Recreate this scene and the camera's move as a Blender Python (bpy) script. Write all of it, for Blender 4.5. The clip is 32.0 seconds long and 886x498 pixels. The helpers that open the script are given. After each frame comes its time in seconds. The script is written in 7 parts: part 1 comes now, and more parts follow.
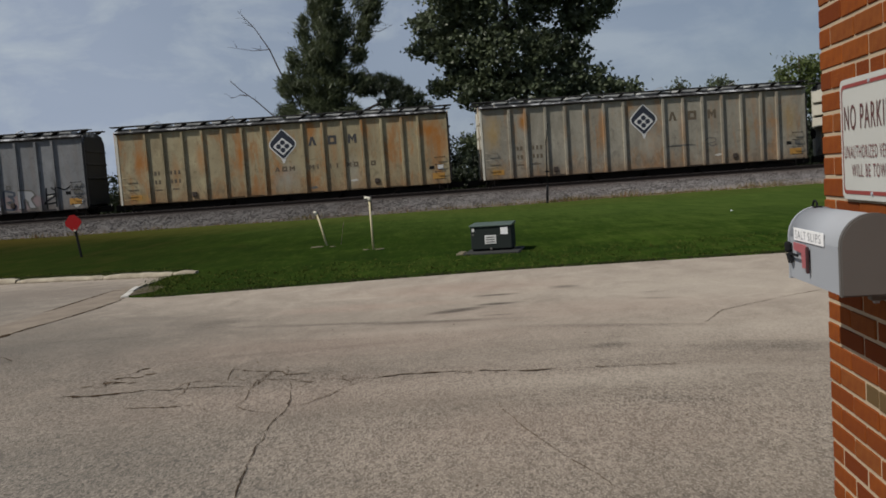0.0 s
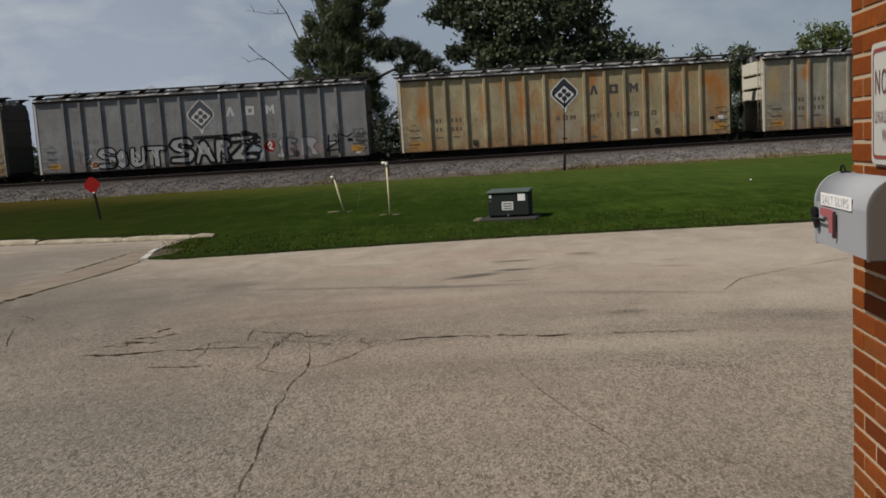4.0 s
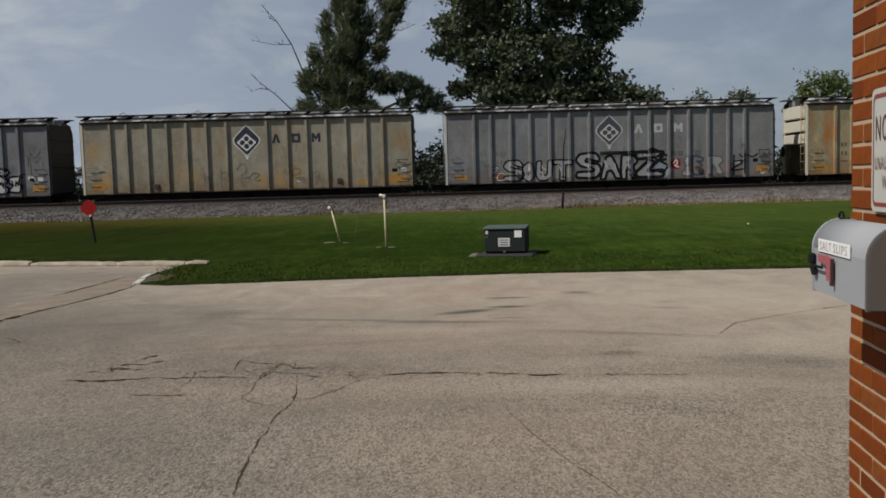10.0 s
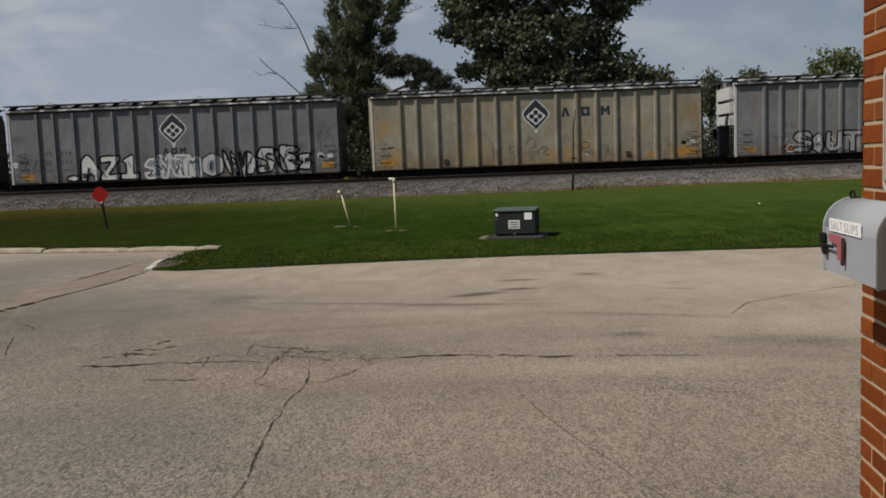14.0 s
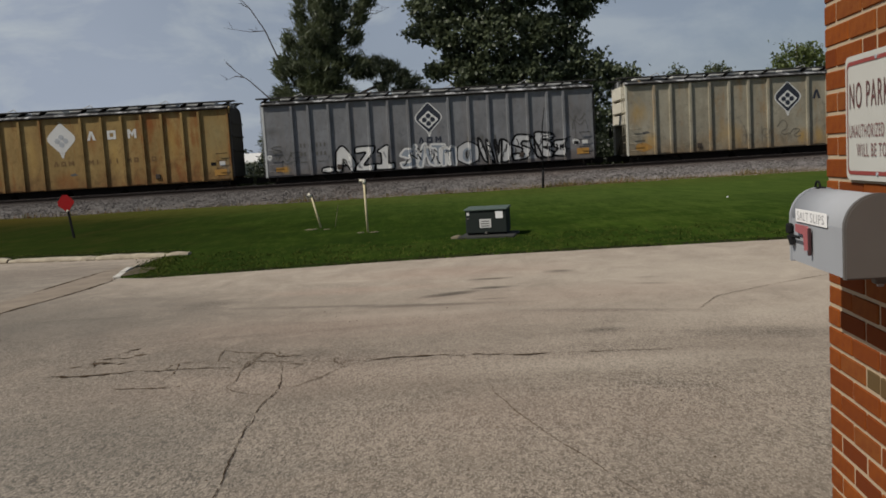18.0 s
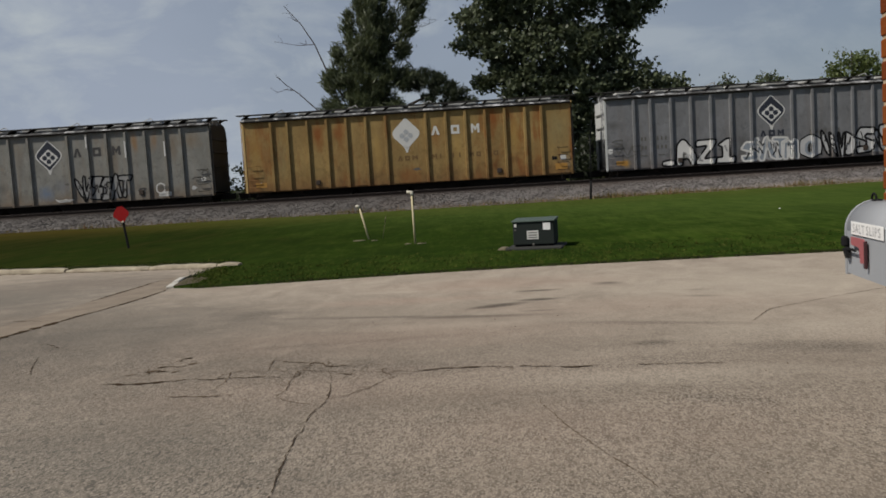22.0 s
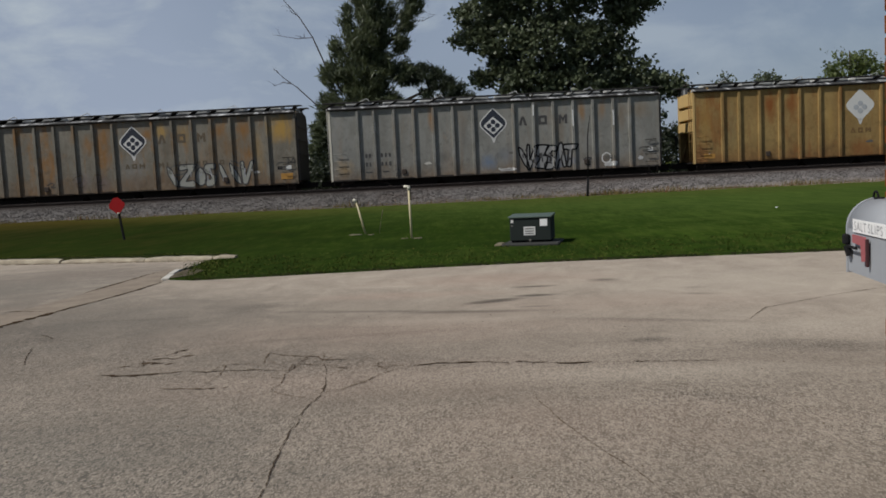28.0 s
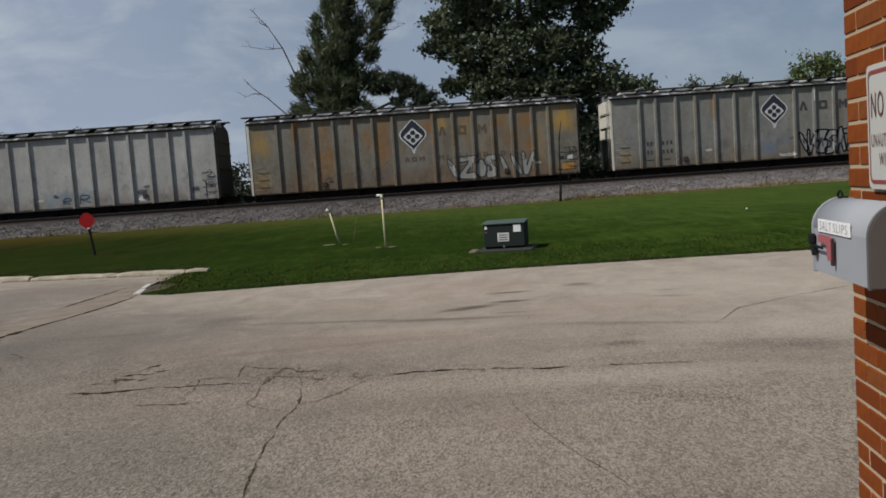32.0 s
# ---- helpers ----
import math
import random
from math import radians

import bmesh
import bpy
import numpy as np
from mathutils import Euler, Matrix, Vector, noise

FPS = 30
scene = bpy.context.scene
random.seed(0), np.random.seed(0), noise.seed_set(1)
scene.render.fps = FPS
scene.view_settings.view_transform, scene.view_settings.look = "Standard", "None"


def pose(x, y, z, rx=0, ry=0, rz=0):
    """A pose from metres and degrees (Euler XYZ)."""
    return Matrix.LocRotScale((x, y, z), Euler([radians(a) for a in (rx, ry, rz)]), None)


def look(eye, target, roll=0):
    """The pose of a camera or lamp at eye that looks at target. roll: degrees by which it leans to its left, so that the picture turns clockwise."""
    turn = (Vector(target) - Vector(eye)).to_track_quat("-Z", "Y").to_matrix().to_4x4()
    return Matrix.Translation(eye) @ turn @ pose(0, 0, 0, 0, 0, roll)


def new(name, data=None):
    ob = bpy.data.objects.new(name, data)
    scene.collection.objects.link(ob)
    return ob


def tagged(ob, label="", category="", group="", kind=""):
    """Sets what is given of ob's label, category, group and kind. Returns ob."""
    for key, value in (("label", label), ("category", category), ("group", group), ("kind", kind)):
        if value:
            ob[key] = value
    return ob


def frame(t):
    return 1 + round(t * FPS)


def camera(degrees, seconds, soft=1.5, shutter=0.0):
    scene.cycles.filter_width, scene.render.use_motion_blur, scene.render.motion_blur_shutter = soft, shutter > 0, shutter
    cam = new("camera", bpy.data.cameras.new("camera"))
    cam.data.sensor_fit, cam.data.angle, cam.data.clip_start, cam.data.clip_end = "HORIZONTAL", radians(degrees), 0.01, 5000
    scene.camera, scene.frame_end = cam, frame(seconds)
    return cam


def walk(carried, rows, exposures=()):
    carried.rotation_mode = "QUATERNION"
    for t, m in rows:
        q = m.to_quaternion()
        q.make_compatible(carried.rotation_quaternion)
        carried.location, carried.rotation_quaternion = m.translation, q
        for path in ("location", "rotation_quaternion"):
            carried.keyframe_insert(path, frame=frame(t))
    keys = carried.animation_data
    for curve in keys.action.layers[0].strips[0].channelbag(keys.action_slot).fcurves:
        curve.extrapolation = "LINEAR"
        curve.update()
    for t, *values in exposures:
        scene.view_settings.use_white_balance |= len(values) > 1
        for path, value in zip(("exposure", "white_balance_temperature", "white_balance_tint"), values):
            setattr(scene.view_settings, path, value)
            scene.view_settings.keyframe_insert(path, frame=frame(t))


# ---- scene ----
cam = camera(53.67, 32.0, soft=1.7)

# seconds, place (x, y, z), yaw, pitch, roll
ROWS = [
    (0, 0.005, -0.049, 1.518, 0.00, -4.59, -3.99),
    (0.5, 0.003, -0.050, 1.517, 0.07, -4.82, -4.38),
    (1, -0.003, -0.053, 1.517, 0.01, -4.94, -4.17),
    (1.5, -0.003, -0.041, 1.513, 0.90, -6.53, -4.65),
    (2, -0.033, -0.086, 1.501, -0.14, -6.39, -2.93),
    (2.5, -0.014, -0.052, 1.497, 0.62, -6.66, -2.92),
    (3, -0.021, -0.057, 1.499, 0.85, -6.68, -3.34),
    (3.5, -0.027, -0.062, 1.502, 1.40, -6.58, -3.28),
    (5.5, -0.008, -0.051, 1.506, -0.28, -7.32, -4.38),
    (6, -0.007, -0.048, 1.517, 0.71, -7.20, -5.39),
    (6.5, -0.027, -0.040, 1.515, -0.47, -7.32, -3.37),
    (7, -0.034, -0.013, 1.514, 3.34, -7.36, -2.97),
    (7.5, -0.006, 0.002, 1.502, 1.59, -5.61, -2.17),
    (8, 0.026, 0.002, 1.500, 1.43, -5.62, -1.90),
    (8.5, 0.035, -0.000, 1.504, 0.75, -4.75, -2.30),
    (9, 0.037, 0.014, 1.498, 0.42, -4.28, -3.46),
    (9.5, 0.023, 0.014, 1.497, 0.48, -4.03, -2.51),
    (10, 0.003, 0.013, 1.497, 0.84, -4.46, -1.60),
    (10.5, -0.003, 0.016, 1.493, 1.76, -5.20, -1.64),
    (11, -0.003, 0.006, 1.491, 1.79, -5.34, -1.52),
    (11.5, -0.004, 0.005, 1.492, 1.06, -5.02, -1.07),
    (12, 0.002, 0.013, 1.494, 1.07, -4.94, -1.33),
    (12.5, -0.000, 0.018, 1.489, 1.17, -6.69, -1.89),
    (13, 0.002, 0.039, 1.498, -0.35, -7.48, -1.17),
    (13.5, 0.002, 0.026, 1.490, 0.47, -6.23, -1.67),
    (14, 0.003, 0.004, 1.499, 1.55, -5.56, -2.24),
    (14.5, -0.002, 0.001, 1.495, 1.07, -6.50, -2.41),
    (15, -0.004, 0.002, 1.505, 1.35, -5.92, -2.79),
    (15.5, -0.006, -0.001, 1.501, 1.81, -6.09, -2.87),
    (17.5, 0.003, 0.016, 1.495, -0.08, -6.19, -3.23),
    (18, 0.014, 0.027, 1.493, -0.26, -5.62, -3.42),
    (18.5, 0.009, 0.017, 1.496, 0.40, -5.23, -3.78),
    (19, 0.012, 0.023, 1.496, 1.06, -5.12, -3.97),
    (19.5, 0.010, 0.012, 1.499, 0.59, -4.71, -4.14),
    (20, 0.009, 0.002, 1.498, 0.13, -4.70, -3.95),
    (20.5, 0.015, 0.008, 1.500, -0.57, -4.32, -4.10),
    (21, 0.010, 0.005, 1.497, 0.39, -4.83, -4.08),
    (21.5, 0.006, -0.003, 1.498, 2.43, -4.32, -4.24),
    (22, 0.003, 0.002, 1.498, 2.75, -4.70, -3.52),
    (22.5, -0.003, 0.005, 1.500, 3.43, -4.77, -4.11),
    (23, 0.000, 0.009, 1.498, 2.98, -5.30, -4.33),
    (23.5, 0.002, 0.009, 1.498, 2.78, -4.96, -4.18),
    (24, -0.000, 0.009, 1.501, 1.85, -6.70, -3.82),
    (24.5, -0.009, 0.010, 1.498, 2.40, -7.52, -3.19),
    (25, -0.005, 0.024, 1.499, 2.84, -7.48, -3.19),
    (25.5, -0.000, 0.018, 1.495, 1.66, -5.55, -3.26),
    (27.5, -0.006, 0.017, 1.489, 2.19, -5.12, -2.78),
    (28, -0.006, 0.021, 1.491, 2.51, -5.02, -2.85),
    (28.5, -0.005, 0.021, 1.494, 2.63, -4.99, -3.27),
    (29, -0.008, 0.021, 1.491, 2.81, -5.12, -3.31),
    (29.5, -0.005, 0.024, 1.493, 2.47, -4.89, -3.23),
    (30, 0.001, 0.025, 1.492, 1.93, -5.14, -3.19),
    (30.5, 0.002, 0.024, 1.489, 1.96, -4.88, -3.33),
    (31, 0.002, 0.028, 1.489, 1.19, -5.24, -3.36),
    (31.5, 0.000, 0.023, 1.490, 1.28, -4.55, -4.05),
    (32, 0.010, 0.031, 1.491, 0.85, -4.61, -4.03),
]


def turn(x, y, z, yaw, pitch, roll):
    return pose(x, y, z, 90 + pitch, 0, yaw) @ pose(0, 0, 0, 0, 0, roll)


walk(cam, [(t, turn(*row)) for t, *row in ROWS], exposures=[(0, 0.0, 6420, 10), (3, 0.0, 6680, 10), (6, 0.0, 6780, 10), (9, 0.0, 6550, 10), (13, 0.0, 6760, 10), (20, 0.0, 6680, 10), (24, 0.0, 6620, 10), (28, 0.0, 6350, 10), (32, 0.0, 6290, 10)])

# ---- world, sun ----
# the near side of every freight car, in its own space
SIDE = -1.45
SUN_FROM = Vector((-1.0, -0.51, 1.29)).normalized()
world = bpy.data.worlds.new("world")
scene.world = world
world.use_nodes = True


def build_world():
    nt = world.node_tree
    nodes, links = nt.nodes, nt.links
    back = nodes["Background"]
    sky = nodes.new("ShaderNodeTexSky")
    sky.sky_type = "NISHITA"
    sky.sun_disc = False
    sky.sun_elevation = radians(49)
    sky.sun_rotation = radians(243)
    sky.air_density, sky.dust_density, sky.ozone_density = 1.0, 1.2, 2.0
    coord = nodes.new("ShaderNodeTexCoord")
    split = nodes.new("ShaderNodeSeparateXYZ")
    links.new(coord.outputs["Generated"], split.inputs["Vector"])

    def ranged(value, a, b, lo, hi):
        n = nodes.new("ShaderNodeMapRange")
        n.inputs["From Min"].default_value, n.inputs["From Max"].default_value = a, b
        n.inputs["To Min"].default_value, n.inputs["To Max"].default_value = lo, hi
        links.new(value, n.inputs["Value"])
        return n.outputs["Result"]

    def clouds(scale, stretch, shift, detail):
        m = nodes.new("ShaderNodeMapping")
        m.inputs["Scale"].default_value = stretch
        m.inputs["Location"].default_value = shift
        links.new(coord.outputs["Generated"], m.inputs["Vector"])
        n = nodes.new("ShaderNodeTexNoise")
        n.inputs["Scale"].default_value, n.inputs["Detail"].default_value = scale, detail
        n.inputs["Roughness"].default_value, n.inputs["Distortion"].default_value = 0.58, 0.35
        links.new(m.outputs["Vector"], n.inputs["Vector"])
        return n.outputs["Fac"]

    def times(a, b):
        n = nodes.new("ShaderNodeMath")
        n.operation = "MULTIPLY"
        links.new(a, n.inputs[0])
        links.new(b, n.inputs[1])
        return n.outputs["Value"]

    def blend(fac, a, colour):
        n = nodes.new("ShaderNodeMix")
        n.data_type = "RGBA"
        links.new(fac, n.inputs["Factor"])
        links.new(a, n.inputs[6])
        n.inputs[7].default_value = (*colour, 1)
        return n.outputs[2]

    low = ranged(split.outputs["Z"], 0.22, 0.62, 1.0, 0.08)
    veil = times(ranged(clouds(1.5, (1, 1, 2.2), (0.3, 0.2, 0.4), 4), 0.30, 0.70, 0.55, 1.0), times(low, ranged(split.outputs["X"], -0.25, 0.50, 1.0, 0.62)))
    puffs = times(ranged(clouds(6.5, (1, 1, 2.4), (0.15, 0.6, 0.1), 9), 0.48, 0.66, 0.0, 0.6), low)
    # heavier and paler towards the left of the view
    side = ranged(split.outputs["X"], -0.55, 0.35, 1.0, 0.35)
    c = blend(veil, sky.outputs["Color"], (6.7, 7.85, 9.9))
    c = blend(times(puffs, side), c, (10.6, 11.7, 12.0))
    links.new(c, back.inputs["Color"])
    back.inputs["Strength"].default_value = 0.046


build_world()
sun = new("sun", bpy.data.lights.new("sun", "SUN"))
sun.data.energy = 3.6
sun.data.angle = radians(0.6)
sun.data.color = (1.0, 0.95, 0.87)
sun.matrix_world = look(SUN_FROM * 50, (0, 0, 0))


# ---- materials ----
class Nodes:
    """A small writer of node materials."""

    def __init__(self, name, rough=0.8, metal=0.0, spec=0.5):
        self.mat = bpy.data.materials.new(name)
        self.mat.use_nodes = True
        self.nt = self.mat.node_tree
        self.bsdf = self.nt.nodes["Principled BSDF"]
        self.bsdf.inputs["Roughness"].default_value = rough
        self.bsdf.inputs["Metallic"].default_value = metal
        self.bsdf.inputs["Specular IOR Level"].default_value = spec
        self.coord = self.nt.nodes.new("ShaderNodeTexCoord")
        self.info = None

    def link(self, a, b):
        self.nt.links.new(a, b)

    def vec(self, scale=(1, 1, 1), shift=(0, 0, 0), kind="Object"):
        m = self.nt.nodes.new("ShaderNodeMapping")
        m.inputs["Scale"].default_value = scale
        m.inputs["Location"].default_value = shift
        self.link(self.coord.outputs[kind], m.inputs["Vector"])
        return m.outputs["Vector"]

    def noise(self, scale, detail=4.0, rough=0.55, vec=None, distort=0.0):
        n = self.nt.nodes.new("ShaderNodeTexNoise")
        n.inputs["Scale"].default_value = scale
        n.inputs["Detail"].default_value = detail
        n.inputs["Roughness"].default_value = rough
        n.inputs["Distortion"].default_value = distort
        self.link(vec or self.vec(), n.inputs["Vector"])
        return n.outputs["Fac"]

    def cells(self, scale, vec=None, out="Color"):
        n = self.nt.nodes.new("ShaderNodeTexVoronoi")
        n.inputs["Scale"].default_value = scale
        self.link(vec or self.vec(), n.inputs["Vector"])
        return n.outputs[out]

    def ramp(self, fac, lo, hi, a=0.0, b=1.0):
        n = self.nt.nodes.new("ShaderNodeMapRange")
        n.inputs["From Min"].default_value = lo
        n.inputs["From Max"].default_value = hi
        n.inputs["To Min"].default_value = a
        n.inputs["To Max"].default_value = b
        n.clamp = True
        self.link(fac, n.inputs["Value"])
        return n.outputs["Result"]

    def put(self, socket, value):
        if isinstance(value, bpy.types.NodeSocket):
            self.link(value, socket)
        elif isinstance(value, (tuple, list)):
            socket.default_value = (*value[:3], 1)
        else:
            socket.default_value = value

    def mix(self, fac, a, b, kind="MIX"):
        n = self.nt.nodes.new("ShaderNodeMix")
        n.data_type = "RGBA"
        n.blend_type = kind
        self.put(n.inputs["Factor"], fac)
        self.put(n.inputs[6], a)
        self.put(n.inputs[7], b)
        return n.outputs[2]

    def math(self, op, a, b=0.0):
        n = self.nt.nodes.new("ShaderNodeMath")
        n.operation = op
        self.put(n.inputs[0], a)
        self.put(n.inputs[1], b)
        return n.outputs["Value"]

    def random(self):
        if self.info is None:
            self.info = self.nt.nodes.new("ShaderNodeObjectInfo")
        return self.info.outputs["Random"]

    def island(self):
        n = self.nt.nodes.new("ShaderNodeNewGeometry")
        return n.outputs["Random Per Island"]

    def patch(self, centre, size, turn_deg=0.0, inner=0.35, outer=1.1, warp=None, amount=0.6):
        """A soft worn patch of its own shape: 1 at its centre, 0 outside, its edge broken by a noise."""
        m = self.nt.nodes.new("ShaderNodeMapping")
        m.vector_type = "TEXTURE"
        m.inputs["Location"].default_value = centre
        m.inputs["Rotation"].default_value = (0, 0, radians(turn_deg))
        m.inputs["Scale"].default_value = size
        self.link(self.coord.outputs["Object"], m.inputs["Vector"])
        n = self.nt.nodes.new("ShaderNodeVectorMath")
        n.operation = "LENGTH"
        self.link(m.outputs["Vector"], n.inputs[0])
        d = n.outputs["Value"]
        if warp is not None:
            d = self.math("ADD", d, self.math("MULTIPLY", warp, amount))
        return self.ramp(d, inner + amount * 0.5, outer + amount * 0.5, 1.0, 0.0)

    def colour(self, value):
        self.put(self.bsdf.inputs["Base Color"], value)

    def rough(self, value):
        self.put(self.bsdf.inputs["Roughness"], value)

    def bump(self, height, strength=0.3, distance=0.01):
        n = self.nt.nodes.new("ShaderNodeBump")
        n.inputs["Strength"].default_value = strength
        n.inputs["Distance"].default_value = distance
        self.link(height, n.inputs["Height"])
        self.link(n.outputs["Normal"], self.bsdf.inputs["Normal"])


def plain(name, colour, rough=0.7, metal=0.0, vary=0.18, scale=12.0, bump=0.1, spec=0.35):
    """A simple surface with two scales of slight variation."""
    n = Nodes(name, rough, metal, spec)
    dark = tuple(c * (1 - vary) for c in colour)
    light = tuple(min(1, c * (1 + vary)) for c in colour)
    f = n.noise(scale, 5)
    g = n.noise(scale * 0.17, 3)
    n.colour(n.mix(g, n.mix(f, dark, light), colour))
    n.rough(n.ramp(f, 0.3, 0.7, max(0.05, rough - 0.1), min(1, rough + 0.1)))
    if bump:
        n.bump(n.noise(scale * 6, 3), bump, 0.004)
    return n.mat


# soft marks on the pavement: x, y, half length, half width, turn, strength, colour
DARK, PALE, RED, GREY = (0.085, 0.070, 0.056), (0.45, 0.392, 0.318), (0.335, 0.238, 0.186), (0.118, 0.110, 0.094)
PAVEMENT_MARKS = [
    (-4.0, 9.65, 0.80, 0.10, 2, 0.40, DARK), (-1.2, 9.52, 1.25, 0.10, -13, 0.45, DARK), (-0.05, 9.22, 0.95, 0.11, -8, 0.50, DARK), (1.45, 8.35, 1.1, 0.11, -20, 0.40, DARK),
    (-1.6, 8.08, 1.35, 0.11, 6, 0.40, DARK), (-2.8, 10.25, 0.60, 0.42, 0, 0.40, DARK), (0.16, 9.95, 0.38, 0.14, 22, 1.0, DARK), (0.10, 9.90, 0.30, 0.10, 20, 0.62, (0.05, 0.041, 0.033)), (0.62, 10.23, 0.30, 0.12, 4, 1.0, DARK), (0.60, 10.22, 0.22, 0.08, 4, 0.7, (0.05, 0.041, 0.033)),
    (0.63, 11.0, 0.30, 0.10, 0, 0.85, DARK), (1.57, 11.36, 0.22, 0.17, 0, 1.0, DARK), (1.37, 7.36, 0.20, 0.12, 0, 0.8, DARK), (2.38, 9.84, 0.24, 0.10, -20, 0.55, DARK),
    (2.47, 10.34, 0.18, 0.08, -10, 0.50, DARK), (1.45, 5.50, 0.42, 0.14, -28, 0.55, DARK), (2.6, 6.88, 0.75, 0.26, -12, 0.50, DARK), (-4.42, 8.60, 0.20, 0.20, -30, 1.0, DARK),
    (-4.27, 7.90, 0.09, 0.26, -10, 0.55, DARK), (-0.35, 5.26, 0.34, 0.14, 0, 0.35, DARK), (0.65, 5.55, 0.22, 0.10, 0, 0.35, DARK), (-1.25, 6.90, 1.1, 0.42, 0, 0.30, DARK),
    (0.55, 9.41, 0.24, 0.06, 0, 0.5, DARK), (-3.2, 4.4, 2.6, 1.9, 0, 0.62, GREY), (-4.2, 9.6, 2.0, 2.2, 0, 0.35, GREY), (-7.8, 13.6, 3.0, 3.0, 0, 0.50, GREY), (-2.0, 3.9, 1.3, 1.0, 0, 0.50, GREY), 
    (1.0, 6.22, 1.6, 0.34, -6, 0.40, PALE), (-0.3, 8.75, 1.5, 0.24, -4, 0.30, PALE), (2.9, 7.7, 1.3, 0.40, 8, 0.35, PALE), (3.2, 10.6, 2.0, 1.4, -8, 0.35, PALE), 
    (-6.9, 15.2, 2.2, 1.5, -14, 0.55, (0.175, 0.145, 0.118)), (0.2, 11.9, 1.7, 0.8, -4, 0.35, RED), (-0.9, 10.7, 1.3, 0.35, -4, 0.35, RED), (0.6, 5.0, 1.6, 0.7, 0, 0.18, RED), (-0.8, 8.3, 2.4, 0.8, 0, 0.22, RED), (-0.9, 6.3, 2.2, 0.6, 4, 0.18, RED), (1.6, 9.4, 1.8, 0.7, -6, 0.20, RED),
]


def pavement_material():
    n = Nodes("weathered_pavement", 0.92, 0, 0.25)
    stone = n.cells(66.0, n.vec((1, 0.55, 1)))
    speck = n.cells(150.0, n.vec((1, 0.5, 1)))
    grain = n.noise(55.0, 5, 0.75, n.vec((1, 0.45, 1)))
    blotch = n.noise(0.42, 6, 0.62, distort=0.5)
    mottle = n.noise(2.2, 7, 0.74, n.vec((0.8, 0.6, 1), (2, 5, 0)), 0.5)
    sweep = n.noise(1.0, 6, 0.65, n.vec((0.16, 1.25, 1)), 0.6)
    pos = n.nt.nodes.new("ShaderNodeSeparateXYZ")
    n.link(n.coord.outputs["Object"], pos.inputs["Vector"])
    base = n.mix(n.ramp(blotch, 0.32, 0.68), (0.184, 0.150, 0.116), (0.295, 0.246, 0.196))
    # darker grey towards -x, with an uneven edge
    greying = n.math("ADD", pos.outputs["X"], n.math("MULTIPLY", n.noise(0.35, 4, 0.6, n.vec((1, 1, 1), (8, 2, 0))), 4.0))
    base = n.mix(n.ramp(greying, -2.6, 4.8, 1.0, 0.0), base, (0.112, 0.095, 0.077))
    base = n.mix(n.ramp(mottle, 0.48, 0.70, 0, 0.55), base, (0.310, 0.254, 0.200))
    base = n.mix(n.ramp(mottle, 0.48, 0.34, 0, 0.45), base, (0.128, 0.105, 0.083))
    base = n.mix(n.ramp(sweep, 0.49, 0.64, 0, 0.55), base, (0.142, 0.114, 0.088))
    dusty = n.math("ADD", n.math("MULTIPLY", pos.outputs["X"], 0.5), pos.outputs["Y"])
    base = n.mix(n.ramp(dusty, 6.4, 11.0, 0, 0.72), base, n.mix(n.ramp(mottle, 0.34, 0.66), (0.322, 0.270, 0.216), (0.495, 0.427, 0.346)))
    # coarse open aggregate this side of the seam, finer and dustier beyond it
    far = n.math("ADD", pos.outputs["Y"], n.math("MULTIPLY", n.noise(0.7, 4, 0.6), 1.2))
    coarse = n.math("MULTIPLY", n.ramp(far, 5.6, 10.0, 1.0, 0.30), n.ramp(n.noise(0.9, 4, 0.6, n.vec((0.6, 1, 1), (4, 4, 1))), 0.35, 0.60, 0.55, 1.0))
    # nearest strip darker: small shadows among the stones put into its colour
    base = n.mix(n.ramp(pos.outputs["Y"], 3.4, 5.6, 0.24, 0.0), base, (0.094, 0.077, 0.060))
    warp = n.noise(2.6, 6, 0.7, n.vec((0.45, 1.2, 1), (1, 8, 0)), 0.3)
    for x, y, rx, ry, deg, k, c in PAVEMENT_MARKS:
        base = n.mix(n.math("MULTIPLY", n.patch((x, y, 0), (rx, ry, 5), deg, 0.2, 1.2, warp, 1.8), min(1, 1.35 * k)), base, c)
    bw = n.nt.nodes.new("ShaderNodeRGBToBW")
    n.link(stone, bw.inputs["Color"])
    bw2 = n.nt.nodes.new("ShaderNodeRGBToBW")
    n.link(speck, bw2.inputs["Color"])
    base = n.mix(n.math("MULTIPLY", coarse, 0.37), base, n.mix(n.ramp(bw.outputs["Val"], 0.25, 0.75), (0.044, 0.037, 0.029), (0.440, 0.375, 0.300)))
    base = n.mix(n.math("MULTIPLY", coarse, n.ramp(bw2.outputs["Val"], 0.60, 0.72, 0, 0.6)), base, (0.46, 0.40, 0.33))
    base = n.mix(n.math("MULTIPLY", coarse, n.ramp(grain, 0.56, 0.70, 0, 0.36)), base, (0.052, 0.044, 0.035))
    worn = n.noise(14.0, 7, 0.8, n.vec((1, 0.35, 1), (6, 1, 0)), 0.2)
    base = n.mix(n.math("MULTIPLY", coarse, n.ramp(worn, 0.52, 0.70, 0, 0.20)), base, (0.092, 0.076, 0.059))
    base = n.mix(n.math("MULTIPLY", coarse, n.ramp(worn, 0.47, 0.33, 0, 0.16)), base, (0.400, 0.345, 0.280))
    pale = n.noise(19.0, 4, 0.7, n.vec((1, 1, 1), (3, 3, 3)))
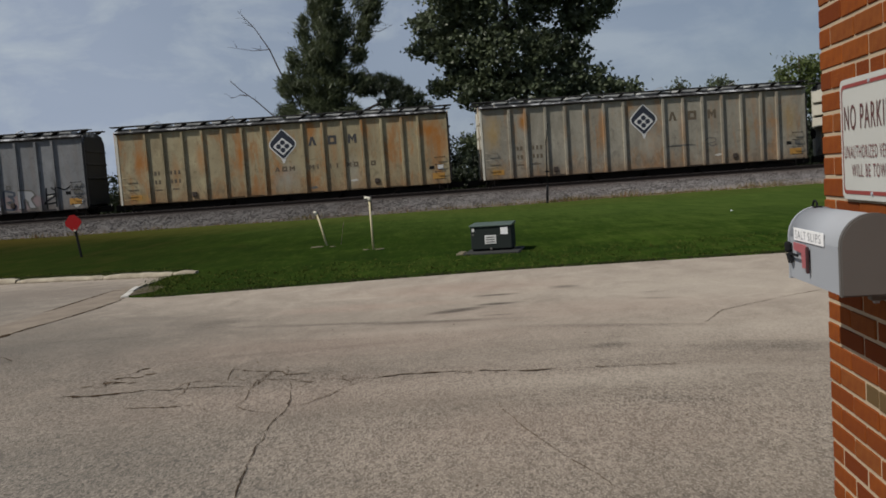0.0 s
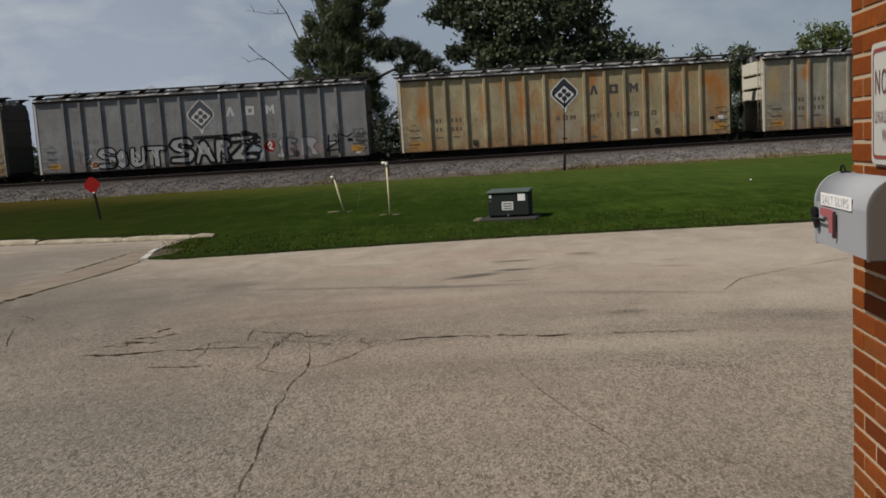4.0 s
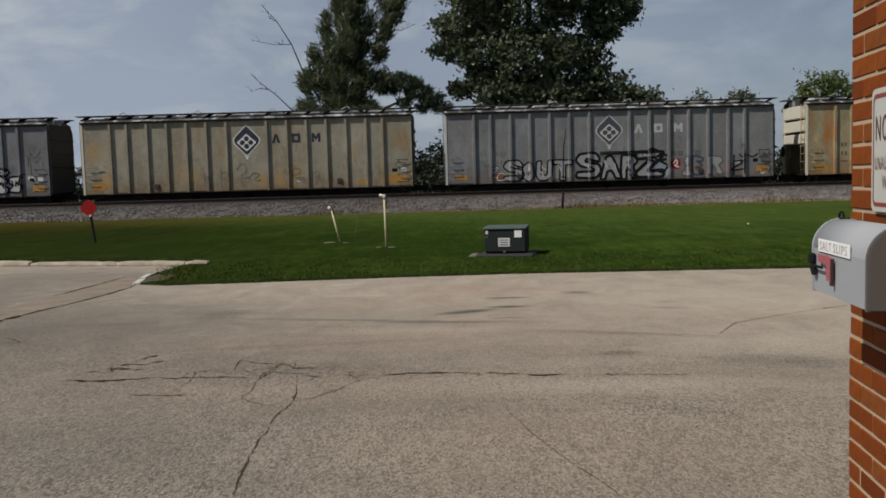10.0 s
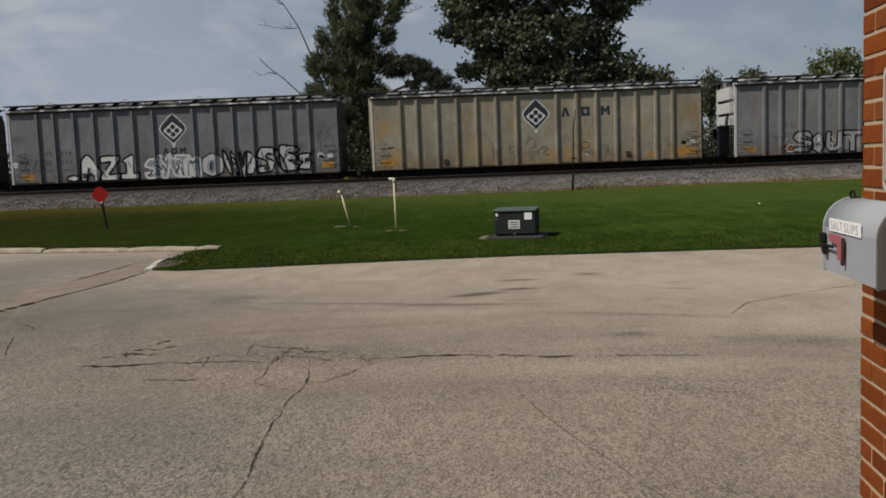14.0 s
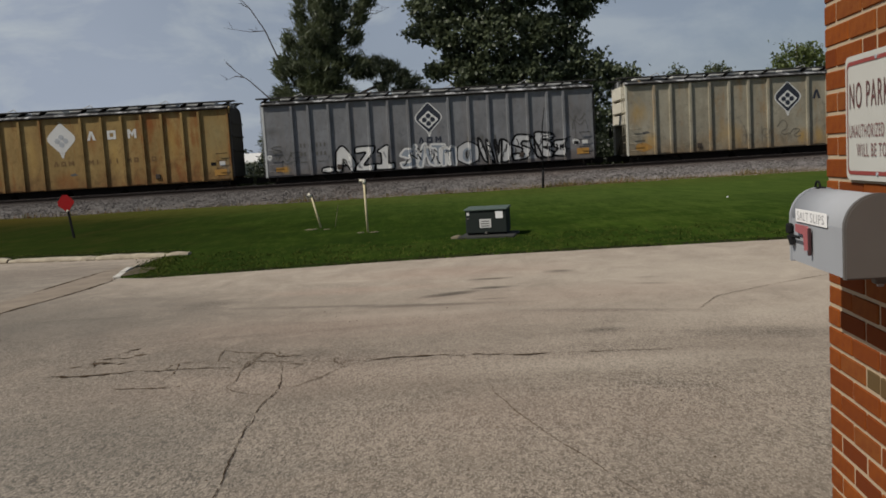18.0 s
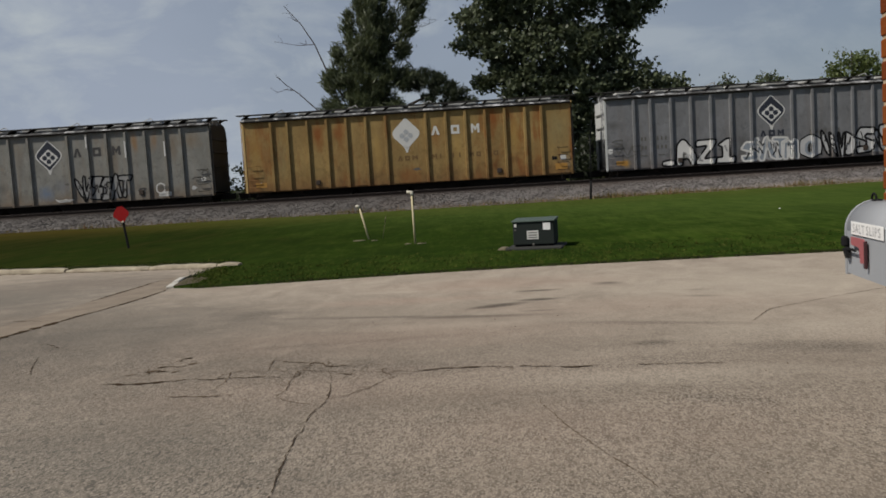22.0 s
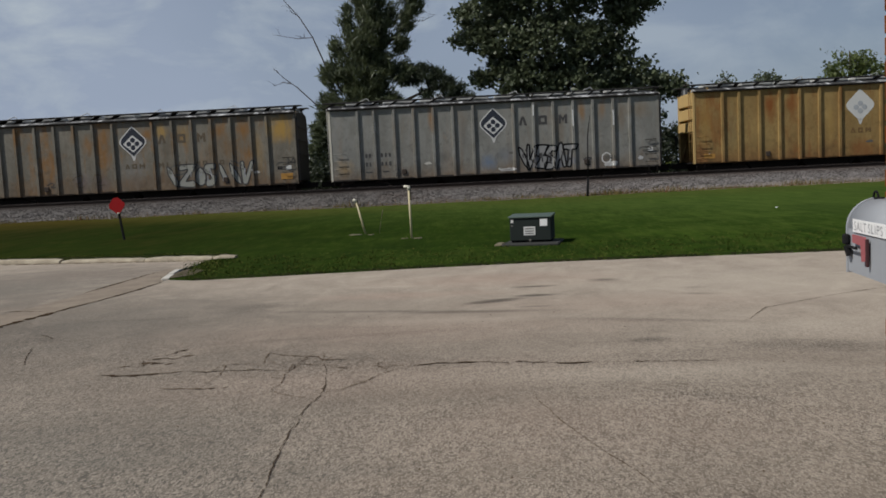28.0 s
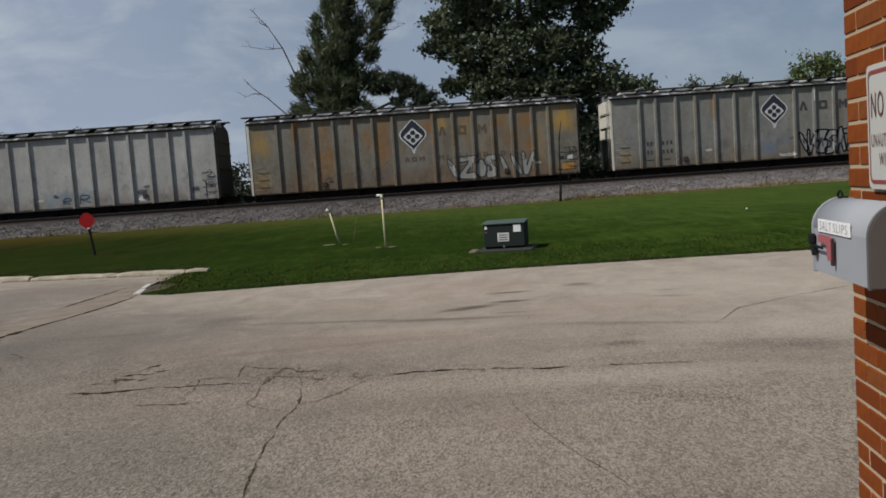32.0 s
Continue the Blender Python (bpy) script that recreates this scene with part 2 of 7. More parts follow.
    base = n.mix(n.math("MULTIPLY", coarse, n.ramp(pale, 0.58, 0.72, 0, 0.30)), base, (0.44, 0.39, 0.325))
    n.colour(base)
    n.bump(n.math("MULTIPLY", coarse, n.math("ADD", grain, bw.outputs["Val"])), 0.5, 0.005)
    return n.mat


def concrete_material(name="kerb_concrete", a=(0.42, 0.37, 0.28), b=(0.24, 0.205, 0.155)):
    n = Nodes(name, 0.9, 0, 0.3)
    f = n.noise(3.0, 6, 0.65)
    g = n.noise(40.0, 4, 0.6)
    c = n.mix(n.ramp(f, 0.35, 0.7), a, b)
    n.colour(n.mix(n.ramp(g, 0.55, 0.75, 0, 0.5), c, (0.20, 0.17, 0.13)))
    n.bump(g, 0.4, 0.006)
    return n.mat


def grass_material(name, blades=False):
    n = Nodes(name, 1.0, 0, 0.0)
    patch = n.noise(0.23, 5, 0.6, n.vec((1, 1.4, 1)))
    band = n.noise(0.5, 4, 0.55, n.vec((0.25, 1.3, 1), (4, 1, 0)))
    fine = n.noise(3.2, 6, 0.72, n.vec((1, 0.18, 1)), 0.3)
    tuft = n.noise(9.0, 5, 0.75, n.vec((1, 0.16, 1), (5, 2, 0)))
    clump = n.noise(1.5, 5, 0.7, n.vec((1, 0.30, 1), (3, 6, 0)), 0.6)
    c = n.mix(n.ramp(patch, 0.3, 0.7), (0.020, 0.045, 0.0068), (0.036, 0.069, 0.0093))
    c = n.mix(n.ramp(band, 0.46, 0.66, 0, 0.65), c, (0.049, 0.087, 0.0119))
    c = n.mix(n.ramp(clump, 0.36, 0.56, 0.45, 0.0), c, (0.017, 0.038, 0.0059))
    c = n.mix(n.ramp(clump, 0.54, 0.72, 0, 0.40), c, (0.072, 0.110, 0.0170))
    c = n.mix(n.ramp(fine, 0.36, 0.62), n.mix(0.55, c, (0.014, 0.028, 0.0051)), c)
    c = n.mix(n.ramp(tuft, 0.50, 0.66, 0, 0.55), c, (0.076, 0.101, 0.0195))
    spread = n.noise(0.9, 5, 0.65, n.vec((0.45, 1.0, 1), (1, 9, 0)), 0.5)
    c = n.mix(n.ramp(spread, 0.52, 0.70, 0, 0.65), c, (0.019, 0.040, 0.0068))
    uneven = n.noise(0.75, 6, 0.68, n.vec((0.8, 0.55, 1), (7, 3, 2)), 0.8)
    c = n.mix(n.ramp(uneven, 0.38, 0.56, 0.55, 0.0), c, (0.014, 0.030, 0.0070))
    c = n.mix(n.ramp(uneven, 0.52, 0.70, 0.0, 0.45), c, (0.066, 0.092, 0.0200))
    # darker brown turf towards the street end, dry yellowed strip beside the stones
    pos = n.nt.nodes.new("ShaderNodeSeparateXYZ")
    n.link(n.coord.outputs["Object"], pos.inputs["Vector"])
    thin = n.math("ADD", pos.outputs["X"], n.math("MULTIPLY", n.noise(0.3, 4, 0.6, n.vec((1, 0.4, 1), (2, 2, 5))), 12.0))
    c = n.mix(n.ramp(thin, -9.0, 13.0, 1.0, 0.0), c, n.mix(fine, (0.013, 0.020, 0.0051), (0.020, 0.028, 0.0068)))
    dry = n.math("ADD", n.math("MULTIPLY", clump, 1.4), n.ramp(thin, -9.0, 5.0, 0.35, 0.0))
    c = n.mix(n.ramp(dry, 0.90, 1.25, 0, 0.45), c, (0.044, 0.038, 0.0119))
    edge = n.math("ADD", pos.outputs["Y"], n.math("MULTIPLY", n.noise(0.5, 5, 0.65, n.vec((0.5, 1, 1))), 7.0))
    edge = n.math("SUBTRACT", edge, n.math("MULTIPLY", pos.outputs["X"], 0.10))
    c = n.mix(n.ramp(edge, 34.0, 41.0, 0, 0.8), c, n.mix(fine, (0.057, 0.042, 0.0110), (0.074, 0.059, 0.0153)))
    # drier, paler turf on the higher ground towards the east
    east = n.math("ADD", n.math("ADD", n.math("MULTIPLY", pos.outputs["X"], 0.8), pos.outputs["Y"]), n.math("MULTIPLY", clump, 6.0))
    c = n.mix(n.ramp(east, 24.0, 36.0, 0, 0.55), c, n.mix(n.ramp(fine, 0.3, 0.65), (0.046, 0.080, 0.0170), (0.088, 0.122, 0.0300)))
    if blades:
        c = n.mix(0.45, c, (0.078, 0.110, 0.0221))
        c = n.mix(n.ramp(n.island(), 0.0, 1.0, 0, 0.35), c, (0.095, 0.095, 0.0255))
        c = n.mix(n.ramp(n.island(), 0.85, 1.0, 0, 0.5), c, (0.162, 0.123, 0.0467))
    n.colour(c)
    if not blades:
        n.bump(n.math("ADD", n.math("MULTIPLY", fine, 0.6), n.math("ADD", tuft, clump)), 0.6, 0.035)
    return n.mat


def ballast_material(name, joined=False):
    n = Nodes(name, 0.92, 0, 0.3)
    c = n.cells(11.0)
    bw = n.nt.nodes.new("ShaderNodeRGBToBW")
    n.link(c, bw.inputs["Color"])
    f = n.noise(0.5, 5, 0.6)
    rust = n.noise(0.35, 4, 0.6, n.vec((1, 1, 1), (9, 3, 1)))
    base = n.mix(n.island() if joined else bw.outputs["Val"], (0.062, 0.057, 0.055), (0.240, 0.225, 0.217))
    base = n.mix(n.ramp(f, 0.35, 0.7, 0, 0.5), base, (0.118, 0.100, 0.092))
    base = n.mix(n.ramp(rust, 0.58, 0.75, 0, 0.55), base, (0.115, 0.068, 0.045))
    # darker brown stones beside the rails, dust at the foot
    pos = n.nt.nodes.new("ShaderNodeSeparateXYZ")
    n.link(n.coord.outputs["Object"], pos.inputs["Vector"])
    near = n.math("SUBTRACT", pos.outputs["Y"], n.math("MULTIPLY", pos.outputs["X"], 0.02164))
    near = n.math("ADD", near, n.math("MULTIPLY", n.noise(1.2, 4, 0.6), 0.9))
    base = n.mix(n.ramp(near, 38.9, 40.2, 0, 0.75), base, (0.062, 0.046, 0.038))
    east = n.ramp(n.math("ADD", pos.outputs["X"], n.math("MULTIPLY", n.noise(0.4, 3, 0.6, n.vec((1, 1, 1), (5, 5, 5))), 10.0)), 0.0, 14.0, 0.45, 1.0)
    base = n.mix(n.math("MULTIPLY", n.ramp(near, 37.6, 38.5, 0.85, 0.0), east), base, (0.270, 0.225, 0.180))
    base = n.mix(n.ramp(east, 0.45, 0.95, 0.5, 0.0), base, (0.060, 0.056, 0.052))
    n.colour(base)
    n.bump(n.cells(14.0, out="Distance"), 0.22, 0.03)
    return n.mat


def brick_material():
    n = Nodes("orange_red_brick", 0.92, 0, 0.12)
    r = n.random()
    base = n.mix(r, (0.135, 0.030, 0.007), (0.290, 0.080, 0.013))
    base = n.mix(n.ramp(r, 0.72, 0.95, 0, 0.7), base, (0.180, 0.062, 0.018))
    f = n.noise(26.0, 6, 0.65)
    g = n.noise(150.0, 3, 0.6)
    base = n.mix(n.ramp(f, 0.42, 0.72, 0, 0.6), base, (0.140, 0.032, 0.011))
    base = n.mix(n.ramp(g, 0.62, 0.74, 0, 0.45), base, (0.32, 0.12, 0.045))
    n.colour(base)
    n.bump(n.math("ADD", g, f), 0.5, 0.003)
    return n.mat


def car_paint(name, base, dirt, rust, dirt_amount, rust_amount, marks=()):
    """Old freight car paint: grime patches, rust patches and rust streaks running down, uneven from panel to panel."""
    n = Nodes(name, 0.75, 0, 0.25)
    shift = (sum(ord(c) for c in name) % 17 * 1.7, 0, 0)
    large = n.noise(0.6, 6, 0.62, n.vec((1, 1, 0.8), shift))
    streak = n.noise(1.0, 6, 0.7, n.vec((1.5, 1, 0.55), shift), 0.5)
    thin = n.noise(1.0, 4, 0.6, n.vec((6, 1, 0.5), shift), 0.4)
    fine = n.noise(5.0, 7, 0.75, n.vec((1, 1, 1), shift))
    spots = n.noise(1.3, 5, 0.62, n.vec((1.2, 1, 0.8), (shift[0] + 5, 1, 2)), 0.3)
    r = n.random()
    c = n.mix(n.ramp(large, 0.34, 0.64), tuple(1.12 * v for v in base), tuple(0.72 * v for v in base))
    c = n.mix(n.ramp(r, 0, 1, 0, 0.5), c, tuple(0.55 * u + 0.45 * v for u, v in zip(base, dirt)))
    hi = 0.80 - 0.28 * dirt_amount
    c = n.mix(n.ramp(streak, hi - 0.24, hi + 0.02, 0, 0.8), c, dirt)
    c = n.mix(n.ramp(thin, 0.56, 0.76, 0, 0.08 + 0.10 * dirt_amount), c, tuple(0.6 * v for v in dirt))
    run = n.noise(1.0, 5, 0.65, n.vec((2.3, 1, 0.30), (shift[0] + 2, 3, 1)), 0.6)
    run = n.math("ADD", run, n.ramp(r, 0.0, 1.0, -0.10, 0.06))
    c = n.mix(n.math("MULTIPLY", n.ramp(run, 0.49, 0.62), n.ramp(spots, 0.38, 0.56, 0.1, min(0.9, 1.5 * rust_amount))), c, rust)
    hi = 0.80 - 0.30 * rust_amount
    wear = n.math("ADD", n.math("MULTIPLY", streak, 0.30), n.math("MULTIPLY", spots, 0.70))
    wear = n.math("ADD", wear, n.ramp(r, 0.0, 1.0, -0.26 * rust_amount, 0.18 * rust_amount))
    c = n.mix(n.ramp(wear, hi - 0.16, hi + 0.10, 0, 0.85), c, rust)
    c = n.mix(n.ramp(wear, hi + 0.04, hi + 0.18, 0, 0.6), c, tuple(0.5 * v for v in rust))
    pos = n.nt.nodes.new("ShaderNodeSeparateXYZ")
    n.link(n.coord.outputs["Object"], pos.inputs["Vector"])
    splash = n.math("ADD", pos.outputs["Z"], n.math("MULTIPLY", spots, -1.6))
    c = n.mix(n.ramp(splash, -0.1, 0.9, 0.7, 0.0), c, tuple(0.5 * u + 0.25 * v + 0.01 for u, v in zip(rust, dirt)))
    c = n.mix(n.ramp(fine, 0.54, 0.72, 0, 0.42), c, tuple(0.4 * v for v in dirt))
    smut = n.noise(2.4, 7, 0.72, n.vec((1, 1, 0.7), (shift[0] + 11, 4, 3)), 0.7)
    low = n.math("ADD", n.math("MULTIPLY", pos.outputs["Z"], -0.05), smut)
    c = n.mix(n.ramp(low, 0.42, 0.60, 0, 0.55), c, tuple(0.42 * v + 0.006 for v in dirt))
    c = n.mix(n.ramp(smut, 0.42, 0.30, 0, 0.45), c, tuple(1.22 * v for v in base))
    # rust blooms and scoured places of this car: x, z, half width, half height, strength, colour
    ragged = n.noise(1.0, 6, 0.7, n.vec((2.6, 1, 1.0), (shift[0] + 4, 2, 6)), 0.5)
    for x, z, rx, rz, k, col in marks:
        tint = rust if col == "rust" else tuple(0.45 * v for v in rust) if col == "deep" else tuple(1.25 * v for v in base) if col == "pale" else col
        c = n.mix(n.math("MULTIPLY", n.patch((x, SIDE, z), (rx, 6, rz), 0, 0.1, 1.1, ragged, 2.0), k), c, tint)
    n.colour(c)
    n.rough(n.ramp(fine, 0.3, 0.7, 0.6, 0.88))
    n.bump(n.math("ADD", fine, n.math("MULTIPLY", large, 3.0)), 0.25, 0.02)
    return n.mat


def roof_material():
    """Dust-grey sheets; white streaks and black patches put sky gleam and shadow into colour."""
    n = Nodes("gleam_streaked_roof", 0.75, 0, 0.25)
    f = n.noise(1.0, 6, 0.66, n.vec((1.9, 0.7, 1)), 0.4)
    g = n.noise(7.0, 5, 0.7)
    c = n.mix(n.ramp(f, 0.47, 0.60), (0.050, 0.050, 0.050), (0.52, 0.53, 0.54))
    n.colour(n.mix(n.ramp(g, 0.47, 0.68, 0, 0.7), c, (0.075, 0.075, 0.075)))
    n.bump(g, 0.3, 0.01)
    return n.mat


def weed_material():
    n = Nodes("dry_weeds", 0.95, 0, 0.05)
    r = n.island()
    c = n.mix(n.ramp(r, 0.0, 0.6), (0.075, 0.085, 0.022), (0.20, 0.15, 0.07))
    n.colour(n.mix(n.ramp(r, 0.75, 0.95), c, (0.17, 0.085, 0.04)))
    return n.mat


def wing_material():
    """Thin smoky insect wings in full beat: densest at the root, clear at the rim."""
    n = Nodes("smoky_wing", 0.8, 0, 0.1)
    n.colour((0.060, 0.054, 0.048))
    clear = n.nt.nodes.new("ShaderNodeBsdfTransparent")
    m = n.nt.nodes.new("ShaderNodeMixShader")
    dense = n.patch((0, 0, 0), (0.013, 0.013, 0.013), 0, 0.05, 1.0, n.noise(160.0, 3), 0.5)
    n.link(n.ramp(dense, 0.0, 1.0, 1.0, 0.52), m.inputs["Fac"])
    n.link(n.bsdf.outputs["BSDF"], m.inputs[1])
    n.link(clear.outputs["BSDF"], m.inputs[2])
    n.link(m.outputs["Shader"], n.nt.nodes["Material Output"].inputs["Surface"])
    return n.mat


def leaf_material(name, dark, light):
    n = Nodes(name, 0.5, 0, 0.35)
    r = n.island()
    f = n.noise(0.45, 3)
    clump = n.noise(1.5, 4, 0.6, n.vec((1, 1, 1), (3, 1, 2)))
    c = n.mix(n.ramp(clump, 0.40, 0.60), dark, light)
    c = n.mix(n.ramp(r, 0.0, 1.0, 0.0, 0.55), c, tuple(0.5 * (u + v) for u, v in zip(dark, light)))
    c = n.mix(n.ramp(f, 0.35, 0.7, 0, 0.4), c, tuple(0.6 * v for v in light))
    n.colour(n.mix(n.ramp(r, 0.86, 0.94, 0, 0.3), c, tuple(1.4 * v + 0.01 for v in light)))
    back = n.nt.nodes.new("ShaderNodeBsdfTranslucent")
    n.put(back.inputs["Color"], tuple(1.3 * v for v in light))
    add = n.nt.nodes.new("ShaderNodeMixShader")
    add.inputs["Fac"].default_value = 0.22
    out = n.nt.nodes["Material Output"]
    n.link(n.bsdf.outputs["BSDF"], add.inputs[1])
    n.link(back.outputs["BSDF"], add.inputs[2])
    n.link(add.outputs["Shader"], out.inputs["Surface"])
    return n.mat


M = dict(
    pavement=pavement_material(), kerb=concrete_material(), grass=grass_material("mown_grass"), blades=grass_material("grass_blades", True),
    ballast=ballast_material("crushed_stone"), stones=ballast_material("loose_stones", True), brick=brick_material(),
    olive=plain("olive_brick", (0.105, 0.064, 0.022), 0.85, 0, 0.25, 30),
    mortar=plain("pale_mortar", (0.43, 0.335, 0.225), 0.95, 0, 0.2, 30, 0.3),
    crack=plain("crack_dirt", (0.056, 0.039, 0.026), 1.0, 0, 0.3, 20, 0.1, 0.0),
    fine_crack=plain("hairline_crack", (0.112, 0.082, 0.058), 1.0, 0, 0.3, 20, 0.1, 0.0),
    gutter=concrete_material("gutter_concrete", (0.265, 0.218, 0.168), (0.185, 0.150, 0.115)),
    soil=plain("bare_soil", (0.165, 0.142, 0.092), 0.95, 0, 0.3, 6, 0.4),
    dark_soil=plain("damp_brown_soil", (0.085, 0.066, 0.040), 0.95, 0, 0.35, 9, 0.5),
    thatch=plain("dark_thatch", (0.020, 0.024, 0.010), 1.0, 0, 0.4, 8, 0.4, 0.0),
    rail=plain("rusty_rail", (0.024, 0.017, 0.014), 0.7, 0.2, 0.3, 5),
    rail_head=plain("worn_rail_head", (0.20, 0.17, 0.155), 0.4, 0.8, 0.2, 5),
    tie=plain("old_tie_wood", (0.055, 0.042, 0.034), 0.95, 0, 0.35, 6, 0.5),
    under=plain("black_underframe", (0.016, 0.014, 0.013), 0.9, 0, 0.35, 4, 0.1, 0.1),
    end_shade=plain("end_shade", (0.050, 0.047, 0.044), 0.9, 0, 0.35, 3, 0.2, 0.15),
    # left ends face the sun: that brightness is put into paler colours
    end_cream=plain("sunlit_end_paint", (0.60, 0.57, 0.48), 0.7, 0, 0.2, 3, 0.2, 0.25),
    end_grey=plain("sunlit_grey_end_paint", (0.52, 0.53, 0.52), 0.7, 0, 0.2, 3, 0.2, 0.25),
    end_ochre=plain("sunlit_ochre_end_paint", (0.52, 0.36, 0.15), 0.7, 0, 0.25, 3, 0.2, 0.25),
    wheel=plain("wheel_steel", (0.055, 0.042, 0.035), 0.6, 0.6, 0.3, 8),
    walkway=plain("dark_walkway", (0.050, 0.048, 0.045), 0.7, 0.2, 0.3, 6),
    hatch=plain("pale_hatch_lid", (0.46, 0.46, 0.44), 0.6, 0.1, 0.3, 4),
    white=plain("chalky_white_paint", (0.62, 0.62, 0.60), 0.7, 0, 0.12, 6),
    blue=plain("dark_blue_paint", (0.024, 0.029, 0.044), 0.7, 0, 0.25, 5),
    dull_blue=plain("worn_blue_paint", (0.060, 0.070, 0.092), 0.75, 0, 0.3, 4),
    pale_dot=plain("faded_pale_dots", (0.40, 0.42, 0.44), 0.7, 0, 0.2, 5),
    black=plain("black_paint", (0.014, 0.014, 0.015), 0.85, 0, 0.3, 8, 0.1, 0.1),
    faint=plain("faded_grey_lettering", (0.115, 0.110, 0.100), 0.8, 0, 0.3, 4),
    letter_dark=plain("dark_worn_lettering", (0.062, 0.060, 0.060), 0.8, 0, 0.3, 4),
    dim=plain("worn_brown_lettering", (0.125, 0.098, 0.066), 0.8, 0, 0.3, 4),
    rust_letter=plain("rust_brown_lettering", (0.165, 0.098, 0.040), 0.8, 0, 0.3, 4),
    ghost=plain("faded_scrawl", (0.185, 0.165, 0.125), 0.8, 0, 0.3, 4),
    dim_grey=plain("worn_grey_lettering", (0.165, 0.162, 0.155), 0.8, 0, 0.3, 4),
    pale_letter=plain("pale_lettering", (0.52, 0.50, 0.45), 0.8, 0, 0.2, 5),
    yellow=plain("orange_placard", (0.42, 0.22, 0.050), 0.7, 0, 0.3, 5),
    rust=plain("bare_rust", (0.24, 0.085, 0.028), 0.9, 0, 0.4, 5),
    galv=plain("galvanised_mailbox", (0.315, 0.330, 0.352), 0.8, 0.0, 0.12, 14, 0.05),
    door_grey=plain("mailbox_door_grey", (0.115, 0.108, 0.100), 0.55, 0.1, 0.12, 14, 0.05),
    spray_grey=plain("grey_spray_paint", (0.265, 0.265, 0.26), 0.7, 0, 0.3, 4),
    spray_drab=plain("dull_cream_spray", (0.30, 0.305, 0.27), 0.75, 0, 0.35, 3),
    spray_mid=plain("dull_grey_spray", (0.30, 0.305, 0.31), 0.75, 0, 0.3, 3),
    spray_light=plain("white_grey_spray", (0.47, 0.475, 0.475), 0.7, 0, 0.3, 4),
    spray_pale=plain("thin_pale_spray", (0.245, 0.235, 0.215), 0.75, 0, 0.3, 3),
    spray_blue=plain("dusty_blue_spray", (0.25, 0.285, 0.325), 0.7, 0, 0.35, 3),
    spray_blue_grey=plain("worn_blue_grey_spray", (0.175, 0.18, 0.195), 0.75, 0, 0.25, 3),
    ochre_spray=plain("rusty_ochre_stain", (0.36, 0.20, 0.06), 0.8, 0, 0.4, 4),
    spray_mauve=plain("faded_mauve_spray", (0.22, 0.17, 0.17), 0.7, 0, 0.3, 4),
    red=plain("flag_red", (0.36, 0.105, 0.115), 0.5, 0, 0.15, 20),
    flag_dark=plain("grimy_dark_red", (0.050, 0.018, 0.020), 0.6, 0, 0.2, 20),
    stop_red=plain("sign_red", (0.30, 0.006, 0.007), 0.95, 0, 0.2, 9),
    roof_pale=roof_material(),
    sign_white=plain("sign_white", (0.50, 0.50, 0.46), 0.45, 0, 0.07, 9, 0.03),
    sign_red=plain("sign_border_red", (0.26, 0.050, 0.042), 0.5, 0, 0.12, 9, 0.03),
    sign_brown=plain("sign_letters", (0.115, 0.045, 0.042), 0.5, 0, 0.12, 9, 0.03),
    label_pink=plain("faded_letters", (0.19, 0.095, 0.092), 0.5, 0, 0.2, 9, 0.03),
    label=plain("paper_label", (0.80, 0.80, 0.79), 0.7, 0, 0.06, 20),
    ink=plain("label_ink", (0.33, 0.33, 0.34), 0.7, 0, 0.2, 20),
    green_box=plain("dark_green_enamel", (0.022, 0.028, 0.026), 0.85, 0, 0.15, 5, 0.05, 0.15),
    pad=plain("dark_pad", (0.034, 0.035, 0.032), 0.9, 0, 0.3, 6, 0.3),
    green_top=plain("weathered_green_lid", (0.085, 0.115, 0.10), 0.5, 0, 0.2, 6, 0.05),
    pipe=plain("cream_plastic_pipe", (0.55, 0.48, 0.30), 0.6, 0, 0.12, 8),
    pipe_cap=plain("white_pipe_cap", (0.70, 0.66, 0.55), 0.6, 0, 0.12, 8),
    dark_band=plain("dark_sleeve", (0.05, 0.045, 0.04), 0.7, 0, 0.2, 8),
    bark=plain("grey_bark", (0.075, 0.060, 0.046), 0.95, 0, 0.35, 3, 0.6),
    dead=plain("dead_grey_wood", (0.075, 0.062, 0.056), 0.95, 0, 0.3, 3),
    leaf_a=leaf_material("dull_green_leaves", (0.020, 0.030, 0.015), (0.118, 0.140, 0.070)),
    leaf_b=leaf_material("dark_green_leaves", (0.030, 0.042, 0.022), (0.125, 0.150, 0.082)),
    leaf_c=leaf_material("far_green_leaves", (0.045, 0.070, 0.020), (0.13, 0.16, 0.05)),
    # shade behind the train put into the brush leaves' colour
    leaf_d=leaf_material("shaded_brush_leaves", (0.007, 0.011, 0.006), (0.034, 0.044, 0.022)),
    # darker copy: the hanging bough's shade put into its needle colour
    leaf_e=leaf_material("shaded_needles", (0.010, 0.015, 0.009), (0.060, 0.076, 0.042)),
    insect=plain("insect_brown", (0.110, 0.102, 0.095), 0.8, 0, 0.2, 300),
    wing=wing_material(),
    weeds=weed_material(),
    house=plain("pale_siding", (0.36, 0.37, 0.36), 0.8, 0, 0.1, 3),
)


# ---- mesh helpers ----
def box(bm, x0, y0, z0, x1, y1, z1):
    """A box from corner to corner."""
    v = [bm.verts.new(p) for p in ((x0, y0, z0), (x1, y0, z0), (x1, y1, z0), (x0, y1, z0), (x0, y0, z1), (x1, y0, z1), (x1, y1, z1), (x0, y1, z1))]
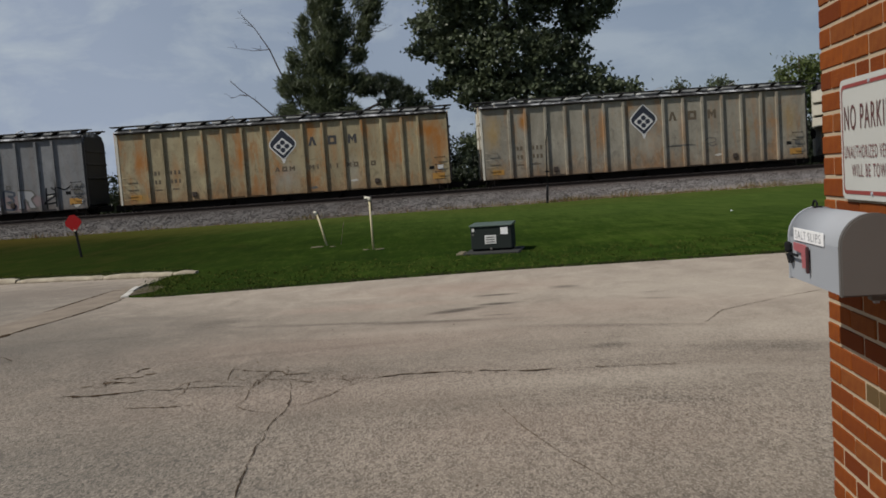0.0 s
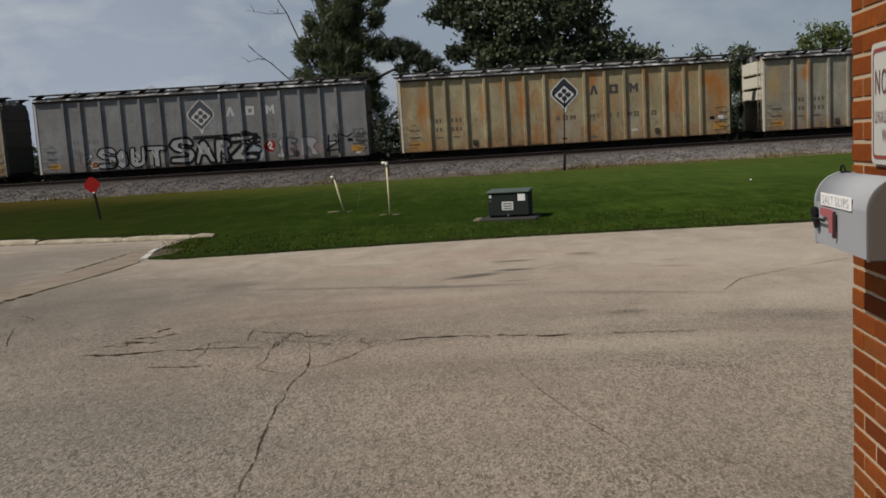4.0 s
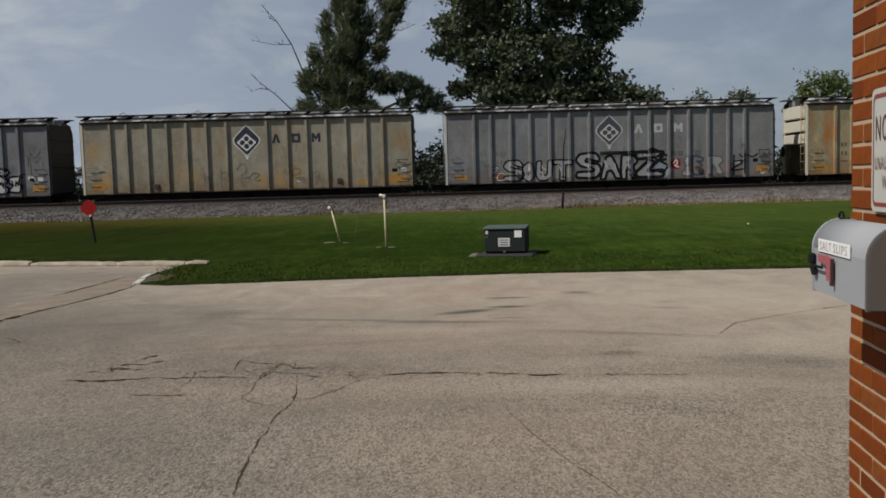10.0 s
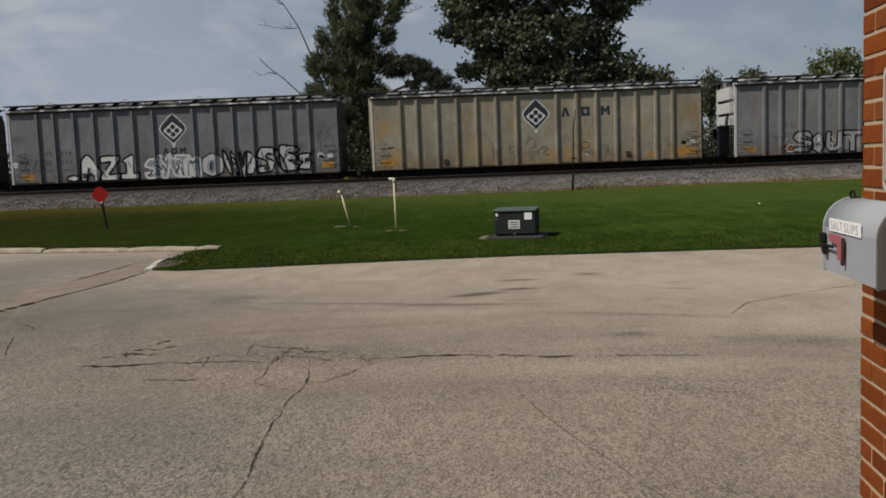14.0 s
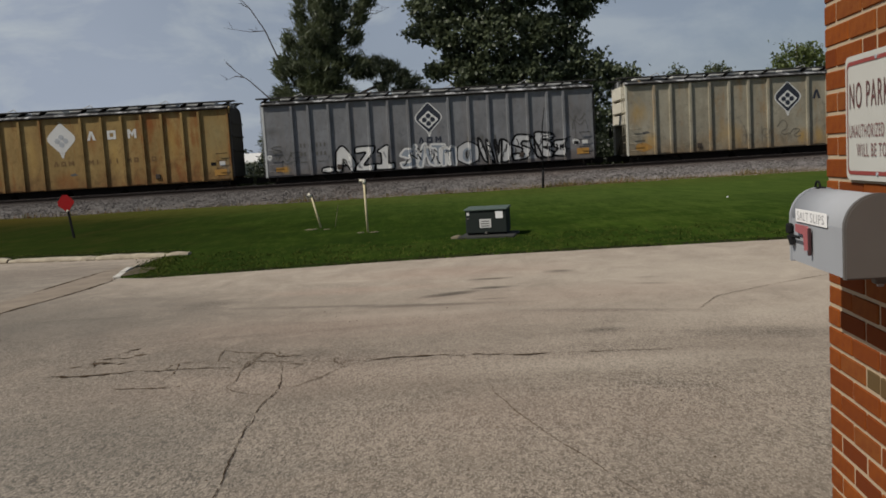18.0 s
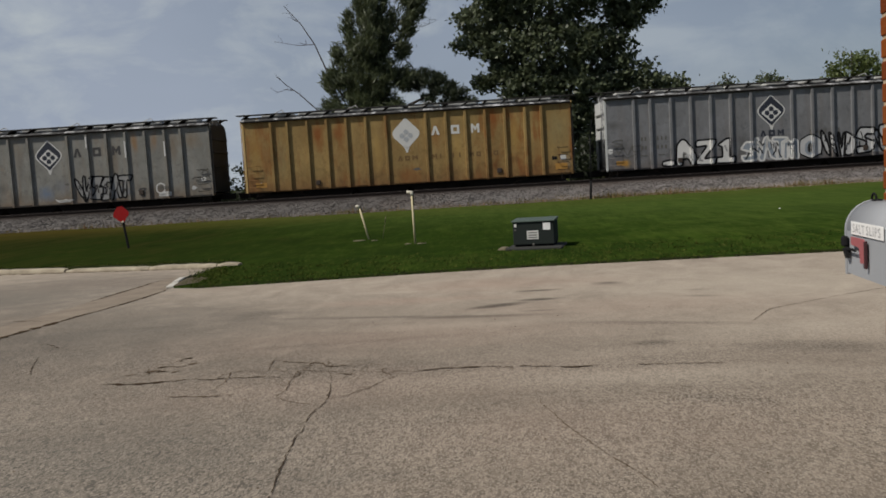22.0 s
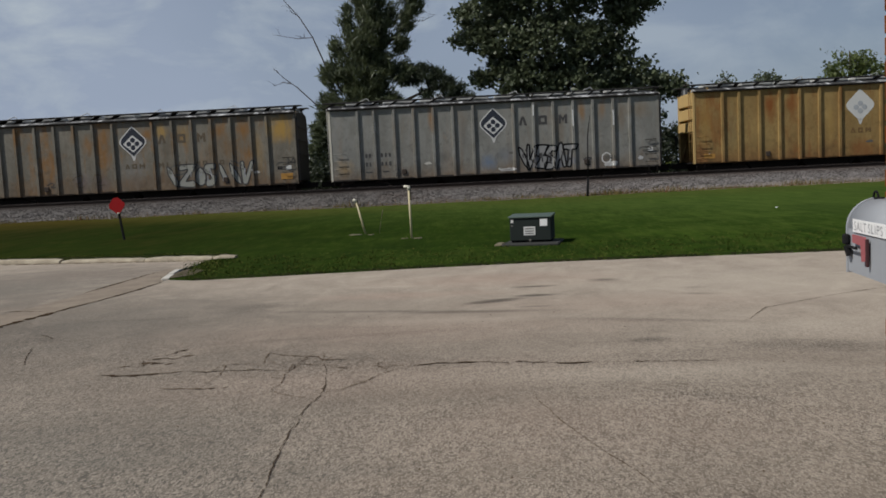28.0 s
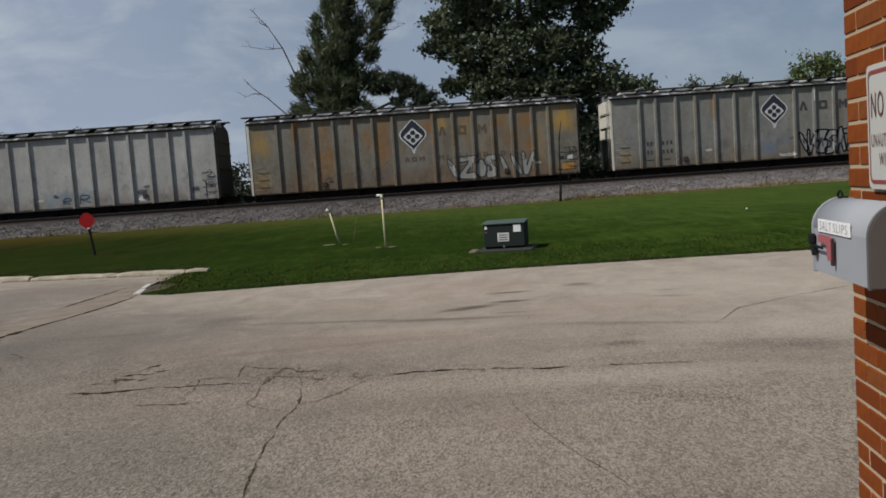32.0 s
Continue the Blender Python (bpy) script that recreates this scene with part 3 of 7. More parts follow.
    for f in ((3, 2, 1, 0), (4, 5, 6, 7), (0, 1, 5, 4), (1, 2, 6, 5), (2, 3, 7, 6), (3, 0, 4, 7)):
        bm.faces.new([v[i] for i in f])
    return bm


def soft_box(x0, y0, z0, x1, y1, z1, r=0.01, seg=1):
    bm = box(bmesh.new(), x0, y0, z0, x1, y1, z1)
    bmesh.ops.bevel(bm, geom=bm.edges[:], offset=r, segments=seg, affect="EDGES", profile=0.5)
    return bm


def tube(bm, a, b, r0, r1=None, n=10, caps=True):
    """A round bar from a to b."""
    a, b = Vector(a), Vector(b)
    r1 = r0 if r1 is None else r1
    q = (b - a).to_track_quat("Z", "Y")
    ring = []
    for p, r in ((a, r0), (b, r1)):
        ring.append([bm.verts.new(p + q @ Vector((r * math.cos(2 * math.pi * i / n), r * math.sin(2 * math.pi * i / n), 0))) for i in range(n)])
    for i in range(n):
        f = bm.faces.new((ring[0][i], ring[0][(i + 1) % n], ring[1][(i + 1) % n], ring[1][i]))
        f.smooth = True
    if caps:
        bm.faces.new(ring[0][::-1])
        bm.faces.new(ring[1])
    return bm


def slab(bm, outline, axis_from, axis_to, place):
    """An outline (list of 2D points) pulled from one depth to another; place(u, v, d) gives the point."""
    a = [bm.verts.new(place(u, v, axis_from)) for u, v in outline]
    b = [bm.verts.new(place(u, v, axis_to)) for u, v in outline]
    n = len(outline)
    bm.faces.new(a)
    bm.faces.new(b[::-1])
    for i in range(n):
        bm.faces.new((a[i], b[i], b[(i + 1) % n], a[(i + 1) % n]))
    return bm


def mesh_of(name, bm, material):
    bmesh.ops.recalc_face_normals(bm, faces=bm.faces[:])
    me = bpy.data.meshes.new(name)
    bm.to_mesh(me)
    bm.free()
    me.materials.append(material)
    return me


def part(name, bm, material, parent=None, label="", m=None):
    """One bmesh as one mesh object, under its thing."""
    ob = new(name, mesh_of(name, bm, material) if isinstance(bm, bmesh.types.BMesh) else bm)
    if parent:
        ob.parent = parent
    if m is not None:
        ob.matrix_basis = m
    if label:
        tagged(ob, label)
    return ob


def thing(name, label, category, m=None, group="", kind=""):
    ob = new(name)
    ob.empty_display_size = 0.2
    if m is not None:
        ob.matrix_basis = m
    return tagged(ob, label, category, group, kind)


def stuff_mesh(name, verts, faces, material):
    me = bpy.data.meshes.new(name)
    me.from_pydata(verts, [], faces)
    me.materials.append(material)
    return me


def ribbon(bm, points, width, z, jitter=0.0, rng=None, gaps=0.0, across=0.0):
    """A thin flat strip along points on the ground, tapering at both ends; across widens what runs along x."""
    fine = []
    for (x0, y0), (x1, y1) in zip(points, points[1:]):
        steps = max(1, int(math.hypot(x1 - x0, y1 - y0) / 0.045))
        for i in range(steps):
            k = i / steps
            fine.append((x0 + (x1 - x0) * k, y0 + (y1 - y0) * k))
    fine.append(points[-1])
    rows = []
    for i, (x, y) in enumerate(fine):
        xa, ya = fine[max(0, i - 1)]
        xb, yb = fine[min(len(fine) - 1, i + 1)]
        d = math.hypot(xb - xa, yb - ya) or 1
        nx, ny = -(yb - ya) / d, (xb - xa) / d
        w = width * 0.5 * (0.25 + 0.75 * min(1, 4 * min(i, len(fine) - 1 - i) / max(1, len(fine))))
        w *= 1 + across * abs(xb - xa) / d
        off = 0.0
        if rng:
            w *= rng.uniform(0.15, 1.5)
            off = rng.uniform(-jitter, jitter)
        rows.append([bm.verts.new((x + nx * (off + s * w), y + ny * (off + s * w), z)) for s in (-1, 1)])
    for a, b in zip(rows, rows[1:]):
        if rng is None or rng.random() > gaps:
            bm.faces.new((a[0], b[0], b[1], a[1]))
    return bm


# ---- ground, pavement, kerb ----
EDGE = [(-200, 21.38), (-22.5, 21.38), (-5.22, 16.83), (-5.0, 13.65), (-4.56, 13.40), (-3.5, 13.47), (-0.85, 13.71), (0.96, 13.78), (4.5, 13.58), (6.0, 13.46), (200, 12.4)]


def edge_y(x):
    for (xa, ya), (xb, yb) in zip(EDGE, EDGE[1:]):
        if xa <= x <= xb:
            return ya + (yb - ya) * (x - xa) / (xb - xa)
    return 13.5


def ground_z(x, y):
    """The lawn climbs gently from the pavement to the foot of the stones."""
    e = edge_y(x)
    if y < e - 0.02:
        return -0.10
    k = min(1.0, max(0.0, (y - e) / (37.0 - e)))
    bump = 0.035 * noise.noise(Vector((x * 0.35, y * 0.3, 0.7))) + 0.05 * noise.noise(Vector((x * 0.08, y * 0.1, 3.1)))
    z = 0.025 + 0.19 * k ** 1.1 + bump * min(1, 2.5 * k)
    if y > 46:
        z -= 0.15 * min(1, (y - 46) / 10)
    return z


def build_ground():
    xs = sorted({-1800, -900, -400, -200, -120, -80, -60, 60, 90, 140, 220, 400, 900, 1800, -5.25, -5.22, -5.11, -5.0, -4.9, *[i * 1.0 for i in range(-48, 49)], *[i * 0.25 - 5 for i in range(2, 40)]})
    verts, faces, cols = [], [], []
    far = [26, 27.5, 29, 30.5, 32, 33.5, 35, 36, 37, 38, 40, 46, 56, 75, 120, 250, 600, 1800]
    for x in xs:
        e = edge_y(x)
        ys = [-900, -100, -30, e - 5, e - 0.1, e - 0.021, e, e + 0.06, e + 0.2, e + 0.5, e + 1]
        ys += [e + 1 + (25 - e - 1) * i / 12 for i in range(1, 13)] + far
        col = []
        for i, y in enumerate(ys):
            w = 0.03 * noise.noise(Vector((x * 4, 0.3, 5))) if 5 <= i <= 9 and abs(x) < 60 else 0
            col.append(len(verts))
            verts.append((x, y + w, ground_z(x, y) if abs(x) < 220 else min(0.05, ground_z(0, y))))
        cols.append(col)
    for a, b in zip(cols, cols[1:]):
        for i in range(len(a) - 1):
            faces.append((a[i], b[i], b[i + 1], a[i + 1]))
    me = stuff_mesh("ground", verts, faces, M["grass"])
    for p in me.polygons:
        p.use_smooth = True
    return tagged(new("ground", me), "mown green lawn, yellowed near the railway stones", "lawn", kind="structure")


def build_thatch(ground):
    """Dark bare thatch where the lawn meets the pavement."""
    rng = random.Random(12)
    bm = bmesh.new()
    rows = []
    x = -4.5
    while x < 16:
        e = edge_y(x)
        q = rng.random() ** 2
        a, b = e - 0.045 * q, e + 0.02 + 0.06 * q
        rows.append([bm.verts.new((x, a, 0.006)), bm.verts.new((x, (a + b) / 2, 0.034)), bm.verts.new((x, b, 0.036))])
        x += rng.uniform(0.03, 0.09)
    for u, v in zip(rows, rows[1:]):
        for j in (0, 1):
            bm.faces.new((u[j], v[j], v[j + 1], u[j + 1]))
    part("thatch", bm, M["thatch"], ground, "dark bare soil along the lawn's edge")


def build_blades():
    rng = np.random.default_rng(4)
    n = 34000
    # tufts of blades, thick at the edge of the lawn and thinning out behind it
    root = n // 9
    x = np.repeat(rng.uniform(-17, 13, root), 9) + rng.normal(0, 0.045, root * 9)
    y = np.repeat(13.25 + 3.5 * rng.random(root) ** 2.2, 9) + rng.normal(0, 0.05, root * 9)
    n = len(x)
    keep = []
    for i in range(n):
        e = edge_y(x[i])
        if x[i] < -5.2:
            y[i] = e + 1.2 * rng.random() ** 2
        if math.hypot((x[i] + 5.0) / 0.38, (y[i] - 14.1) / 0.7) < rng.uniform(0.8, 1.05):
            continue
        if y[i] > e - 0.05 * rng.random():
            keep.append(i)
    x, y = x[keep], y[keep]
    # rank grass over the end of the kerb
    m = 1900
    k = rng.random(m)
    x = np.r_[x, -4.62 - 0.50 * k + rng.normal(0, 0.20, m)]
    y = np.r_[y, 13.9 + 2.7 * k + rng.normal(0, 0.12, m)]
    n = len(x)
    z = np.array([max(0.02, ground_z(a, b)) for a, b in zip(x, y)])
    h = rng.uniform(0.016, 0.046, n) * np.where(rng.random(n) < 0.02, 1.7, 1) * np.where(np.arange(n) >= n - m, rng.uniform(0.4, 1.0, n), 1)
    a = rng.uniform(0, 2 * np.pi, n)
    w = rng.uniform(0.004, 0.010, n)
    lean = rng.normal(0, 0.030, (n, 2))
    v = np.empty((n, 3, 3))
    v[:, 0] = np.c_[x - w * np.cos(a), y - w * np.sin(a), z - 0.005]
    v[:, 1] = np.c_[x + w * np.cos(a), y + w * np.sin(a), z - 0.005]
    v[:, 2] = np.c_[x + lean[:, 0], y + lean[:, 1], z + h]
    me = stuff_mesh("grass", v.reshape(-1, 3).tolist(), np.arange(3 * n).reshape(-1, 3).tolist(), M["blades"])
    tagged(new("grass", me), "short mown green grass blades", "grass", kind="stuff")


# width and line of each crack
CRACKS = dict(
    long_a=(0.0115, [(-1.08, 3.2), (-1.12, 4.24), (-1.15, 4.49), (-1.17, 4.76), (-1.19, 5.01), (-1.18, 5.20), (-1.20, 5.5), (-1.19, 5.65), (-1.16, 5.86), (-1.16, 6.0), (-1.17, 6.21), (-1.21, 6.39), (-1.24, 6.62), (-1.29, 6.82), (-1.36, 7.08)]),
    hook=(0.0105, [(-1.16, 5.83), (-1.31, 5.87), (-1.46, 5.98), (-1.545, 6.09), (-1.54, 6.18), (-1.52, 6.27), (-1.55, 6.55), (-1.56, 6.85), (-1.60, 7.11)]),
    branch=(0.011, [(-1.15, 5.97), (-1.10, 6.02), (-1.03, 6.05), (-0.98, 6.14), (-0.90, 6.24), (-0.79, 6.49), (-0.70, 6.61), (-0.60, 6.71)]),
    cross_a=(0.105, [(-3.11, 6.80), (-2.93, 6.77), (-2.80, 6.74), (-2.66, 6.79), (-2.54, 6.79), (-2.42, 6.85)]),
    cross_b=(0.040, [(-2.44, 6.84), (-2.23, 6.78), (-2.05, 6.80), (-1.87, 6.79), (-1.76, 6.77), (-1.59, 6.71)]),
    bend=(0.011, [(-1.60, 6.70), (-1.57, 6.82), (-1.55, 6.93), (-1.47, 6.92), (-1.35, 6.87), (-1.21, 6.84), (-1.08, 6.86)]),
    lobe=(0.012, [(-2.11, 6.36), (-2.10, 6.53), (-2.08, 6.66), (-2.14, 7.02), (-2.05, 7.03), (-1.85, 7.00)]),
    stub=(0.014, [(-1.17, 5.93), (-1.18, 6.06), (-1.18, 6.21), (-1.19, 6.30)]),
    chip_a=(0.095, [(-2.90, 7.37), (-2.81, 7.39), (-2.70, 7.36), (-2.62, 7.40)]),
    chip_b=(0.095, [(-2.83, 7.15), (-2.81, 7.20), (-2.72, 7.20)]),
    chip_c=(0.095, [(-2.84, 7.52), (-2.80, 7.59), (-2.77, 7.68), (-2.70, 7.75)]),
    chip_d=(0.025, [(-2.95, 7.05), (-2.88, 7.12), (-2.93, 7.34)]),
    fork_b=(0.014, [(-2.20, 6.82), (-2.18, 6.97), (-2.09, 7.05)]),
    low=(0.022, [(-2.42, 6.27), (-2.27, 6.25), (-2.07, 6.22), (-1.89, 6.23)]),
    top=(0.014, [(-1.80, 6.90), (-1.82, 7.01), (-1.87, 7.27), (-1.88, 7.44), (-1.72, 7.31), (-1.57, 7.26), (-1.42, 7.20), (-1.35, 7.06), (-1.1, 7.05), (-0.92, 7.02)]),
    web=(0.012, [(-1.29, 6.80), (-1.12, 6.73), (-0.98, 6.80), (-0.80, 6.72), (-0.62, 6.74)]),
    seam_a=(0.066, [(-0.62, 6.71), (-0.51, 6.73), (-0.40, 6.76), (-0.27, 6.75), (-0.13, 6.75), (0.0, 6.75), (0.11, 6.69)]),
    seam_b=(0.085, [(0.11, 6.69), (0.22, 6.71), (0.31, 6.69), (0.40, 6.65), (0.46, 6.65)]),
    seam_c=(0.050, [(0.46, 6.65), (0.57, 6.60), (0.67, 6.58), (0.74, 6.60), (0.85, 6.59)]),
    seam_d=(0.026, [(0.85, 6.59), (1.05, 6.56), (1.26, 6.53), (1.51, 6.51), (1.8, 6.45)]),
    long_b=(0.010, [(0.30, 5.80), (0.31, 5.58), (0.37, 5.31), (0.43, 5.03), (0.52, 4.72), (0.61, 4.42), (0.70, 4.18), (0.76, 3.95), (0.95, 3.4)]),
    far_right=(0.020, [(2.31, 7.98), (2.45, 8.15), (2.77, 8.70), (3.31, 9.07), (3.71, 9.33), (4.17, 9.59), (4.8, 9.8)]),
    pit_a=(0.030, [(-1.145, 5.46), (-1.09, 5.45)]),
    pit_b=(0.022, [(-1.08, 5.66), (-1.06, 5.66)]),
    stray_a=(0.024, [(-4.35, 8.58), (-4.5, 8.76), (-4.66, 8.9), (-4.73, 8.86)]),
    stray_b=(0.018, [(-4.34, 8.14), (-4.27, 7.93), (-4.16, 7.66), (-3.99, 7.31)]),
    joint_a=(0.16, [(-5.62, 8.4), (-5.43, 9.76), (-5.35, 10.24), (-5.26, 10.95), (-5.18, 11.3)]),
    joint_b=(0.09, [(-5.18, 11.3), (-5.12, 11.7), (-5.06, 12.1), (-5.02, 12.63), (-4.99, 13.3), (-5.02, 13.6)]),
    joint_c=(0.100, [(-5.76, 12.4), (-5.73, 13.3), (-5.69, 14.2), (-5.66, 14.85)]),
    joint_d=(0.080, [(-5.66, 14.85), (-5.45, 14.72), (-5.28, 14.70)]),
    joint_e=(0.050, [(-6.1, 10.75), (-5.8, 10.72), (-5.5, 10.62)]),
)


def build_lot():
    bm = bmesh.new()
    outline = [(-60, -25), (60, -25), (60, 12.9)] + [(x, edge_y(x) + 0.05) for x in (30, 12, 6, 4.5, 2.5, 0.96, -0.85, -2.2, -3.5, -4.56)]
    outline += [(-5.06, 13.7), (-5.2, 14.5), (-5.33, 15.8), (-5.33, 16.80), (-22.5, 21.31), (-60, 21.31)]
    slab(bm, outline, -0.3, 0.0, lambda u, v, d: (u, v, d))
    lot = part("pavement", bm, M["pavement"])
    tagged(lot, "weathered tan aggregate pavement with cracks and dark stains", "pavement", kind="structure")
    # pale concrete gutter strip along the street
    strip = [(-6.0, 5.0), (-5.62, 8.4), (-5.43, 9.76), (-5.35, 10.24), (-5.24, 11.0), (-5.06, 12.1), (-4.99, 13.3), (-5.06, 13.65), (-5.30, 15.6), (-5.62, 15.4), (-5.66, 14.85), (-5.73, 13.6), (-5.78, 11.8), (-5.98, 10.2), (-6.2, 8.4), (-6.6, 5.0)]
    part("gutter_strip", slab(bmesh.new(), strip, -0.05, 0.003, lambda u, v, d: (u, v, d)), M["gutter"], lot, "pale worn concrete gutter strip")
    rng = random.Random(3)
    bm, thin = bmesh.new(), bmesh.new()
    for key, (width, pts) in CRACKS.items():
        ribbon(thin if key in ("long_b", "far_right", "branch", "top", "web", "low", "bend", "lobe", "hook") else bm, pts, width * (0.46 if key[:4] in ("seam", "cros", "chip") else 0.54), 0.0055, {"join": 0.016, "seam": 0.014, "cros": 0.016, "chip": 0.020}.get(key[:4], 0.006), rng, 0.03, 1.2 if key in ("hook", "branch", "top", "web", "bend", "low", "lobe") else 0.0)
    fine = bmesh.new()
    # crazed net round the crossing of the cracks
    for k in range(40):
        x, y = rng.uniform(-1.95, -0.70), rng.gauss(6.80, 0.20)
        a = rng.choice((0.0, 0.2, 1.3, -1.2, 2.9)) + rng.uniform(-0.3, 0.3)
        pts = [(x, y)]
        for j in range(rng.randint(1, 3)):
            a += rng.uniform(-0.7, 0.7)
            d = rng.uniform(0.05, 0.11)
            pts.append((pts[-1][0] + d * math.cos(a), pts[-1][1] + d * 1.8 * math.sin(a)))
        ribbon(fine, pts, rng.uniform(0.004, 0.008), 0.004, 0.006, rng, 0.10)
    for k in range(9):
        x, y = rng.gauss(-2.85, 0.15), rng.gauss(7.25, 0.16)
        ribbon(fine, [(x, y), (x + rng.uniform(0.05, 0.12), y + rng.uniform(0.0, 0.08))], rng.uniform(0.02, 0.04), 0.004, 0.01, rng)
    # broken crumbs along the seam
    for k in range(26):
        x = rng.uniform(-0.6, 1.5)
        y = 6.72 - 0.10 * (x + 0.6) + rng.gauss(0, 0.05)
        ribbon(fine, [(x, y), (x + rng.uniform(0.01, 0.05), y + rng.uniform(-0.02, 0.02))], rng.uniform(0.012, 0.035), 0.004, 0.004, rng)
    part("crack", bm, M["crack"], lot, "thin dark wandering cracks")
    part("hairline_crack", thin, M["fine_crack"], lot, "fainter thin cracks")
    part("crazing", fine, M["fine_crack"], lot, "faint crazed hairline cracks")
    # small chips of stone and leaf bits lying about
    bm = bmesh.new()
    for k in range(90):
        x, y, r = rng.uniform(-3.5, 2.2), 3.6 + 6.5 * rng.random() ** 1.5, rng.uniform(0.004, 0.010)
        a = rng.uniform(0, 3.1)
        ring = [bm.verts.new((x + r * rng.uniform(0.6, 1.3) * math.cos(a + i * 1.57), y + r * rng.uniform(0.6, 1.3) * math.sin(a + i * 1.57), 0.001)) for i in range(4)]
        top = bm.verts.new((x, y, r * 0.8))
        for i in range(4):
            bm.faces.new((ring[i], ring[(i + 1) % 4], top))
    ob = part("grit", bm, M["fine_crack"], lot, "dark grit lying on the pavement")
    ob["kind"] = "stuff"
    return lot


def build_kerb():
    kerb = tagged(new("kerb"), "weathered cream concrete kerb with open joints", "kerb", kind="structure")
    # runs back from the lawn's corner at a slant
    line = pose(-5.35, 16.75, 0, 0, 0, -14.7)
    xs = [0.62, 0.12, -1.42, -3.45, -5.5, -7.55, -9.6, -11.65, -13.7, -15.75, -17.8]
    rng = random.Random(21)
    for k, (a, b) in enumerate(zip(xs, xs[1:])):
        n = max(2, int((a - b) / 0.16))
        bm = bmesh.new()
        rows = []
        for i in range(n + 1):
            x = b + 0.014 + (a - b - 0.028) * i / n
            top = 0.098 - 0.012 * (k % 3) - (0.022 if i in (0, n) else 0) + rng.uniform(-0.006, 0.006)
            front = rng.uniform(-0.010, 0.006) + (0.012 if i in (0, n) else 0)
            prof = [(front, -0.05), (front, top * 0.35), (front + 0.012, top - 0.022), (front + 0.04, top), (0.15, top + 0.004), (0.165, top - 0.015), (0.165, -0.05)]
            rows.append([bm.verts.new((x, u, v)) for u, v in prof])
        for p, q in zip(rows, rows[1:]):
            for j in range(len(p) - 1):
                bm.faces.new((p[j], q[j], q[j + 1], p[j + 1]))
        bm.faces.new(rows[0])
        bm.faces.new(rows[-1][::-1])
        part("kerb_segment", bm, M["kerb"], kerb, "", line)
    # uneven dark strip between kerb and turf
    bm = bmesh.new()
    edge = []
    x = -17.8
    while x < 0.5:
        q = rng.uniform(0.02, 0.07)
        edge.append([bm.verts.new((x, 0.16, 0.09)), bm.verts.new((x, 0.175 + q, 0.112))])
        x += rng.uniform(0.05, 0.16)
    for p, q in zip(edge, edge[1:]):
        bm.faces.new((p[0], q[0], q[1], p[1]))
    part("earth_joint", bm, M["thatch"], kerb, "dark strip behind the kerb", line)
    # thin broken brown line along the foot of the kerb
    bm = bmesh.new()
    ribbon(bm, [(-17.6 + 0.6 * k, -0.03 + rng.uniform(-0.015, 0.012)) for k in range(31)], 0.14, 0.004, 0.012, rng, 0.22)
    part("foot_dirt", bm, M["fine_crack"], kerb, "brown line along the foot of the kerb", line)
    # the low broken return beside the lawn's corner
    for a, b, z, w in (((-5.03, 13.62), (-5.14, 14.2), 0.035, 0.06), ((-5.145, 14.22), (-5.25, 14.85), 0.05, 0.05), ((-5.255, 14.88), (-5.33, 15.5), 0.03, 0.03)):
        d = Vector((b[0] - a[0], b[1] - a[1], 0))
        m = pose(a[0], a[1], 0, 0, 0, math.degrees(math.atan2(d.y, d.x)))
        part("kerb_return", soft_box(0, -w, -0.05, d.length, w, z, 0.012, 2), M["pale_letter"] if z > 0.03 else M["kerb"], kerb, "low chipped kerb with old white paint", m)
    rng = random.Random(8)
    bm = bmesh.new()
    slab(bm, [(-5.0 + rng.uniform(-.05, .05) + 0.30 * math.cos(a) * (0.6 if math.cos(a) < 0 else 1), 14.30 + 0.66 * math.sin(a)) for a in [i * 0.45 for i in range(14)]], 0.0, 0.032, lambda u, v, d: (u, v, d))
    part("bare_soil_patch", bm, M["dark_soil"], kerb, "bare soil at the worn lawn corner")


# ---- railway ----
TRACK = pose(0, 43.98, 0, 0, 0, 1.24)


def on_track(x, y, z):
    return TRACK @ Vector((x, y, z))


BED = [(-7.0, 0.10), (-6.5, 0.20), (-5.9, 0.42), (-5.2, 0.62), (-4.7, 0.73), (-4.2, 0.755), (-1.4, 0.755), (-1.0, 0.68), (-0.2, 0.24), (0.4, 0.20), (4.2, 0.20), (5.2, 0.0), (6.5, -0.1)]


def bed_z(y):
    for (ya, za), (yb, zb) in zip(BED, BED[1:]):
        if ya <= y <= yb:
            return za + (zb - za) * (y - ya) / (yb - ya)
    return 0.0


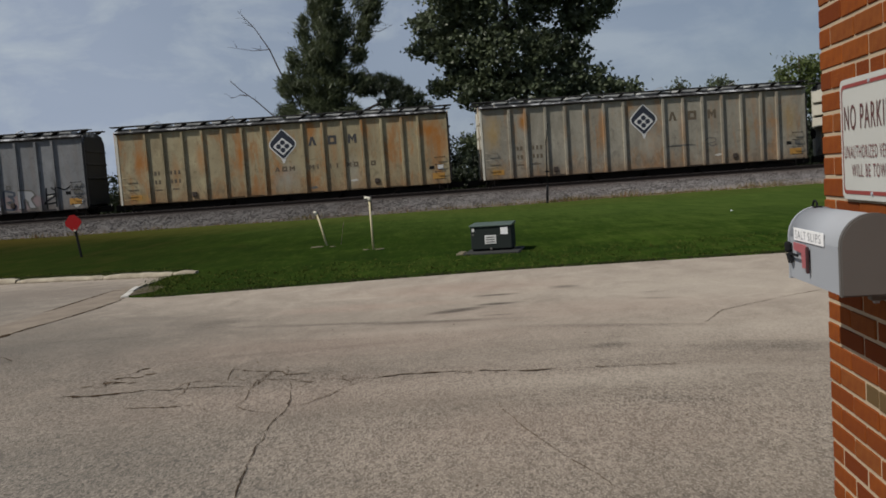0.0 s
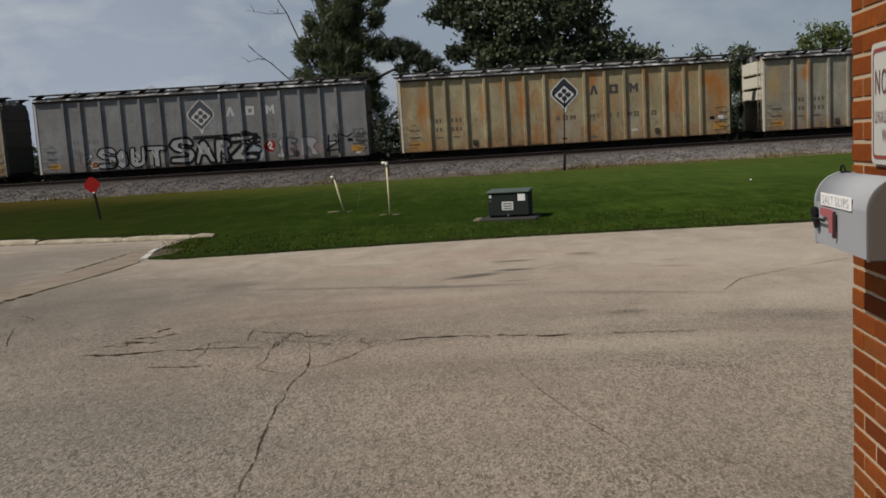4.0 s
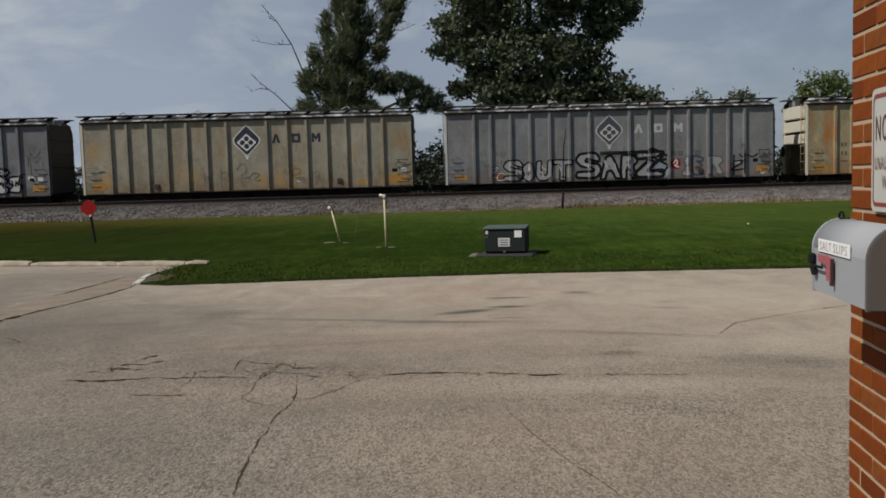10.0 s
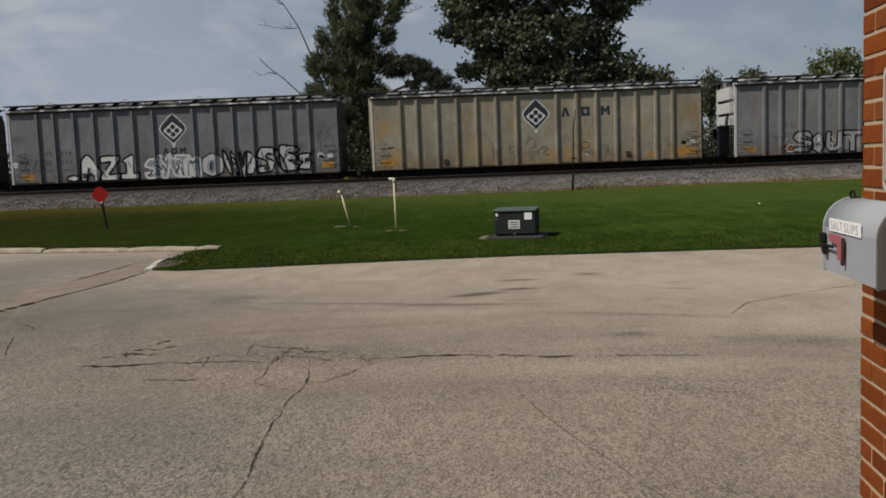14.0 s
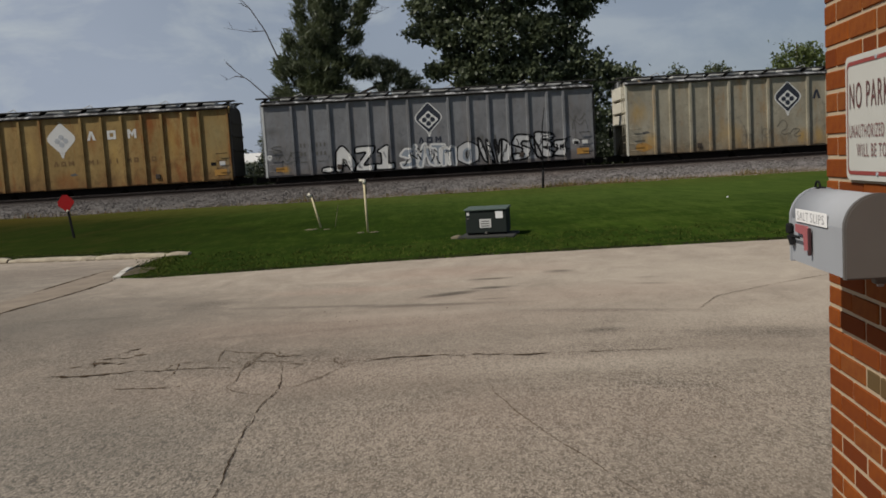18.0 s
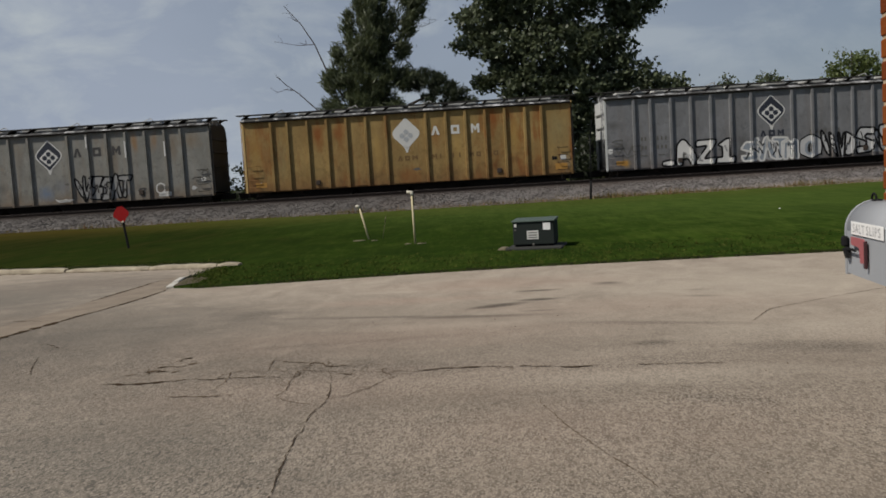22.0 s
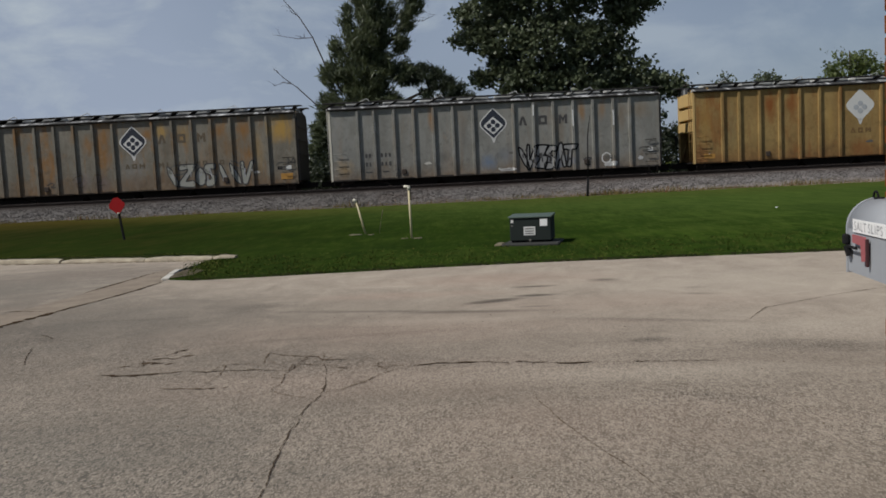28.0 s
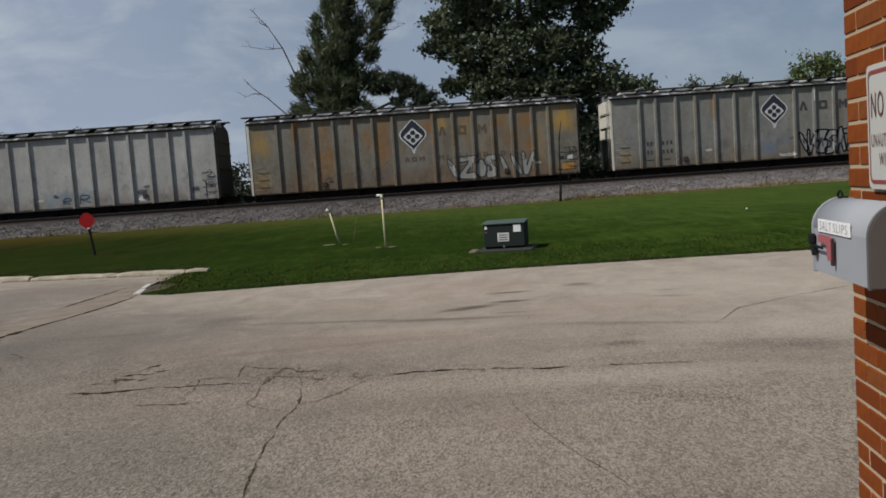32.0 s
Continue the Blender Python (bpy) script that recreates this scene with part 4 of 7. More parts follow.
def build_railway():
    rng = np.random.default_rng(7)
    ys = [-7.0, -6.7, -6.4, -6.1, -5.8, -5.5, -5.2, -4.9, -4.6, -4.3, -3.6, -2.8, -2.0, -1.4, -1.0, -0.6, -0.2, 0.4, 2, 4.2, 5.2, 6.5]
    xs = np.r_[[-400, -200, -100, -60], np.arange(-45, 45.1, 0.4), [60, 100, 200, 400]]
    verts, faces = [], []
    for x in xs:
        for j, y in enumerate(ys):
            w = 0.05 if abs(x) < 50 else 0
            foot = 0.22 * noise.noise(Vector((x * 0.7, 2.2, 0))) if j < 3 else 0
            verts.append(tuple(on_track(x, y + foot, bed_z(y) + w * noise.noise(Vector((x * 2.3, y * 2.3, 1))) * (0 if j in (0, 10, 11, 12) else 1))))
    n = len(ys)
    for i in range(len(xs) - 1):
        for j in range(n - 1):
            faces.append((i * n + j, (i + 1) * n + j, (i + 1) * n + j + 1, i * n + j + 1))
    bed = tagged(new("ballast_bed", stuff_mesh("ballast_bed", verts, faces, M["ballast"])), "grey crushed stone railway bed with rusty patches", "ballast", kind="structure")
    # loose stones on the near slope
    m = 26000
    x = rng.uniform(-27, 27, m)
    y = rng.uniform(-6.9, -3.9, m)
    y = np.where(rng.random(m) < 0.03, y - 0.35 * rng.random(m), y)
    r = rng.uniform(0.018, 0.060, m)
    v, f = [], []
    base = np.array([(1, 0, 0), (-0.5, 0.9, 0), (-0.5, -0.9, 0), (0.1, 0.1, 0.5), (0, 0, -0.5)])
    tri = [(0, 1, 3), (1, 2, 3), (2, 0, 3), (1, 0, 4), (2, 1, 4), (0, 2, 4)]
    spin = rng.uniform(0, 6.28, m)
    for i in range(m):
        c, s = math.cos(spin[i]), math.sin(spin[i])
        p = on_track(x[i], y[i], max(bed_z(y[i]), 0.18) + 0.012)
        k = len(v)
        for q in base * (r[i] * rng.uniform(0.7, 1.3, 3)):
            v.append((p.x + q[0] * c - q[1] * s, p.y + q[0] * s + q[1] * c, p.z + q[2]))
        f += [(a + k, b + k, d + k) for a, b, d in tri]
    ob = tagged(new("loose_stone", stuff_mesh("loose_stone", v, f, M["stones"])), "loose grey and brown crushed stones", "stones", kind="stuff")
    # two tracks; the near one stands higher
    for label, y0, z, step in (("empty near railway track of dark rusty rails on wooden ties", -3.6, 0.95, 0.55), ("far railway track under the train", 0.73, 0.40, 1.1)):
        t = tagged(new("railway_track"), label, "railway track", kind="structure")
        for k in (0, 1):
            yc = y0 + 1.435 * k
            prof = [(-0.07, -0.17), (0.07, -0.17), (0.07, -0.155), (0.012, -0.13), (0.012, -0.045), (0.036, -0.035), (0.036, -0.004), (-0.036, -0.004), (-0.036, -0.035), (-0.012, -0.045), (-0.012, -0.13), (-0.07, -0.155)]
            bm = bmesh.new()
            slab(bm, prof, -260, 260, lambda u, w, d, yc=yc, z=z: on_track(d, yc + u, z + w))
            part("rail", bm, M["rail"], t)
            bm = bmesh.new()
            slab(bm, [(-0.03, -0.004), (0.03, -0.004), (0.03, 0.0), (-0.03, 0.0)], -260, 260, lambda u, w, d, yc=yc, z=z: on_track(d, yc + u, z + w))
            part("rail_head", bm, M["rail_head"], t, "worn bright running surface")
        tie = mesh_of("tie", soft_box(-0.11, -0.58, -0.17, 0.11, 2.02, -0.002, 0.01), M["tie"])
        rr = random.Random(5)
        xx = -32.0
        while xx < 32:
            part("tie", tie, None, t, "", TRACK @ pose(xx + rr.uniform(-.04, .04), y0, z - 0.175, 0, 0, rr.uniform(-1.5, 1.5)))
            xx += step


# ---- trees ----
def crown_mesh(name, blobs, per, size, spread, material, seed, needles=False):
    """Leaves in clumps over the outer parts of uneven masses; each leaf is a small bent quad."""
    rng = np.random.default_rng(seed)
    cs = []
    for cx, cy, cz, rx, ry, rz, n in blobs:
        d = rng.normal(size=(n, 3))
        d /= np.linalg.norm(d, axis=1)[:, None]
        rad = rng.uniform(0.25, 1.0, n) ** 0.45 * rng.uniform(0.86, 1.1, n)
        cs.append(np.array([cx, cy, cz]) + d * rad[:, None] * np.array([rx, ry, rz]))
    c = np.concatenate(cs)
    p = np.repeat(c, per, axis=0)
    p = p + rng.normal(size=p.shape) * spread * np.array([1, 1, 0.75])
    n = len(p)
    u = rng.normal(size=(n, 3))
    if needles:
        # shoots point outwards and up from the middle of the mass
        mid = c.mean(0) - np.array([0, 0, 2.0])
        axis = p - mid
        axis[:, 2] = np.abs(axis[:, 2]) * 0.5 + 1.0
        u = u * 0.55 + axis / np.linalg.norm(axis, axis=1)[:, None]
    u /= np.linalg.norm(u, axis=1)[:, None]
    w = np.cross(u, rng.normal(size=(n, 3)))
    w /= np.linalg.norm(w, axis=1)[:, None]
    s = rng.uniform(0.55, 1.25, n)[:, None] * size
    v = np.empty((n, 4, 3))
    v[:, 0] = p - u * s
    wide = 0.13 if needles else 0.60
    v[:, 1] = p + w * s * wide
    v[:, 2] = p + u * s
    v[:, 3] = p - w * s * wide
    return stuff_mesh(name, v.reshape(-1, 3).tolist(), np.arange(4 * n).reshape(-1, 4).tolist(), material)


def limb(bm, pts, r0, r1, n=7):
    k = len(pts) - 1
    for i in range(k):
        tube(bm, pts[i], pts[i + 1], r0 + (r1 - r0) * i / k, r0 + (r1 - r0) * (i + 1) / k, n, False)


def tree(name, label, base, trunk_pts, r, limbs, blobs, leaf, per, size, spread, seed, dead=(), needles=False, droop=()):
    t = thing(name, label, "tree", pose(*base))
    bm = bmesh.new()
    limb(bm, trunk_pts, r, r * 0.25, 10)
    part("trunk", bm, M["bark"], t)
    for pts, ra in limbs:
        bm = bmesh.new()
        limb(bm, pts, ra, ra * 0.25)
        part("limb", bm, M["bark"], t)
    tw = random.Random(seed)
    for pts, ra in dead:
        for k in range(5):
            i = tw.randrange(1, len(pts))
            a = Vector(pts[i - 1]).lerp(Vector(pts[i]), tw.random())
            b = a + Vector((tw.uniform(-0.7, 0.3), tw.uniform(-.2, .2), tw.uniform(0.0, 0.6)))
            bm = bmesh.new()
            limb(bm, [a, a.lerp(b, 0.5) + Vector((0, 0, 0.06)), b], 0.014, 0.005, 4)
            part("dead_twig", bm, M["dead"], t)
        bm = bmesh.new()
        limb(bm, pts, ra * 0.9, ra * 0.28, 6)
        part("dead_branch", bm, M["dead"], t, "bare dead grey branch")
    ob = part("crown", crown_mesh("crown", blobs, per, size, spread, M[leaf], seed, needles), None, t)
    ob["kind"] = "stuff"
    if droop:
        ob = part("drooping_bough", crown_mesh("drooping_bough", droop, per, size * 0.8, spread * 0.8, M["leaf_e"], seed + 1, True), None, t, "drooping bough, shade put into its leaf colour")
        ob["kind"] = "stuff"
    return t


def build_trees():
    tree("evergreen_tree", "dense dark green tree with bare dead side branches", (-7.0, 62, 0),
         [(0, 0, 0), (0.1, 0, 4), (-0.1, 0, 9), (0.2, 0, 14), (0.3, 0, 16.5)], 0.42,
         [([(0.1, 0, 5), (2.2, -0.3, 6.6), (4.2, -0.4, 7.4), (6.0, -0.5, 6.9)], 0.14), ([(0.1, 0, 9.5), (2, 0.2, 11.5), (3.4, 0.2, 13.6)], 0.12), ([(0, 0, 6), (-2.4, 0.2, 7.6), (-3.4, 0.1, 9.6)], 0.13), ([(0, 0, 10.5), (-0.8, -0.2, 13)], 0.1)],
         [(0.3, 0, 15.4, 0.55, 0.6, 1.9, 46), (-0.9, 0, 14.4, 0.22, 0.3, 1.0, 14), (1.0, 0, 14.4, 0.2, 0.3, 0.9, 10), (-1.7, 0, 12.4, 0.25, 0.3, 1.0, 16), (-2.5, 0, 10.3, 0.3, 0.3, 1.0, 16), (2.0, 0, 10.6, 0.5, 0.5, 0.7, 22), (0.0, 0, 13.3, 1.0, 1.0, 1.6, 80), (-0.2, 0, 11.0, 1.65, 1.5, 1.8, 140), (-0.5, 0, 8.7, 2.3, 1.9, 1.9, 190), (-0.7, 0, 6.4, 2.8, 2.2, 1.8, 215), (-2.9, 0, 8.6, 0.7, 0.8, 0.9, 34), (-3.3, 0, 6.4, 0.7, 0.8, 1.0, 36),
          (3.0, 0, 13.2, 0.45, 0.6, 1.0, 22), (2.4, 0, 12.0, 0.7, 0.6, 0.7, 24), (3.5, 0, 14.0, 0.18, 0.25, 1.0, 12), (2.9, 0, 14.4, 0.18, 0.25, 0.9, 10), (2.3, 0, 14.2, 0.2, 0.25, 0.9, 9), (1.4, 0, 12.6, 0.3, 0.3, 0.9, 14), (2.1, 0, 8.6, 0.9, 0.9, 0.8, 40), (0.5, 0, 4.0, 2.2, 1.6, 1.8, 120), (-1.2, 0, 2.5, 2.0, 1.6, 1.6, 90), (-4.0, 0, 2.8, 0.9, 0.9, 2.4, 80), (-3.8, 0, 4.9, 0.7, 0.8, 1.1, 34)],
         "leaf_a", 34, 0.30, 0.20, 11,
         [([(-2.9, 0, 8.6), (-3.4, 0, 9.5), (-4.1, 0, 11.3), (-5.0, 0, 12.8), (-6.1, 0, 14.1)], 0.075), ([(-4.1, 0, 11.3), (-5.2, 0.1, 11.3), (-7.0, 0.2, 11.7)], 0.035), ([(-5.1, 0, 12.9), (-5.5, 0, 13.1), (-5.7, -0.1, 13.6)], 0.03),
          ([(-3.4, 0, 6.2), (-4.3, 0, 6.8), (-5.4, 0, 7.9), (-6.3, 0, 8.6), (-7.0, 0, 9.3)], 0.065), ([(-5.8, 0, 8.2), (-6.4, 0, 8.3), (-7.1, 0, 8.1)], 0.03), ([(-3.1, 0, 9.0), (-2.6, 0, 7.0), (-2.3, 0, 5.5)], 0.09),
          ([(3.6, 0, 13.8), (4.1, 0, 15.0)], 0.04), ([(2.6, 0, 12.2), (3.6, 0, 12.0), (4.6, 0, 12.4)], 0.03), ([(1.6, 0, 10.2), (2.3, 0, 9.7), (2.9, 0, 9.1)], 0.03)],
         True, [(2.7, -0.2, 8.3, 0.9, 0.8, 0.65, 36), (3.7, -0.3, 8.2, 0.8, 0.7, 0.75, 40), (4.6, -0.3, 7.8, 0.9, 0.7, 0.75, 42), (5.5, -0.4, 7.2, 0.8, 0.6, 0.60, 32), (6.5, -0.4, 6.6, 0.8, 0.5, 0.28, 22), (3.6, -0.3, 6.9, 0.5, 0.5, 0.35, 12), (4.9, -0.3, 6.6, 0.5, 0.4, 0.25, 10)])
    tree("broadleaf_tree", "large dark green broadleaf tree with a ragged crown", (5.6, 64, 0),
         [(0, 0, 0), (0.2, 0, 4), (-0.1, 0, 8), (0.1, 0, 13), (0, 0, 18)], 0.55,
         [([(0, 0, 5), (-2.5, 0.2, 8), (-5, 0.2, 11)], 0.2), ([(0, 0, 6), (3, 0, 9), (5.6, 0, 12.5)], 0.2), ([(0.1, 0, 4), (3, 0.2, 5.6), (6.8, 0.2, 6.8)], 0.16), ([(0, 0, 9), (-1.5, 0, 13)], 0.15), ([(0, 0, 4), (-2.3, 0, 6), (-4.6, 0, 7.6)], 0.13)],
         [(0, 0, 18, 5.0, 3.5, 2.4, 260), (-3.3, 0, 15.0, 2.9, 2.5, 2.0, 210), (3.4, 0, 15.2, 3.2, 2.6, 2.2, 230), (0, 0.5, 13.5, 3.8, 2.8, 2.6, 300), (-4.9, 0, 12.5, 1.9, 1.5, 1.2, 100), (-5.5, 0, 11.0, 1.5, 1.2, 0.8, 62), (-3.2, 0, 10.6, 2.2, 1.9, 1.5, 140), (0.5, 0, 10.2, 3.4, 2.6, 2.0, 270),
          (6.0, 0, 13.4, 2.0, 1.5, 1.3, 110), (5.2, 0, 12.0, 1.4, 1.1, 0.8, 60), (3.7, 0, 10.4, 1.5, 1.0, 1.4, 56), (-3.4, 0, 8.7, 1.4, 1.2, 0.8, 60), (-5.0, 0, 8.0, 0.7, 0.7, 0.45, 22), (-1.6, 0, 7.6, 2.4, 2.0, 1.4, 150), (1.8, 0, 7.4, 2.8, 2.2, 1.5, 180), (4.4, 0, 8.0, 1.4, 0.8, 1.3, 40), (5.4, 0, 6.9, 1.2, 0.8, 0.9, 26), (4.9, 0, 9.7, 1.3, 0.7, 1.1, 30), (6.1, 0, 8.0, 1.4, 0.7, 1.0, 34), (7.3, 0, 7.3, 1.2, 0.7, 0.8, 28), (8.5, 0, 6.9, 1.2, 0.8, 0.75, 46), (6.8, 0, 6.2, 1.2, 0.7, 0.7, 26),
          (0, 0, 5.2, 2.6, 2.0, 1.3, 140), (-1.8, 0.4, 3.2, 2.4, 1.6, 1.6, 110), (1.6, 0.3, 3.0, 2.2, 1.6, 1.6, 100), (2.6, 0.4, 4.2, 3.2, 1.6, 2.4, 210), (5.6, 0.4, 4.2, 2.4, 1.5, 2.3, 150)],
         "leaf_b", 20, 0.185, 0.27, 12)
    far = [("distant_tree", "small distant tree seen over the train", (20.95, 75, 0), 8.96, 0.62), ("distant_tree", "rounded distant tree seen over the train", (25.88, 80, 0), 9.51, 1.55), ("distant_tree", "light green distant tree with loose twigs", (31.6, 76, 0), 10.8, 2.4), ("distant_tree", "light green distant tree with loose twigs", (36.5, 78, 0), 10.2, 2.8)]
    for k, (name, label, base, h, w) in enumerate(far):
        tree(name, label, base, [(0, 0, 0), (0.1, 0, h * 0.5), (0, 0, h * 0.92)], 0.2, [([(0, 0, h * 0.5), (w * 0.6, 0, h * 0.85)], 0.07), ([(0, 0, h * 0.5), (-w * 0.6, 0, h * 0.8)], 0.07)],
             [(0, 0, h * 0.72, w, w * 0.8, h * 0.22, int(40 + 26 * w)), (-w * 0.5, 0, h * 0.66, w * 0.6, w * 0.5, h * 0.15, int(24 * w)), (w * 0.45, 0, h * 0.80, w * 0.45, w * 0.4, h * 0.12, int(14 * w)), (0, 0, h * 0.4, w, w * 0.8, h * 0.2, int(30 * w))], "leaf_c" if k > 1 else "leaf_b", 20, 0.16, 0.30, 20 + k)
    h = thing("house", "small distant white house seen between the cars", "house", pose(-16.15, 76, 0))
    part("wall", box(bmesh.new(), -1.05, 0, -0.2, 1.05, 5, 2.5), M["house"], h)
    part("roof", slab(bmesh.new(), [(-0.4, 2.42), (2.5, 3.2), (5.4, 2.42), (5.4, 2.55), (2.5, 3.33), (-0.4, 2.55)], -1.2, 1.2, lambda u, v, d: (d, u, v)), M["white"], h)
    part("window", box(bmesh.new(), -0.75, -0.03, 0.9, -0.25, 0.02, 1.8), M["black"], h)
    part("window", box(bmesh.new(), 0.25, -0.03, 0.9, 0.75, 0.02, 1.8), M["black"], h)
    # low wood on the horizon
    rw = random.Random(15)
    masses = [(x + rw.uniform(-1, 1), rw.uniform(-2, 2), rw.uniform(1.8, 2.6), 3.2, 2.5, rw.uniform(2.0, 2.9), 46) for x in range(-66, 67, 5)]
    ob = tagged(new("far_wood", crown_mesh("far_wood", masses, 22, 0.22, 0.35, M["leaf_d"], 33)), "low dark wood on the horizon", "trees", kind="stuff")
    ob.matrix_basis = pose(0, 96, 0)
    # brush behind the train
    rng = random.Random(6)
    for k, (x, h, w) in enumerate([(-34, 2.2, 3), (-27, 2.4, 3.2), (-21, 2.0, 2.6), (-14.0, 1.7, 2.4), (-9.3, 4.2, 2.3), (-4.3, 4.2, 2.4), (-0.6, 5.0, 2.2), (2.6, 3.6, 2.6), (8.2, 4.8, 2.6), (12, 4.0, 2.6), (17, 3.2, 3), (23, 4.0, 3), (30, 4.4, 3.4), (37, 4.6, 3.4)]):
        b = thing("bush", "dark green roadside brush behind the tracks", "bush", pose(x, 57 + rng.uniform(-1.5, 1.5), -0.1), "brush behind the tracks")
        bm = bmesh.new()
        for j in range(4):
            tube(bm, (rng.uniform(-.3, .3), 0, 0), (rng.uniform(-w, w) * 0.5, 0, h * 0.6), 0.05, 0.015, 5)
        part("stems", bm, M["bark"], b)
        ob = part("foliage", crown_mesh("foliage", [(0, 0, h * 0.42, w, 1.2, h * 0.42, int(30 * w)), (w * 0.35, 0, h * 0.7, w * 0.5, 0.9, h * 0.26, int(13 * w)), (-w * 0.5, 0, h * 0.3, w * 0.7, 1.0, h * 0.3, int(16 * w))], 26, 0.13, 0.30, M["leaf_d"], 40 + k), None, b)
        ob["kind"] = "stuff"
    for k in range(22):
        x, h, w = -33.0 + 3.1 * k + rng.uniform(-.6, .6), rng.uniform(2.0, 3.0), rng.uniform(1.9, 2.5)
        h = min(h, 1.8) if -17 < x < -9 else h
        b = thing("bush", "low dark green brush along the far side of the tracks", "bush", pose(x, 52.6 + rng.uniform(-.6, .6), -0.1), "brush behind the tracks")
        part("stems", tube(bmesh.new(), (0, 0, 0), (rng.uniform(-.3, .3), 0, h * 0.6), 0.05, 0.015, 5), M["bark"], b)
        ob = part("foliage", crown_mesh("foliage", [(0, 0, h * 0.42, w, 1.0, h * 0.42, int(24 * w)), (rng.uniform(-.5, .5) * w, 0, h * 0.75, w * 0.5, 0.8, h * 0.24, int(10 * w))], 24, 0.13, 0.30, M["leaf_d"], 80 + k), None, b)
        ob["kind"] = "stuff"


# ---- the freight train ----
RAIL_Z = 0.40
PITCH = 18.08
RIBS = (1.0, 2.0, 2.98, 3.96, 4.94, 5.94, 6.76)
HALF = 8.21
Z0, Z1 = 0.92, 4.42
POST = 0.10

OCHRE, OLIVE, SMOKE = (0.40, 0.25, 0.07), (0.23, 0.20, 0.10), (0.085, 0.082, 0.078)
